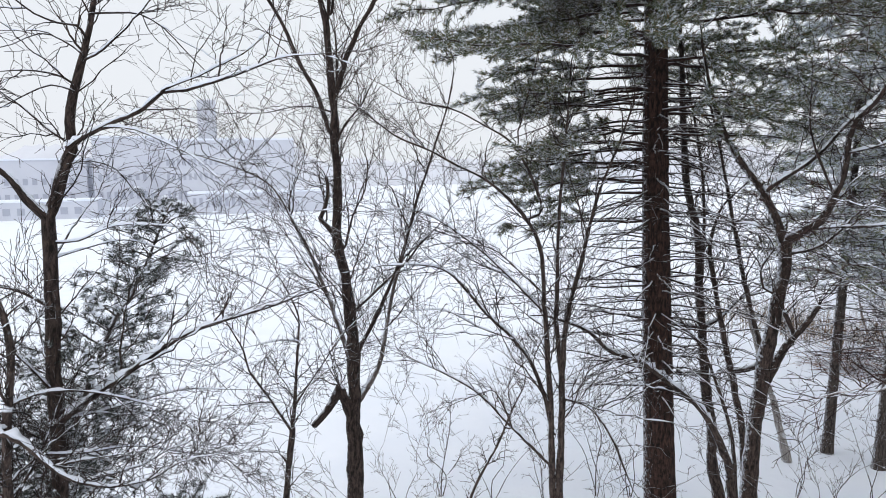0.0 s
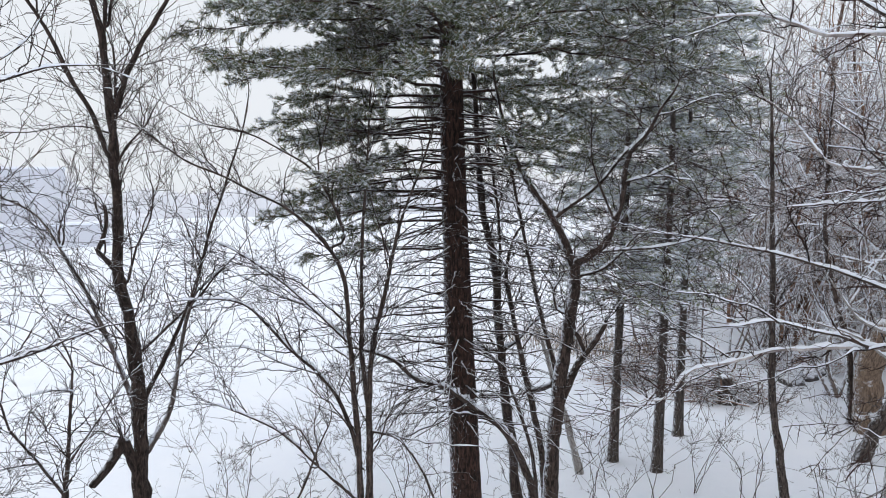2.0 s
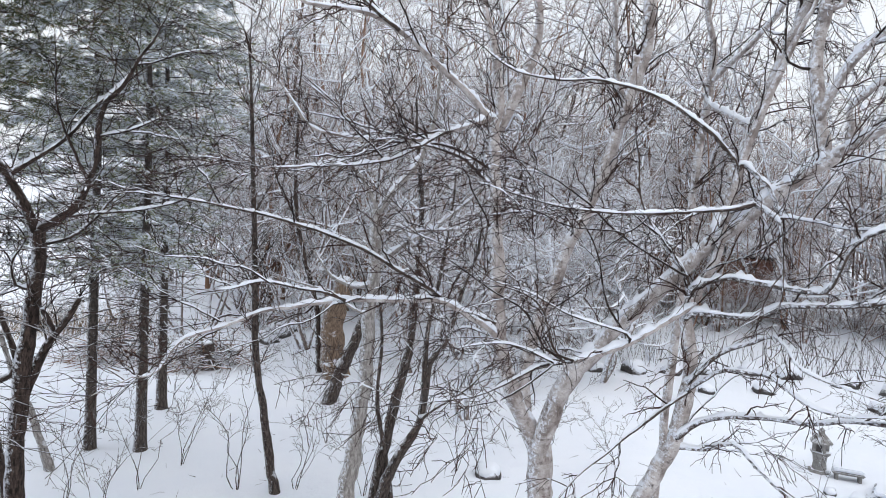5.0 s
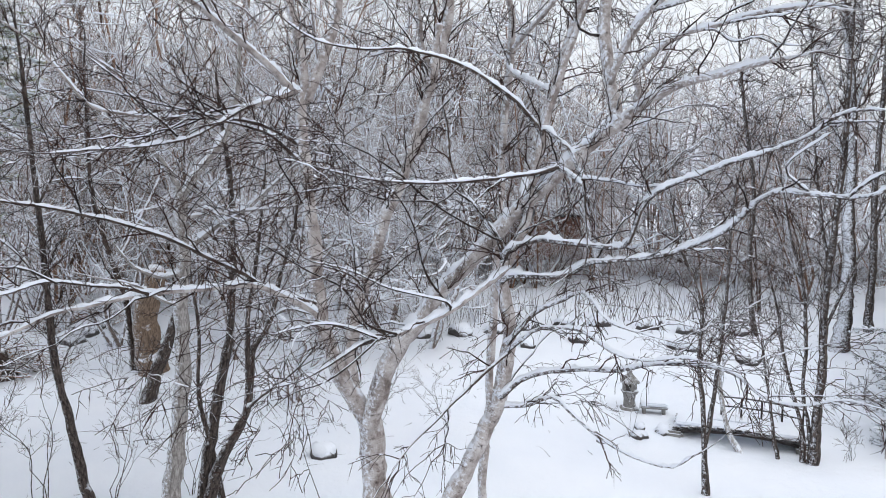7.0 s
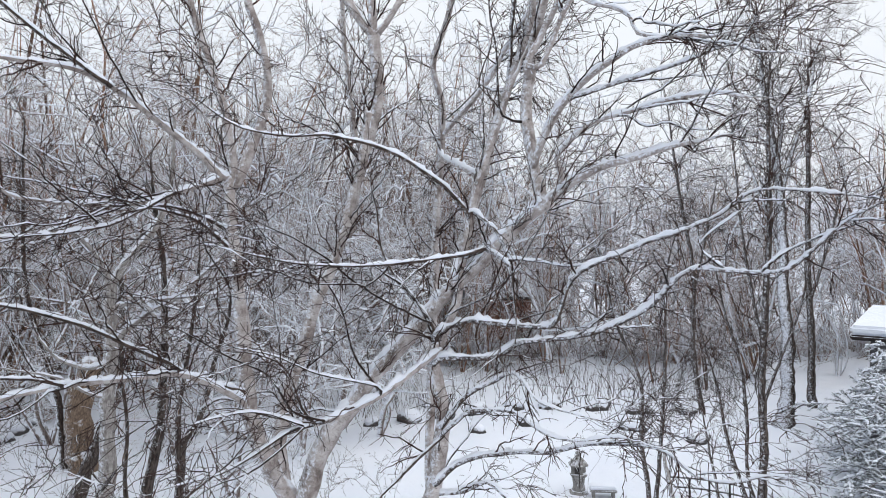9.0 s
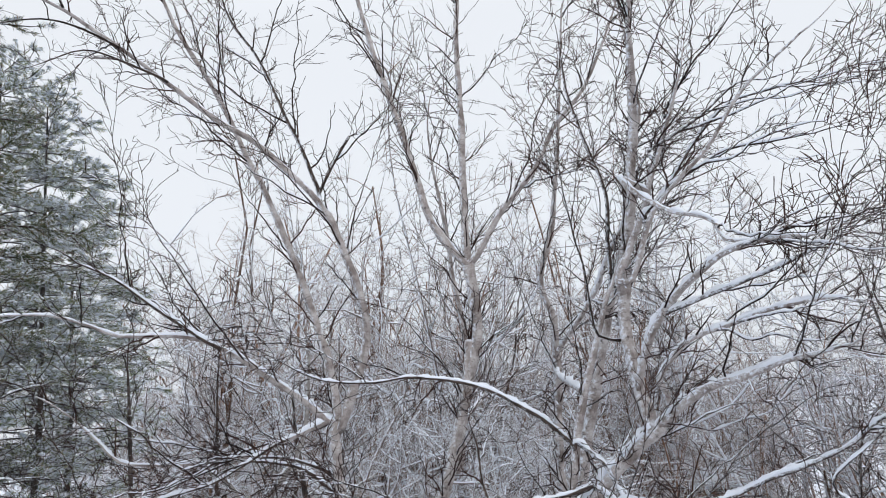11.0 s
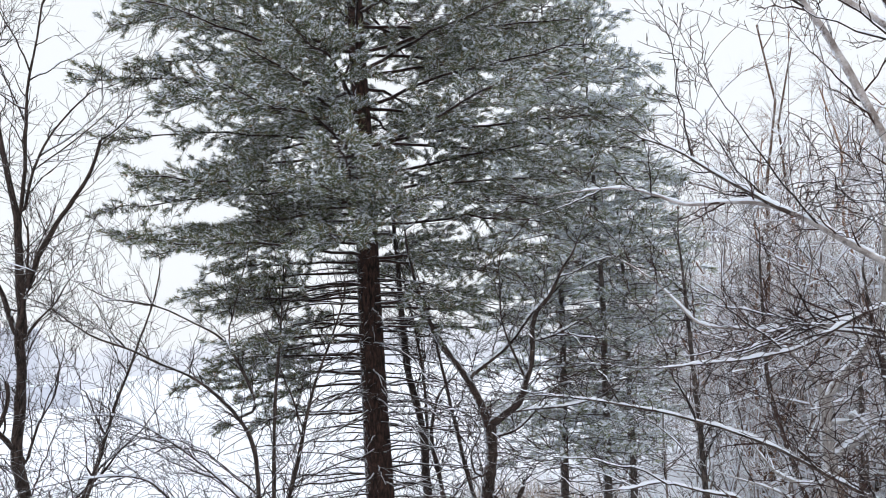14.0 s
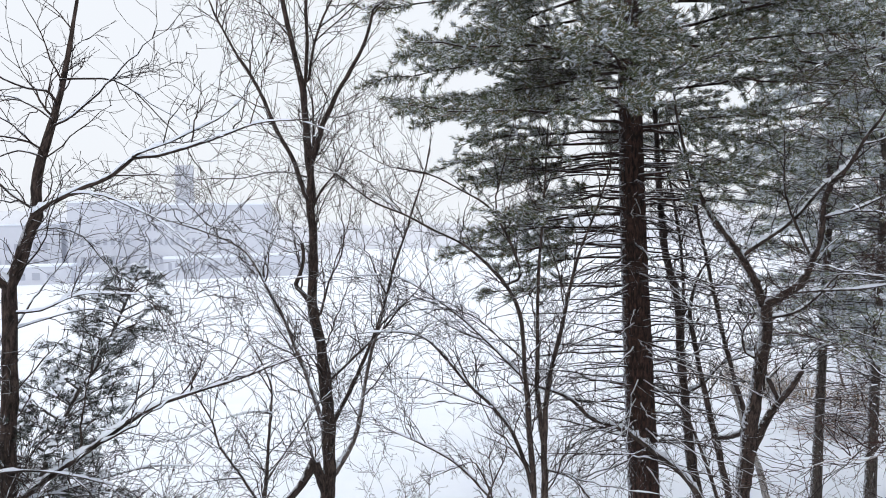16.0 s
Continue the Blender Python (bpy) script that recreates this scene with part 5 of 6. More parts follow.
def needles(at, way, count, size, width, spread=0.5):
    """Sprays of needles: at (n, 3) and their way; count thin blades each."""
    n = len(at)
    d = unit(way[:, None] * 1.0 + rng.normal(size=(n, count, 3)) * spread)
    side = unit(np.cross(d, rng.normal(size=d.shape))) * width
    long = size * rng.uniform(0.6, 1.15, (n, count, 1))
    root = at[:, None] + rng.normal(size=d.shape) * size * 0.14
    v = np.stack([root - side, root + side, root + d * long], 2).reshape(-1, 3)
    return v, np.arange(len(v)).reshape(-1, 3)


def snow_lumps(at, size, solid=False):
    """Small flattened clods of snow."""
    n = len(at)
    s = size * rng.uniform(0.5, 1.3, (n, 1, 1))
    turn = rng.uniform(0, 6.28, n)
    a = turn[:, None] + np.arange(5) * 2 * np.pi / 5
    ring = np.stack([np.cos(a), np.sin(a), rng.uniform(-0.25, 0.1, a.shape)], -1) * s * rng.uniform(0.6, 1.2, (n, 5, 1))
    top = np.array([0, 0, 0.6]) * s
    low = np.array([0, 0, -0.25]) * s
    v = np.concatenate([at[:, None] + ring, at[:, None] + top, at[:, None] + low], 1)
    i = np.arange(5)
    j = (i + 1) % 5
    tri = np.stack([i, j, np.full(5, 5)], -1)
    if solid:
        tri = np.concatenate([tri, np.stack([j, i, np.full(5, 6)], -1)])
    f = (np.arange(n)[:, None, None] * 7 + tri).reshape(-1, 3)
    return v.reshape(-1, 3), f


class Conifer:
    def __init__(self, name, label, foot, coat=None, category="tree"):
        self.at = np.array([foot[0], foot[1], 0.0])
        self.root = new(name)
        self.root.location = self.at
        self.root.empty_display_size = 0.3
        tagged(self.root, label=label, category=category)
        self.coat = coat or bark_conifer
        self.tips, self.ways, self.wood = [], [], []

    def trunk(self, points, r0, r1):
        p = spline(np.asarray(points) - self.at, 0.12)
        s = np.linspace(0, 1, len(p))
        r = (r0 + (r1 - r0) * s) * (1 + rng.normal(size=len(p)) * 0.012)
        r = r * (1 + 0.25 * np.exp(-np.maximum(p[:, 2], 0) / 0.25))
        v, f, uv = tubes(p[None], r[None], 18, cap=True)
        part("trunk", mesh_of("trunk", v, f, self.coat, uv), self.root)
        self.stem, self.stem_r = p, r

    def axis(self, z):
        return np.array([np.interp(z, self.stem[:, 2], self.stem[:, i]) for i in (0, 1)] + [z])

    def branch(self, z, turn, size, rise, sag, thick, live=0.35, leaves=True, side=0.55, every=0.10, tuft=0.075, loose=0.22):
        k = 12
        s = np.linspace(0, 1, k)
        out = np.array([math.cos(turn), math.sin(turn), 0.0])
        bend = np.cumsum(rng.normal(size=(k, 3)) * 0.05, 0) * size / k * 2
        p = self.axis(z) + out * (size * s)[:, None] + np.array([0, 0, 1.0]) * (size * (rise * s - sag * s**2))[:, None] + bend - bend[0]
        r = thick * (1 - 0.85 * s) + 0.002
        v, f, uv = tubes(p[None], r[None], 6)
        part("branch", mesh_of("branch", v, f, self.coat, uv), self.root)
        if not leaves:
            n = max(3, int(size * 5))
            self.wood.append(shoots(p[None], r[None], None, n, 0.45, 1.0, 0.15, 0.1, 6, 0.005))
            return
        # flat sprays of branchlets to both sides, with tufts along them
        n = max(4, int(size * (1 - live) / every))
        at = rng.uniform(live, 1.0, n)
        f = at * (k - 1)
        i = np.minimum(f.astype(int), k - 2)
        w = (f - i)[:, None]
        base = p[i] * (1 - w) + p[i + 1] * w
        along = unit(p[i + 1] - p[i])
        cross = unit(np.cross(along, [0, 0, 1.0])) * rng.choice([-1, 1], n)[:, None]
        d = unit(along * 0.75 + cross * 0.9 + rng.normal(size=(n, 3)) * loose + [0, 0, 0.12])
        long = side * rng.uniform(0.45, 1.1, n) * (1.15 - 0.75 * (at - live) / (1 - live))
        path, rad = sprouts(base, d, np.full(n, 0.005), long, 0.12, 6, 0.08)
        self.wood.append((path, rad))
        m = np.maximum(2, (long / tuft).astype(int))
        row = np.repeat(np.arange(n), m)
        g = rng.uniform(0.25, 1.0, len(row)) * 5
        j = np.minimum(g.astype(int), 4)
        q = (g - j)[:, None]
        self.tips.append(path[row, j] * (1 - q) + path[row, j + 1] * q)
        self.ways.append(unit(path[row, j + 1] - path[row, j]) + [0, 0, 0.15])

    def finish(self, mat, count=9, size=0.11, width=0.0045, snow=0.3, lump=0.06, spread=0.5, load=0.0):
        vs, fs, base = [], [], 0
        if load:
            # snow weighing down every spray
            heaps = [laid(a, np.full(a.shape[:2], load) * rng.uniform(0.5, 1.2, (len(a), 1))) for a, _ in self.wood]
            for v, f in heaps:
                vs.append(v), fs.append(f + base)
                base += len(v)
            part("branch_snow", mesh_of("branch_snow", np.concatenate(vs), np.concatenate(fs), snow_mat), self.root, "snow weighing down the sprays", kind="stuff")
            vs, fs, base = [], [], 0
        for a, ra in self.wood:
            v, f, _ = tubes(a[:, [0, 2, 5]], np.maximum(ra[:, [0, 2, 5]], 0.002), 3)
            vs.append(v), fs.append(f + base)
            base += len(v)
        part("twig_mass", mesh_of("twig_mass", np.concatenate(vs), np.concatenate(fs), twig_dark), self.root, kind="stuff")
        if not self.tips:
            return self
        at, way = np.concatenate(self.tips), np.concatenate(self.ways)
        v, f = needles(at, way, count, size, width, spread)
        part("needle_mass", mesh_of("needle_mass", v, f, mat, smooth=False), self.root, kind="stuff")
        pick = rng.random(len(at)) < snow
        v, f = snow_lumps(at[pick] + [0, 0, 0.02] + way[pick] * 0.03, lump)
        part("snow", mesh_of("snow", v, f, snow_mat), self.root, "clods of snow on the sprays", kind="stuff")
        return self


def turns(n, start):
    return start + np.arange(n) * 2 * np.pi / n + rng.uniform(-0.3, 0.3, n)


# the great pine in front
pine = Conifer("pine_tree", "tall white pine with red-brown trunk and snowy tiers of needles", (-2.48, 9.50), bark_pine)
pine.trunk([(-2.48, 9.50, -0.1), (-2.54, 9.47, 1.0), (-2.65, 9.44, 5.07), (-2.68, 9.43, 8.2), (-2.72, 9.41, 9.9), (-2.75, 9.4, 13.0), (-2.75, 9.4, 18.0)], 0.225, 0.03)
for z in np.arange(2.4, 6.5, 0.2):
    for a in turns(10, rng.uniform(0, 6)):
        pine.branch(z + rng.uniform(-0.1, 0.1), a, rng.uniform(0.6, 2.7), rng.uniform(-0.15, 0.2), rng.uniform(0.05, 0.3), rng.uniform(0.008, 0.015), live=0.2, leaves=False, every=0.07)
for z, a, size in ((4.6, 3.5, 2.0), (5.35, 3.3, 2.5), (5.75, 3.0, 2.0), (6.1, 3.7, 2.2), (6.2, 3.2, 2.2), (6.15, 0.2, 2.0), (6.0, -0.5, 1.8), (5.6, 4.2, 2.4), (5.3, 3.1, 1.9), (5.9, 2.6, 2.0), (5.5, 3.0, 2.1), (5.1, 3.7, 1.9), (6.0, 0.4, 1.9), (5.7, -0.2, 1.7), (5.55, 3.5, 2.1), (5.0, 3.4, 1.8), (6.3, 4.0, 2.4), (6.3, 2.9, 2.4), (5.15, 3.65, 2.4), (6.5, 3.3, 2.6), (6.85, 3.6, 2.8), (7.2, 3.2, 3.3), (7.6, 3.5, 3.4), (8.1, 3.3, 3.3)):
    pine.branch(z, a, size, 0.05, 0.12, 0.022, live=0.36, side=0.62, every=0.036 if z > 5.8 else 0.05, tuft=0.045)
for z in np.concatenate([np.arange(6.65, 13.4, 0.42), np.arange(13.6, 17.6, 0.5)]):
    reach = float(np.interp(z, [6.5, 7.5, 9.5, 13, 17.6], [3.1, 3.5, 3.6, 2.6, 0.6]))
    for a in turns(6 if z < 12 else 5, rng.uniform(0, 6)):
        pine.branch(z + rng.uniform(-0.12, 0.12), a, reach * rng.uniform(0.72, 1.1), 0.12, 0.14, 0.008 + 0.005 * reach, live=0.22 if z < 12 else 0.2, side=0.85, every=0.040 if z < 12.5 else 0.09, tuft=0.042 if z < 12.5 else 0.08)
for z, a, size in ((7.9, 3.05, 3.2), (8.3, 3.55, 3.3), (7.5, 2.75, 3.0)):
    pine.branch(z, a, size, 0.10, 0.14, 0.024, live=0.25, side=0.8, every=0.040, tuft=0.042)
pine.finish(needle_green, count=10, size=0.082, width=0.0055, spread=0.62, snow=0.19, lump=0.032)

# three slimmer conifers on the bank
for foot, top, r, high, crown, sparse in (((-0.72, 14.49), (-0.45, 14.7), 0.10, 13.0, 2.2, 5), ((0.10, 14.11), (0.35, 14.3), 0.105, 12.0, 2.2, 4), ((0.62, 16.44), (0.8, 16.2), 0.11, 10.5, 2.1, 4)):
    con = Conifer("conifer_tree", "slim conifer with a bare grey trunk and snowy upper crown", foot)
    lean = np.subtract(top, foot)
    con.trunk([(*foot, -0.1), *[(foot[0] + lean[0] * min(z, 6) / 6, foot[1] + lean[1] * min(z, 6) / 6, z) for z in (2, 4, 6, 8, 9.5)], (foot[0] + lean[0], foot[1] + lean[1], high)], r, 0.012)
    for z in np.arange(1.9, 6.2, 0.28):
        for a in turns(4, rng.uniform(0, 6)):
            con.branch(z, a, rng.uniform(0.6, 1.7), 0.0, 0.15, 0.012, leaves=False)
    for z in np.concatenate([np.arange(3.4, 6.2, 0.5), np.arange(6.4, high - 0.3, 0.58)]):
        reach = crown * float(np.interp(z, [2.6, 5.0, 6.5, 9, high], [0.6, 0.75, 1.0, 0.85, 0.3]))
        for a in turns(sparse if z < 6.2 else 5, rng.uniform(0, 6)):
            con.branch(z + rng.uniform(-0.15, 0.15), a, reach * rng.uniform(0.5, 1.12), 0.05, 0.14, 0.008 + 0.004 * reach, live=0.25, side=0.8, every=0.055 if z > 6.2 else 0.07, tuft=0.055)
    for z in (high - 0.7, high - 0.3):
        for a in turns(5, rng.uniform(0, 6)):
            con.branch(z, a, rng.uniform(0.5, 0.8), 1.0, 0.2, 0.008, live=0.1, side=0.4, every=0.05, tuft=0.055)
    con.finish(needle_far, count=7, size=0.12, width=0.0085, snow=0.38, lump=0.05)

# snow-laden evergreens beside the garden house
for foot, high, wide in (((13.7, 4.3), 2.5, 1.5), ((14.7, 2.9), 3.0, 2.1), ((15.7, 5.0), 2.7, 1.7), ((13.3, 2.9), 1.9, 1.5), ((12.9, 4.0), 1.3, 1.0)):
    con = Conifer("evergreen_shrub", "dense evergreen bush bowed under thick snow", foot, category="shrub")
    con.trunk([(*foot, -0.1), (*foot, high * 0.5), (*foot, high)], 0.06, 0.01)
    for z in np.arange(0.2, high - 0.05, 0.24):
        reach = wide * (1 - (z / high) ** 1.8) + 0.2
        for a in turns(6, rng.uniform(0, 6)):
            con.branch(z + rng.uniform(-0.15, 0.15), a, reach * rng.uniform(0.4, 1.3), rng.uniform(0.1, 0.5), rng.uniform(0.3, 0.75), 0.010, live=0.25, side=0.5, every=0.06, tuft=0.055, loose=0.45)
    con.finish(needle_dark, count=9, size=0.075, width=0.0045, snow=0.55, lump=0.036, spread=0.8, load=0.019)

# feathery junipers by the brown maple
for label, stem, low, reaches in (
    ("thin leaning juniper with feathery frosted sprays", [(-6.99, 2.62, -0.10), (-6.25, 3.77, 3.59), (-6.05, 4.08, 4.27), (-5.93, 4.26, 4.73), (-5.84, 4.38, 5.08)], 0.7, ([0.8, 3.0, 4.2, 5.3], [1.0, 0.8, 0.55, 0.15])),
    ("low spreading juniper clotted with snow", [(-6.9, 3.3, -0.1), (-6.85, 3.3, 1.5), (-6.8, 3.35, 3.1)], 0.3, ([0.3, 2.0, 3.2], [1.5, 1.1, 0.3])),
    ("low spreading juniper clotted with snow", [(-6.0, 4.5, -0.1), (-5.95, 4.5, 1.0), (-5.9, 4.55, 2.0)], 0.3, ([0.3, 1.2, 2.1], [1.6, 1.2, 0.3])),
):
    con = Conifer("juniper_tree", label, stem[0][:2])
    con.trunk(stem, 0.05, 0.008)
    for z in np.arange(low, stem[-1][2] - 0.05, 0.13):
        reach = float(np.interp(z, *reaches))
        for a in turns(4, rng.uniform(0, 6)):
            con.branch(z, a, reach * rng.uniform(0.6, 1.15), 0.7, 0.3, 0.008, live=0.3, side=0.32, every=0.055, tuft=0.042, loose=0.7)
    con.finish(needle_grey, count=13, size=0.07, width=0.0034, snow=0.3, lump=0.032, spread=0.8)

# ---- the wood behind ----


def wild_tree(name, label, high, stems, coat, mat, foot, density=1.9):
    """A slender many-stemmed woodland tree, branching from low down."""
    t = Tree(name, label, foot, coat, step=0.5)
    x, y = foot
    for n in range(stems):
        turn, tilt = rng.uniform(0, 6.28), rng.uniform(0.08, 0.55)
        top = high * rng.uniform(0.65, 1.0)
        out = np.array([math.cos(turn), math.sin(turn), 0.0])
        q = [np.array([x, y, -0.15]) + out * (0.08 + tilt * top * 0.6 * s**1.3) + np.array([0, 0, top * s]) + rng.normal(size=3) * 0.042 * top * (s > 0) for s in (0, 0.2, 0.4, 0.6, 0.8, 1.0)]
        r = 0.0048 * top * rng.uniform(0.7, 1.3)
        t.trunk(q, r, 0.01)
        for _ in range(6):
            h = rng.uniform(0.15, 0.93)
            i = int(h * 5)
            p = q[i] + (q[i + 1] - q[i]) * (h * 5 - i)
            turn, size = rng.uniform(0, 6.28), top * rng.uniform(0.16, 0.34) * (1.2 - 0.6 * h)
            up = rng.uniform(-0.05, 0.75)
            out2 = np.array([math.cos(turn), math.sin(turn), 0])
            w = [p + out2 * size * s + np.array([0, 0, up * size * s * (0.6 + 0.5 * s)]) + rng.normal(size=3) * 0.09 * size * (s > 0) for s in (0, 0.35, 0.7, 1.0)]
            t.limb(w, r * rng.uniform(0.4, 0.7) * (1.15 - 0.6 * h), 0.009, snow=True)
    return t.finish(density=density, reach=1.4, lift=0.15, droop=0.1, fine=7, finer=0, thick=0.012, low=0.4, cuts=(3, 2, 2), mat=mat, clots=0.9)


def crooked_tree(foot, high, stems, lean):
    """A low crooked tree whose bent limbs all carry snow."""
    t = Tree("crooked_tree", "low crooked tree with every bent limb under snow", foot, bark_wood, step=0.13)
    t.root["group"] = "trees of the wood"
    x, y = foot
    g = float(ground_height(x, y))
    for n in range(stems):
        turn, top = rng.uniform(0, 6.28), high * rng.uniform(0.7, 1.0)
        out = np.array([math.cos(turn), math.sin(turn), 0.0]) * lean
        q = [np.array([x, y, g - 0.15]) + out * top * s**1.2 + np.array([0, 0, top * s]) + rng.normal(size=3) * 0.05 * top * (s > 0) for s in (0, 0.2, 0.4, 0.6, 0.8, 1.0)]
        r = 0.012 * top * rng.uniform(0.75, 1.2)
        t.trunk(q, r, 0.014, tip=True, snow=n > 0)
        for _ in range(9):
            h = rng.uniform(0.2, 0.95)
            i = int(h * 5)
            p = q[i] + (q[i + 1] - q[i]) * (h * 5 - i)
            turn, size = rng.uniform(0, 6.28), rng.uniform(0.9, 2.4) * (1.2 - 0.5 * h)
            out2 = np.array([math.cos(turn), math.sin(turn), rng.uniform(-0.15, 0.7)])
            w = [p + out2 * size * s + rng.normal(size=3) * 0.13 * size * (s > 0) for s in (0, 0.25, 0.5, 0.75, 1.0)]
            t.limb(w, r * rng.uniform(0.3, 0.55), 0.007, snow=True)
    return t.finish(density=2.5, reach=0.8, lift=0.25, droop=0.1, fine=3, finer=0, thick=0.009, low=1.0, cuts=(5, 2, 2), mat=twig_snowy, boughs=1.2, bough=1.2, clots=0.9, curl=0.2)


def polar(turn, far):
    """A foot by its turn to the left of +y, in degrees, and its distance."""
    return (-far * math.sin(radians(turn)), far * math.cos(radians(turn)))


kinds = []
for i in range(7):
    turn, far = (-6, -13, -19, -25, -31, -37, -44)[i], (24, 21, 26, 20, 25, 23, 31)[i]
    kinds.append(wild_tree("wild_tree", "bare woodland tree thickly dusted with snow", (11.0, 14.5, 7.5, 12.5, 6.5, 11.5, 15.0)[i], 3 + i % 3, bark_wood, twig_snowy, polar(turn, far)))
    kinds[-1].root["group"] = "trees of the wood"
for turn, far, high, stems, lean in ((-25, 15.0, 5.5, 2, 0.3), (-30, 17.0, 6.0, 2, 0.3), (-36, 18.0, 5.5, 2, 0.3), (-21, 18.5, 7.0, 2, 0.25), (-33, 21.0, 7.5, 2, 0.25), (-40, 20.5, 6.5, 2, 0.3), (-27, 22.0, 8.0, 2, 0.2)):
    crooked_tree(polar(turn, far), high, stems, lean)
places = []
for far, step in ((19.0, 6.0), (22.5, 5.0), (27, 4.6), (32, 5.0), (38, 5.6)):
    for turn in np.arange(0, -88, -step):
        if far < 20 and not -34 < turn < -19 or far < 25 and turn < -38:
            continue
        places.append((turn + rng.uniform(-1.3, 1.3), far + rng.uniform(-1.8, 1.8)))
for n, (turn, far) in enumerate(places):
    x, y = polar(turn, far)
    z = float(ground_height(x, y))
    first = kinds[(4, 2, 0, 5)[n % 4] if far < 20.5 else n % 7].root
    size = rng.uniform(0.85, 1.3)
    m = Matrix.Translation((x, y, z)) @ pose(0, 0, 0, 0, 0, rng.uniform(0, 360)) @ Matrix.Scale(size, 4)
    copy_thing(first, m)

# brown undergrowth and slender stems that fill the wood between its trees
def thicket(count, turns_of, fars, highs, limbs, twigs):
    vs, fs, base = [], [], 0
    for _ in range(count):
        turn, far = rng.uniform(*turns_of), rng.uniform(*fars)
        x, y = polar(turn, far)
        foot = np.array([x, y, float(ground_height(x, y)) - 0.2])
        high = rng.uniform(*highs)
        stems = 3
        q, rq = sprouts(np.repeat(foot[None], stems, 0), unit(rng.normal(size=(stems, 3)) * 0.22 + [0, 0, 1.0]), np.full(stems, 0.006 * high), high * rng.uniform(0.6, 1.0, stems), 0.0, 7, 0.10)
        a, ra = shoots(q, rq, None, limbs, 0.30 * high, 0.8, 0.45, 0.1, 5, 0.022, 0.2)
        b, rb = shoots(a, ra, None, twigs, 1.3, 0.8, 0.2, 0.1, 3, 0.011, 0.2)
        c, rc = shoots(b, rb, None, 3, 0.7, 0.9, 0.1, 0.1, 2, 0.008, 0.2)
        for path, r, least in ((q, rq, 0.012), (a, ra, 0.008), (b, rb, 0.006), (c, rc, 0.005)):
            v, f = (slender if path.shape[1] > 2 else spikes)(path, np.maximum(r, least))
            vs.append(v), fs.append(f + base)
            base += len(v)
    return mesh_of("woodland_thicket", np.concatenate(vs), np.concatenate(fs), thicket_twigs)


tagged(new("woodland_thicket", thicket(100, (-54, -9), (25, 44), (5.5, 10.5), 10, 5)), "dense brown undergrowth dusted with snow", "undergrowth", kind="stuff")
tagged(new("woodland_thicket", thicket(62, (-92, -56), (23, 42), (4.5, 9.5), 10, 5)), "brown brush and stems behind the garden", "undergrowth", kind="stuff")
tagged(new("woodland_thicket", thicket(56, (-40, -6), (27, 44), (11.5, 17), 12, 5)), "tall slender bare trees behind the birches", "undergrowth", kind="stuff")
tagged(new("woodland_thicket", thicket(60, (-50, -12), (45, 70), (8, 13), 9, 5)), "brown wood further back, dusted with snow", "undergrowth", kind="stuff")

# far wood, beyond telling one tree from the next
vs, fs, base = [], [], 0
for _ in range(90):
    turn, far = rng.uniform(-100, 4), rng.uniform(50, 105)
    x, y = polar(turn, far)
    high = rng.uniform(7, 13)
    n = 26
    foot = np.array([x, y, float(ground_height(x, y)) - 0.2])
    p = np.repeat(foot[None], n, 0) + np.stack([np.zeros(n), np.zeros(n), rng.uniform(0.05, 0.8, n) * high], -1)
    d = unit(rng.normal(size=(n, 3)) * [1, 1, 0.4] + [0, 0, 0.8])
    p[0], d[0] = foot, (0, 0, 1)
    size = rng.uniform(0.15, 0.42, n) * high
    size[0] = high
    rad = np.full(n, 0.035)
    rad[0] = 0.11
    path, r = sprouts(p, d, rad, size, 0.0, 5, 0.1)
    more, r2 = shoots(path, r, None, 5, 1.7, 0.9, 0.4, 0.0, 2, 0.022)
    for a, b in ((path, r), (more, r2)):
        v, f = (slender if a.shape[1] > 2 else spikes)(a, np.maximum(b, 0.012))
        vs.append(v), fs.append(f + base)
        base += len(v)
tagged(new("far_wood", mesh_of("far_wood", np.concatenate(vs), np.concatenate(fs), twig_snowy)), "distant snowy bare woodland", "woodland", kind="stuff")

# ---- shrubs and saplings in the snow ----


def shrub(name, label, foot, high, stems, spread, coat=None, reach=0.45, density=9, snowy=False, fine=4, finer=1):
    t = Tree(name, label, foot, coat or bark_brown, "shrub", step=0.14)
    x, y = foot
    g = float(ground_height(x, y))
    for n in range(stems):
        turn, top = rng.uniform(0, 6.28), high * rng.uniform(0.55, 1.0)
        out = np.array([math.cos(turn), math.sin(turn), 0.0]) * spread * rng.uniform(0.3, 1.0) * high
        q = [np.array([x, y, g - 0.1]) + out * s**1.4 + np.array([0, 0, top * s * (1.15 - 0.15 * s)]) + rng.normal(size=3) * 0.028 * high * (s > 0.1) for s in (0, 0.2, 0.4, 0.6, 0.8, 1.0)]
        t.limb(q, 0.004 + 0.003 * top, 0.0025, snow=snowy, name="stem")
    return t.finish(density=density, reach=reach, lift=0.22, droop=0.0, fine=fine, finer=finer, thick=0.006, low=0.12 * high, clots=0.35 if snowy else 0.1, mat=twig_dark)


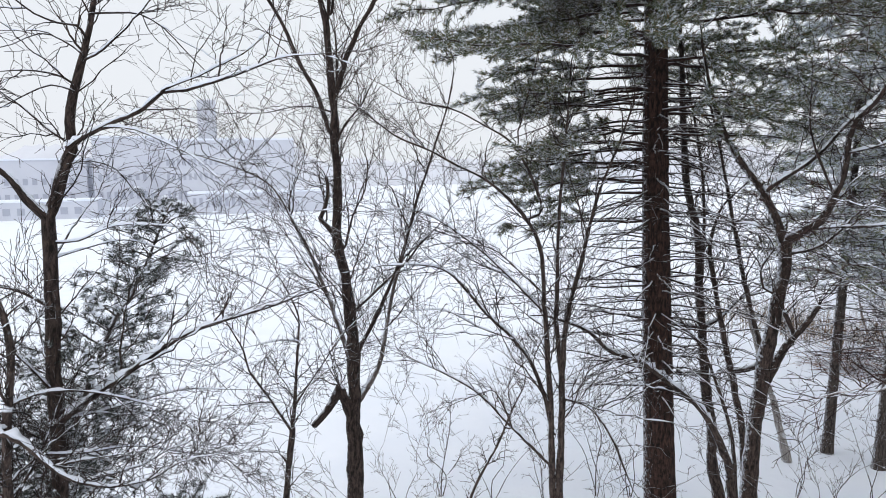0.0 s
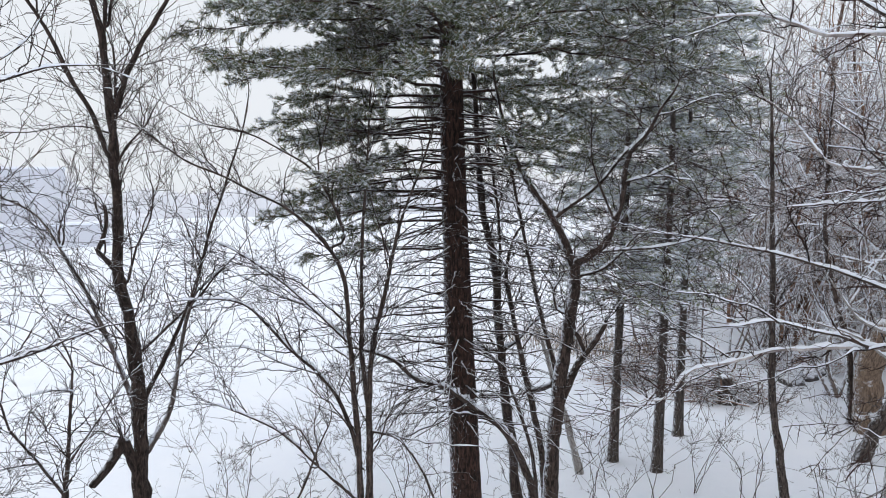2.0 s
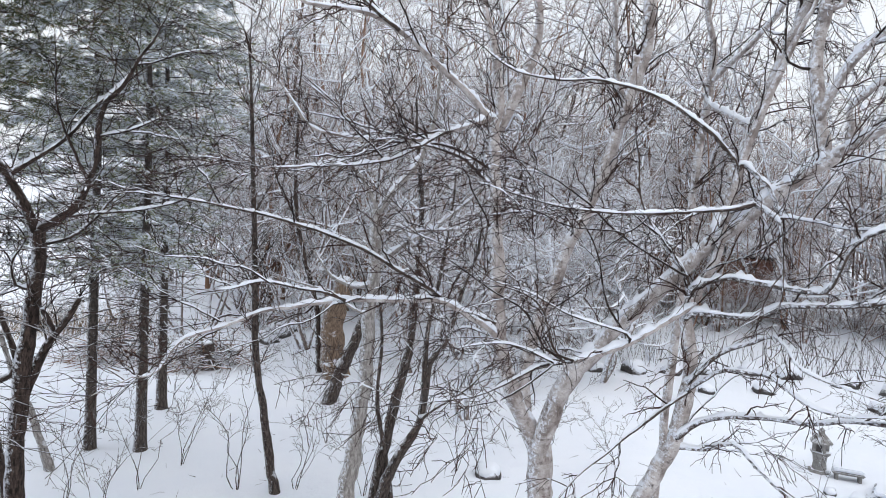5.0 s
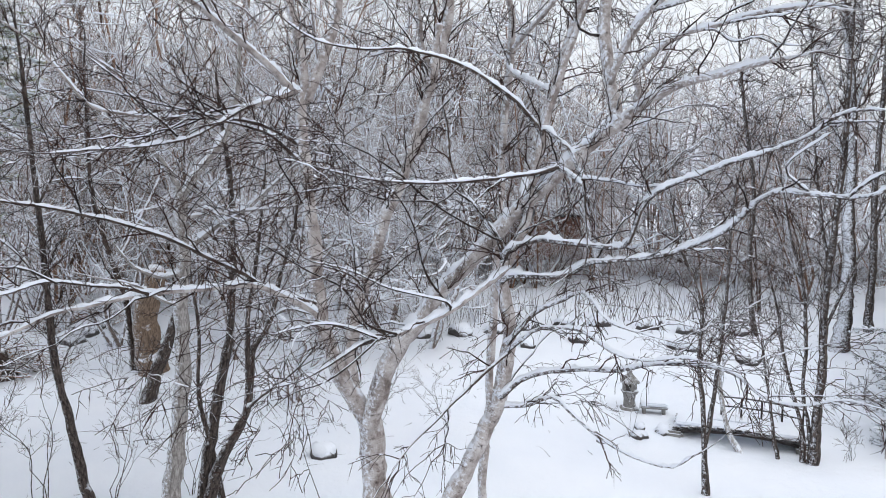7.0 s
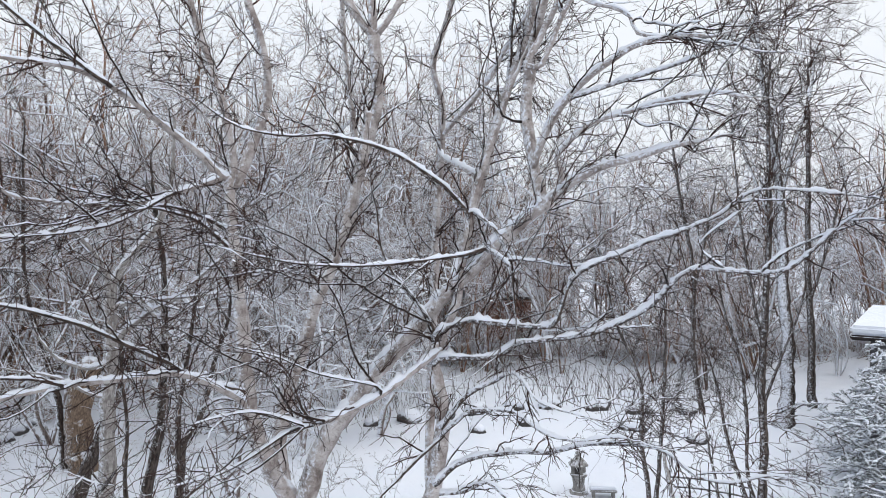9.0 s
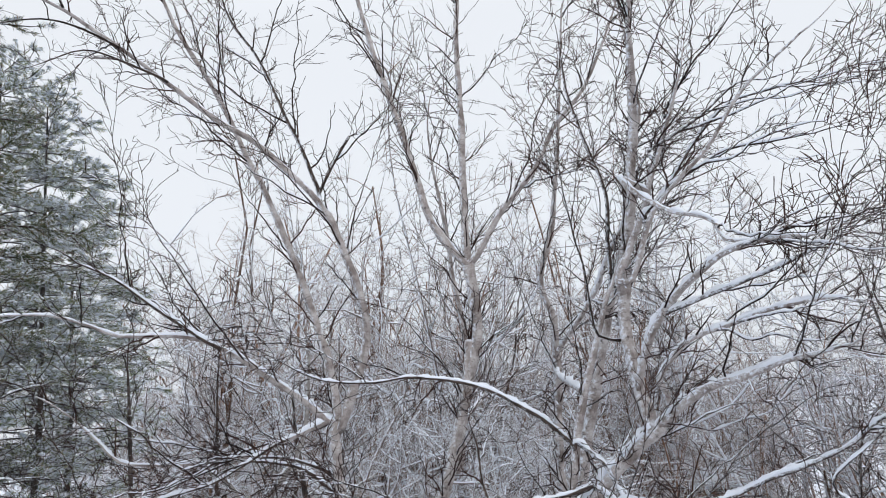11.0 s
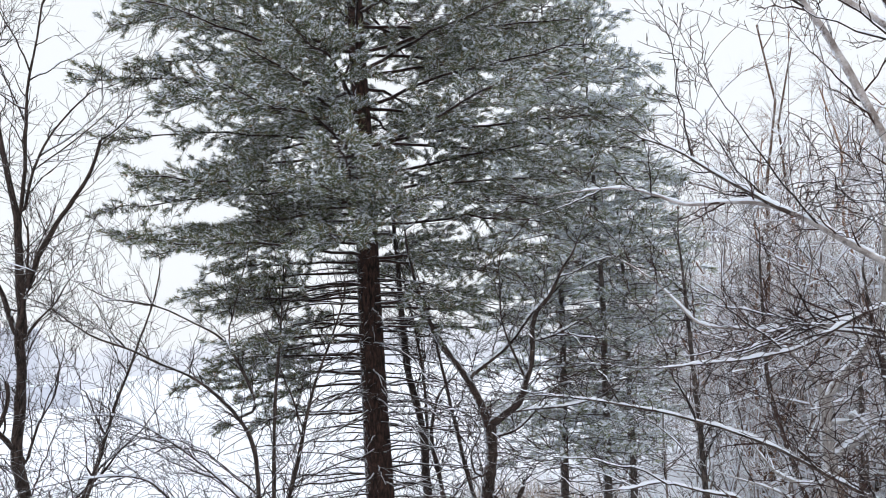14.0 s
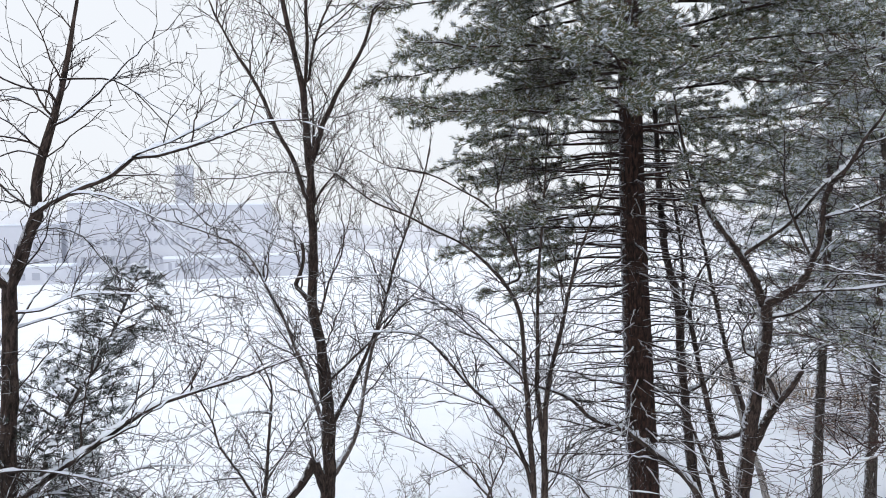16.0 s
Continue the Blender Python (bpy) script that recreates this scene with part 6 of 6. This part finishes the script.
for foot, high, stems, spread in (
    ((-6.1, 9.65), 2.2, 3, 0.5), ((-5.3, 9.9), 1.7, 3, 0.6), ((-3.9, 10.9), 2.5, 3, 0.45), ((-3.4, 11.1), 2.0, 3, 0.5), ((-1.06, 12.3), 1.9, 3, 0.5),
    ((0.0, 12.4), 2.1, 3, 0.55), ((1.45, 12.0), 2.4, 4, 0.5), ((3.3, 13.3), 1.0, 5, 0.4), ((11.85, 5.14), 0.75, 5, 0.35), ((14.3, 10.6), 1.3, 4, 0.4),
    ((-5.0, 11.5), 1.6, 4, 0.6), ((-4.4, 9.9), 1.4, 4, 0.6), ((-2.0, 11.3), 1.7, 4, 0.6), ((-0.6, 11.4), 1.5, 4, 0.6), ((0.7, 13.2), 1.9, 4, 0.55), ((2.3, 11.6), 1.6, 4, 0.6), ((-3.0, 9.0), 1.5, 3, 0.6), ((-6.0, 8.3), 1.8, 3, 0.5), ((-5.3, 7.5), 1.6, 4, 0.5), ((3.2, 10.9), 1.5, 4, 0.6), ((4.1, 12.4), 1.7, 4, 0.6), ((7.7, 10.4), 1.2, 4, 0.6),
    ((5.0, 11.3), 1.7, 4, 0.5), ((6.4, 10.8), 1.9, 4, 0.5), ((9.9, 8.0), 1.3, 3, 0.5), ((13.1, 8.2), 2.0, 4, 0.35), ((13.8, 7.3), 2.2, 4, 0.3), ((12.5, 6.6), 2.4, 3, 0.25),
):
    shrub("bare_shrub", "thin bare shrub sticking out of the snow", foot, high, stems, spread, reach=0.7, density=3.6, fine=3, finer=1)

# the snow-caught thicket under the brown maple
for foot, high in (((-6.5, 2.6), 3.3), ((-6.9, 4.6), 3.1), ((-7.4, 3.2), 3.6)):
    shrub("thicket_shrub", "tangled shrub clotted with snow", foot, high, 7, 0.36, bark_brown, 0.8, 5.5, True, 5, 1)


# ---- small solid things ----


def box(name, size, at, mat, parent, turn=0.0, tilt=0.0, soft=0.01, taper=1.0, label=""):
    """A block with eased edges; taper narrows its top."""
    bm = bmesh.new()
    bmesh.ops.create_cube(bm, size=1.0)
    for v in bm.verts:
        k = taper if v.co.z > 0 else 1.0
        v.co = Vector((v.co.x * size[0] * k, v.co.y * size[1] * k, v.co.z * size[2]))
    if soft:
        bmesh.ops.bevel(bm, geom=bm.edges[:], offset=min(soft, min(size) * 0.3), segments=2, affect="EDGES")
    me = bpy.data.meshes.new(name)
    bm.to_mesh(me)
    bm.free()
    me.materials.append(mat)
    ob = new(name, me)
    ob.parent = parent
    ob.matrix_local = Matrix.Translation(at) @ pose(0, 0, 0, 0, tilt, turn)
    return tagged(ob, label=label)


def lathe(name, profile, sides, mat, parent, at=(0, 0, 0), squash=1.0):
    """A turned piece from (radius, height) pairs."""
    a = np.arange(sides) * 2 * np.pi / sides + np.pi / sides
    v = np.concatenate([np.stack([r * np.cos(a), r * np.sin(a) * squash, np.full(sides, z)], -1) for r, z in profile])
    i = np.arange(len(profile) - 1)[:, None] * sides + np.arange(sides)
    j = np.arange(len(profile) - 1)[:, None] * sides + (np.arange(sides) + 1) % sides
    f = np.stack([i, j, j + sides, i + sides], -1).reshape(-1, 4)
    ob = part(name, mesh_of(name, v, f, mat, smooth=False), parent)
    ob.location = at
    return ob


def thing(name, label, category, at, turn=0.0):
    root = new(name)
    root.matrix_world = pose(*at, 0, 0, turn)
    root.empty_display_size = 0.2
    return tagged(root, label=label, category=category)


stone = plain("weathered_stone", (0.24, 0.235, 0.23), 0.4, 9.0, relief=0.02, snow=0.6)
dark_wood = plain("dark_wet_wood", (0.035, 0.030, 0.030), 0.4, 12.0, relief=0.01, snow=0.75)
rock_mat = plain("dark_rock", (0.075, 0.07, 0.07), 0.4, 7.0, relief=0.04, snow=0.35)
siding = plain("red_brown_siding", (0.25, 0.13, 0.10), 0.25, 5.0)
slate_wall = plain("slate_grey_siding", (0.085, 0.085, 0.095), 0.25, 5.0)
glass_dark = plain("dark_pane", (0.03, 0.034, 0.04), 0.2, 3.0, rough=0.1, relief=0)
trim_mat = plain("white_trim", (0.62, 0.62, 0.63), 0.1, 4.0)

# garden footbridge
bridge = thing("footbridge", "low dark wooden footbridge with a rail on one side, snow-covered", "bridge", (11.33, 6.80, 0.0), -61)
span, deck_z = 2.15, 0.20
for side in (-0.3, 0.3):
    n = 9
    xs = np.linspace(-span / 2, span / 2, n)
    for k in range(n - 1):
        x0, x1 = xs[k], xs[k + 1]
        z0, z1 = (deck_z + 0.10 * (1 - (2 * v / span) ** 2) for v in (x0, x1))
        box("beam", (math.hypot(x1 - x0, z1 - z0) + 0.02, 0.06, 0.065), ((x0 + x1) / 2, side, (z0 + z1) / 2 - 0.07), dark_wood, bridge, tilt=-math.degrees(math.atan2(z1 - z0, x1 - x0)))
for k, x in enumerate(np.linspace(-span / 2 + 0.06, span / 2 - 0.06, 15)):
    box("plank", (0.125, 0.72, 0.03), (x, 0, deck_z + 0.10 * (1 - (2 * x / span) ** 2)), dark_wood, bridge, tilt=rng.uniform(-1.5, 1.5))
deck_snow = np.array([(x, 0, deck_z + 0.10 * (1 - (2 * x / span) ** 2) + 0.02) for x in np.linspace(-span / 2, span / 2, 24)])
lay_snow(deck_snow, np.full(24, 0.02), bridge)
box("snow", (span * 0.96, 0.62, 0.06), (0, 0, deck_z + 0.085), snow_mat, bridge, soft=0.03, label="snow on the deck")
posts = [(x, deck_z + 0.10 * (1 - (2 * x / span) ** 2)) for x in (-0.3, 0.03, 0.36, 0.69, 1.02)]
for x, z in posts:
    box("post", (0.032, 0.032, 0.50 if x < -0.2 else 0.38), (x, 0.3, z + (0.24 if x < -0.2 else 0.18)), dark_wood, bridge)
for up in (0.36, 0.19):
    for (xa, za), (xb, zb) in zip(posts, posts[1:]):
        box("rail", (math.hypot(xb - xa, zb - za), 0.025, 0.026), ((xa + xb) / 2, 0.3, (za + zb) / 2 + up), dark_wood, bridge, tilt=-math.degrees(math.atan2(zb - za, xb - xa)))
for x in (-0.95, 0.95):
    box("footing", (0.3, 0.8, 0.3), (x * 1.1, 0, 0.0), stone, bridge, soft=0.04)

# stone lantern with its bench
lantern = thing("stone_lantern", "grey stone garden lantern with a peaked cap, snow at its foot", "lantern", (11.0, 8.87, 0.0), 20)
lathe("base", [(0.0, -0.1), (0.24, -0.1), (0.24, 0.08), (0.19, 0.14), (0.0, 0.14)], 6, stone, lantern)
lathe("shaft", [(0.0, 0.13), (0.15, 0.13), (0.13, 0.28), (0.15, 0.44), (0.0, 0.44)], 8, stone, lantern)
lathe("platform", [(0.0, 0.43), (0.15, 0.43), (0.21, 0.49), (0.21, 0.53), (0.0, 0.53)], 6, stone, lantern)
for a in range(4):
    t = radians(45 + 90 * a)
    box("pillar", (0.07, 0.07, 0.2), (0.14 * math.cos(t), 0.14 * math.sin(t), 0.63), stone, lantern, turn=45 + 90 * a)
box("firebox", (0.2, 0.2, 0.19), (0, 0, 0.625), rock_mat, lantern)
lathe("cap", [(0.0, 0.72), (0.23, 0.72), (0.24, 0.75), (0.15, 0.84), (0.07, 0.92), (0.05, 0.97), (0.06, 1.0), (0.0, 1.06)], 6, stone, lantern)
lantern.scale = (0.82, 0.82, 0.82)
bench = thing("stone_bench", "low stone slab bench holding snow", "bench", (11.15, 8.42, 0.0), -50)
box("slab", (0.5, 0.26, 0.05), (0, 0, 0.2), stone, bench, soft=0.02)
for x in (-0.18, 0.18):
    box("leg", (0.06, 0.2, 0.24), (x, 0, 0.07), stone, bench)
box("snow", (0.47, 0.24, 0.07), (0, 0, 0.255), snow_mat, bench, soft=0.04, label="cushion of snow")


def rock(foot, size):
    x, y = foot
    root = thing("rock", "dark boulder capped with snow beside the garden pond", "rock", (x, y, float(ground_height(x, y))), rng.uniform(0, 360))
    root["group"] = "stones round the pond"
    for name, mat, grow, up in (("stone", rock_mat, 1.0, 0.0), ("snow", snow_mat, 0.92, size * 0.40)):
        bm = bmesh.new()
        bmesh.ops.create_icosphere(bm, subdivisions=2, radius=size)
        off = Vector((foot[0] * 3.1, foot[1] * 2.7, 0))
        for v in bm.verts:
            k = 1 + 0.55 * noise.noise(v.co * (1.3 / size) + off)
            v.co = Vector((v.co.x * 1.15 * k * grow, v.co.y * k * grow, v.co.z * (0.85 if name == "stone" else 0.55) * k + up))
        me = bpy.data.meshes.new(name)
        bm.to_mesh(me)
        bm.free()
        for p in me.polygons:
            p.use_smooth = True
        me.materials.append(mat)
        part(name, me, root)


for foot, size in (
    ((5.45, 10.9), 0.22), ((9.4, 8.2), 0.12), ((10.0, 7.9), 0.13), ((10.5, 7.75), 0.14), ((10.3, 8.1), 0.1), ((14.9, 10.3), 0.3), ((15.3, 8.8), 0.26), ((15.1, 13.0), 0.33), ((14.4, 13.6), 0.28), ((13.6, 14.2), 0.3),
    ((12.0, 15.1), 0.33), ((12.8, 14.6), 0.26), ((15.9, 12.0), 0.3), ((16.3, 11.0), 0.34), ((4.4, 22.2), 0.4), ((3.9, 21.7), 0.34), ((4.9, 22.8), 0.36), ((11.2, 15.6), 0.25), ((17.3, 10.2), 0.3), ((12.3, 12.9), 0.2), ((13.4, 12.2), 0.22),
):
    rock(foot, size)

# heaps of cut branches, and a stump, on the edge of the wood
for foot, wide, high, n in (((-0.3, 20.9), 1.1, 0.6, 260), ((1.9, 19.6), 1.0, 0.9, 420), ((4.6, 23.5), 1.2, 0.5, 200)):
    pile = thing("brush_pile", "brown heap of cut branches dusted with snow", "brush pile", (*foot, float(ground_height(*foot))))
    p = rng.normal(size=(n, 3)) * [wide * 0.5, wide * 0.4, 0] + [0, 0, 0.02]
    p[:, 2] = high * np.exp(-(p[:, 0] ** 2 + p[:, 1] ** 2) / (wide * 0.7) ** 2) * rng.uniform(0.1, 1, n)
    d = unit(rng.normal(size=(n, 3)) * [1, 1, 0.35])
    path, r = sprouts(p, d, rng.uniform(0.008, 0.03, n), rng.uniform(0.4, 1.3, n), 0.1, 5, 0.12)
    v, f, _ = tubes(path, r, 4)
    part("brush_mass", mesh_of("brush_mass", v, f, thicket_twigs), pile, kind="stuff")
stump = Tree("stump", "broken brown stump at the foot of a conifer", (1.95, 19.2), bark_thicket, "stump")
stump.trunk([(1.95, 19.2, -0.1), (1.97, 19.2, 0.3), (1.93, 19.2, 0.6)], 0.22, 0.16)

# dry reeds along the bank, and the brushy edge behind the garden
def stalks(name, label, spots, high, mat, thick=0.006, lean=0.16):
    n = len(spots)
    p = np.concatenate([spots, ground_height(spots[:, 0], spots[:, 1])[:, None] - 0.05], 1)
    d = unit(rng.normal(size=(n, 3)) * lean + [0, 0, 1.0])
    path, r = sprouts(p, d, np.full(n, thick), high * rng.uniform(0.45, 1.1, n), 0.12, 4, 0.08)
    v, f, _ = tubes(path, r, 3)
    tagged(new(name, mesh_of(name, v, f, mat)), label, "plants", kind="stuff")


def strip(n, a, b, wide):
    s = rng.random(n)[:, None]
    return np.asarray(a) * (1 - s) + np.asarray(b) * s + rng.normal(size=(n, 2)) * wide


straw = material("dry_stalks", twig_build((0.16, 0.11, 0.07), (0.34, 0.25, 0.17), 0.7), 0.9)
stalks("dry_reeds", "dry tan reeds standing along the shore", np.concatenate([strip(500, (-3.0, 25.0), (0.5, 24.0), 0.5), strip(260, (-5.0, 27.0), (-2.0, 26.0), 0.7)]), 1.0, straw)
stalks("dead_stems", "dead flower stems above the garden snow", np.concatenate([strip(200, (14.5, 14.5), (19.5, 10.5), 0.8), strip(150, (10.0, 17.5), (14.0, 15.5), 0.9)]), 1.3, twig_dark, 0.007)
# bits of twig fallen on the snow under the trees
n = 150
spots = np.concatenate([strip(n // 2, (-7.0, 9.5), (4.0, 13.0), 1.3), strip(n // 2, (3.0, 12.5), (11.0, 9.5), 1.5)])
p = np.concatenate([spots, ground_height(spots[:, 0], spots[:, 1])[:, None] + 0.012], 1)
path, r = sprouts(p, unit(rng.normal(size=p.shape) * [1, 1, 0.12]), rng.uniform(0.003, 0.006, n), rng.uniform(0.08, 0.34, n), 0.0, 4, 0.12)
path[:, :, 2] = ground_height(path[:, :, 0], path[:, :, 1]) + 0.008 + np.abs(path[:, :, 2] - p[:, None, 2])
v, f = slender(path, r)
tagged(new("fallen_twigs", mesh_of("fallen_twigs", v, f, twig_dark)), "broken bits of twig lying on the snow", "twigs", kind="stuff")

vs, fs, base = [], [], 0
spots = np.concatenate([strip(260, (14.5, 25.0), (30.5, 10.0), 1.1), strip(90, (30.0, 11.0), (33.0, 2.0), 0.9)])
p = np.repeat(np.concatenate([spots, ground_height(spots[:, 0], spots[:, 1])[:, None] - 0.05], 1), 5, 0)
d = unit(rng.normal(size=p.shape) * 0.5 + [0, 0, 0.9])
path, r = sprouts(p, d, np.full(len(p), 0.016), rng.uniform(0.8, 2.2, len(p)), 0.2, 5, 0.15)
more, r2 = shoots(path, r, None, 7, 0.8, 0.8, 0.3, 0.1, 2, 0.011)
for a, b in ((path, r), (more, r2)):
    v, f = (slender if a.shape[1] > 2 else spikes)(a, np.maximum(b, 0.005))
    vs.append(v), fs.append(f + base)
    base += len(v)
tagged(new("brush_edge", mesh_of("brush_edge", np.concatenate(vs), np.concatenate(fs), twig_snowy)), "dark brushy undergrowth along the wood's edge", "undergrowth", kind="stuff")


# ---- houses among the trees ----


def cottage(label, at, turn, wide, deep, wall_h, roof_h, wall_mat, panes):
    root = thing("cottage", label, "house", at, turn)
    t = 0.16
    for y in (-deep / 2, deep / 2):
        box("wall", (wide, t, wall_h + 0.2), (0, y, wall_h / 2 - 0.1), wall_mat, root)
        n = int(wall_h / 0.2)
        for k in range(n):
            box("clapboard", (wide + 0.02, 0.03, 0.185), (0, y + (0.09 if y > 0 else -0.09), 0.1 + k * 0.2), wall_mat, root, soft=0)
    for x in (-wide / 2 + t / 2, wide / 2 - t / 2):
        box("wall", (t, deep - t, wall_h + 0.2), (x, 0, wall_h / 2 - 0.1), wall_mat, root)
        v = [(x - t / 2, -deep / 2, wall_h), (x - t / 2, deep / 2, wall_h), (x - t / 2, 0, wall_h + roof_h), (x + t / 2, -deep / 2, wall_h), (x + t / 2, deep / 2, wall_h), (x + t / 2, 0, wall_h + roof_h)]
        part("gable", mesh_of("gable", v, [(0, 1, 2, 2), (3, 5, 4, 4), (0, 2, 5, 3), (1, 4, 5, 2)], wall_mat, smooth=False), root)
    slope = math.degrees(math.atan2(roof_h, deep / 2))
    run = math.hypot(roof_h, deep / 2) + 0.35
    for s in (-1, 1):
        for name, mat, thick, up in (("roof", dark_wood, 0.12, 0.05), ("snow", snow_mat, 0.2, 0.21)):
            ob = box(name, (wide + 0.7, run, thick), (0, 0, 0), mat, root, soft=0.05 if name == "roof" else 0.12)
            ob.matrix_local = Matrix.Translation((0, s * (run / 2 - 0.02) * math.cos(radians(slope)), wall_h + roof_h - run / 2 * math.sin(radians(slope)) + up)) @ pose(0, 0, 0, -s * slope, 0, 0)
    for k in range(panes):
        x = (k + 0.5) / panes * wide - wide / 2
        frame_ob = box("window", (0.95, 0.06, 1.05), (x, -deep / 2 - 0.12, wall_h * 0.58), trim_mat, root)
        box("pane", (0.78, 0.03, 0.88), (0, -0.03, 0), glass_dark, frame_ob, soft=0)
    return root


cottage("low red-brown clapboard cottage with a snowy roof behind the trees", (*polar(-44.2, 34), 0.0), -44, 4.6, 4.0, 2.0, 0.8, siding, 0)
cottage("dark grey cottage with a thick snowy roof beside evergreens", (*polar(-82.5, 19.5), 0.0), -84, 7.0, 3.2, 2.55, 0.22, slate_wall, 2)

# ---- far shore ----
# the snowfall haze over the far shore is put into these base colours
haze_wall = plain("hazed_concrete", (0.59, 0.61, 0.675), 0.06, 0.2, relief=0)
haze_dark = plain("hazed_pane", (0.40, 0.42, 0.49), 0.05, 0.2, rough=0.6, relief=0)
haze_tower = plain("hazed_cladding", (0.57, 0.59, 0.65), 0.04, 0.2, relief=0)
haze_wood = plain("hazed_far_wood", (0.66, 0.68, 0.74), 0.10, 0.05, relief=0)
FACE = 47.0  # the way to the far buildings, in degrees to the left of +y


def far_block(name, label, left, right, base, top, deep, far, mat, rows=(), first=0.0, last=1.0, step=0.95, roof=True):
    """left and right run along the facade, in metres from the line of sight."""
    ahead = np.array([-math.sin(radians(FACE)), math.cos(radians(FACE))])
    across = np.array([math.cos(radians(FACE)), math.sin(radians(FACE))])
    mid = ahead * (far + deep / 2) + across * (left + right) / 2
    root = thing(name, label, "building", (mid[0], mid[1], base), FACE)
    wide = right - left
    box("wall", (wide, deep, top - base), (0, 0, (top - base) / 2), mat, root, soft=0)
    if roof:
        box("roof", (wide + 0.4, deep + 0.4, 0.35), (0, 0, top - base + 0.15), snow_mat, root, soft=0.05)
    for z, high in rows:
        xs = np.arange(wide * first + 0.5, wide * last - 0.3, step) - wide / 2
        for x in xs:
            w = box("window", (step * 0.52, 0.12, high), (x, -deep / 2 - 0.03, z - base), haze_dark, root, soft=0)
    return root


far_block("office_building", "long four-storey building, snowfall haze painted into its pale colour", -9.5, 14.5, -3.2, 10.6, 12, 146, haze_wall, ((6.6, 1.2), (3.9, 1.2), (0.6, 1.5)), 0.02, 0.42)
far_block("office_building", "haze-pale flat-roofed block across the frozen lake", -22, -9.8, -3.2, 11.4, 12, 152, haze_wall, ((4.0, 1.2), (0.6, 1.4)), 0.05, 0.95, 1.3)
far_block("low_building", "low haze-pale shore building with a snow-edged roof", -5.0, 20.0, -3.2, 0.9, 8, 138, haze_wall, ((-0.6, 1.6),), 0.02, 0.4, 1.1)
far_block("tower_building", "haze-pale tower block faint above the far roofs", -3.4, 0.6, -3.2, 20.5, 5, 175, haze_tower, roof=False)
far_block("office_building", "haze-pale long block at the edge of the far wood", -46, -24, -3.2, 7.5, 10, 158, haze_wall, ((3.4, 1.2), (0.4, 1.3)), 0.05, 0.95, 1.6)
far_block("low_building", "haze-pale sheds along the far shore", -40, -20, -3.2, 0.2, 6, 140, haze_wall, ((-1.4, 1.2),), 0.05, 0.95, 2.2)
far_block("low_building", "haze-pale boathouse on the far shore", -17.0, -12.5, -3.2, -1.2, 4, 132, haze_wall)

# wooded hills round the lake, faint because snowfall haze is painted into their colour
def hill(name, label, a, b, far, low, high, wave):
    n = 160
    turn = np.radians(np.linspace(a, b, n))
    ridge = low + (high - low) * (0.55 + 0.25 * np.sin(np.linspace(0, wave, n)) + 0.12 * np.sin(np.linspace(0, wave * 2.7, n) + 1)) + rng.normal(size=n) * 0.5
    ridge *= np.clip(np.minimum(np.arange(n), n - 1 - np.arange(n)) / 12, 0.05, 1)
    rows = []
    for back, up in ((0, 0.0), (4, 0.75), (14, 1.0), (60, 0.55)):
        rows.append(np.stack([-(far + back) * np.sin(turn), (far + back) * np.cos(turn), -3.4 + (ridge + 3.4) * up], -1))
    v = np.concatenate(rows)
    i = np.arange(3)[:, None] * n + np.arange(n - 1)
    f = np.stack([i, i + 1, i + 1 + n, i + n], -1).reshape(-1, 4)
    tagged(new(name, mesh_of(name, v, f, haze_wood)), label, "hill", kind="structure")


hill("backdrop_hill", "haze-pale wooded hill beyond the lake", 4, 40, 300, 4, 13, 7)
hill("backdrop_hill", "haze-pale wooded ridge behind the far buildings", 36, 110, 210, 5, 14, 9)
hill("backdrop_hill", "haze-pale wooded hill beyond the garden", -130, 2, 190, 3, 9, 16)

# flakes in the air
n = 1500
at = np.stack([rng.uniform(-9, 16, n), rng.uniform(2.5, 16, n), rng.uniform(0.5, 11, n)], -1)
at = at[np.hypot(at[:, 0], at[:, 1]) > 3.5]
v, f = snow_lumps(at, 0.005, True)
tagged(new("falling_snow", mesh_of("falling_snow", v, f, snow_mat)), "sparse snowflakes drifting down", "snow", kind="stuff")
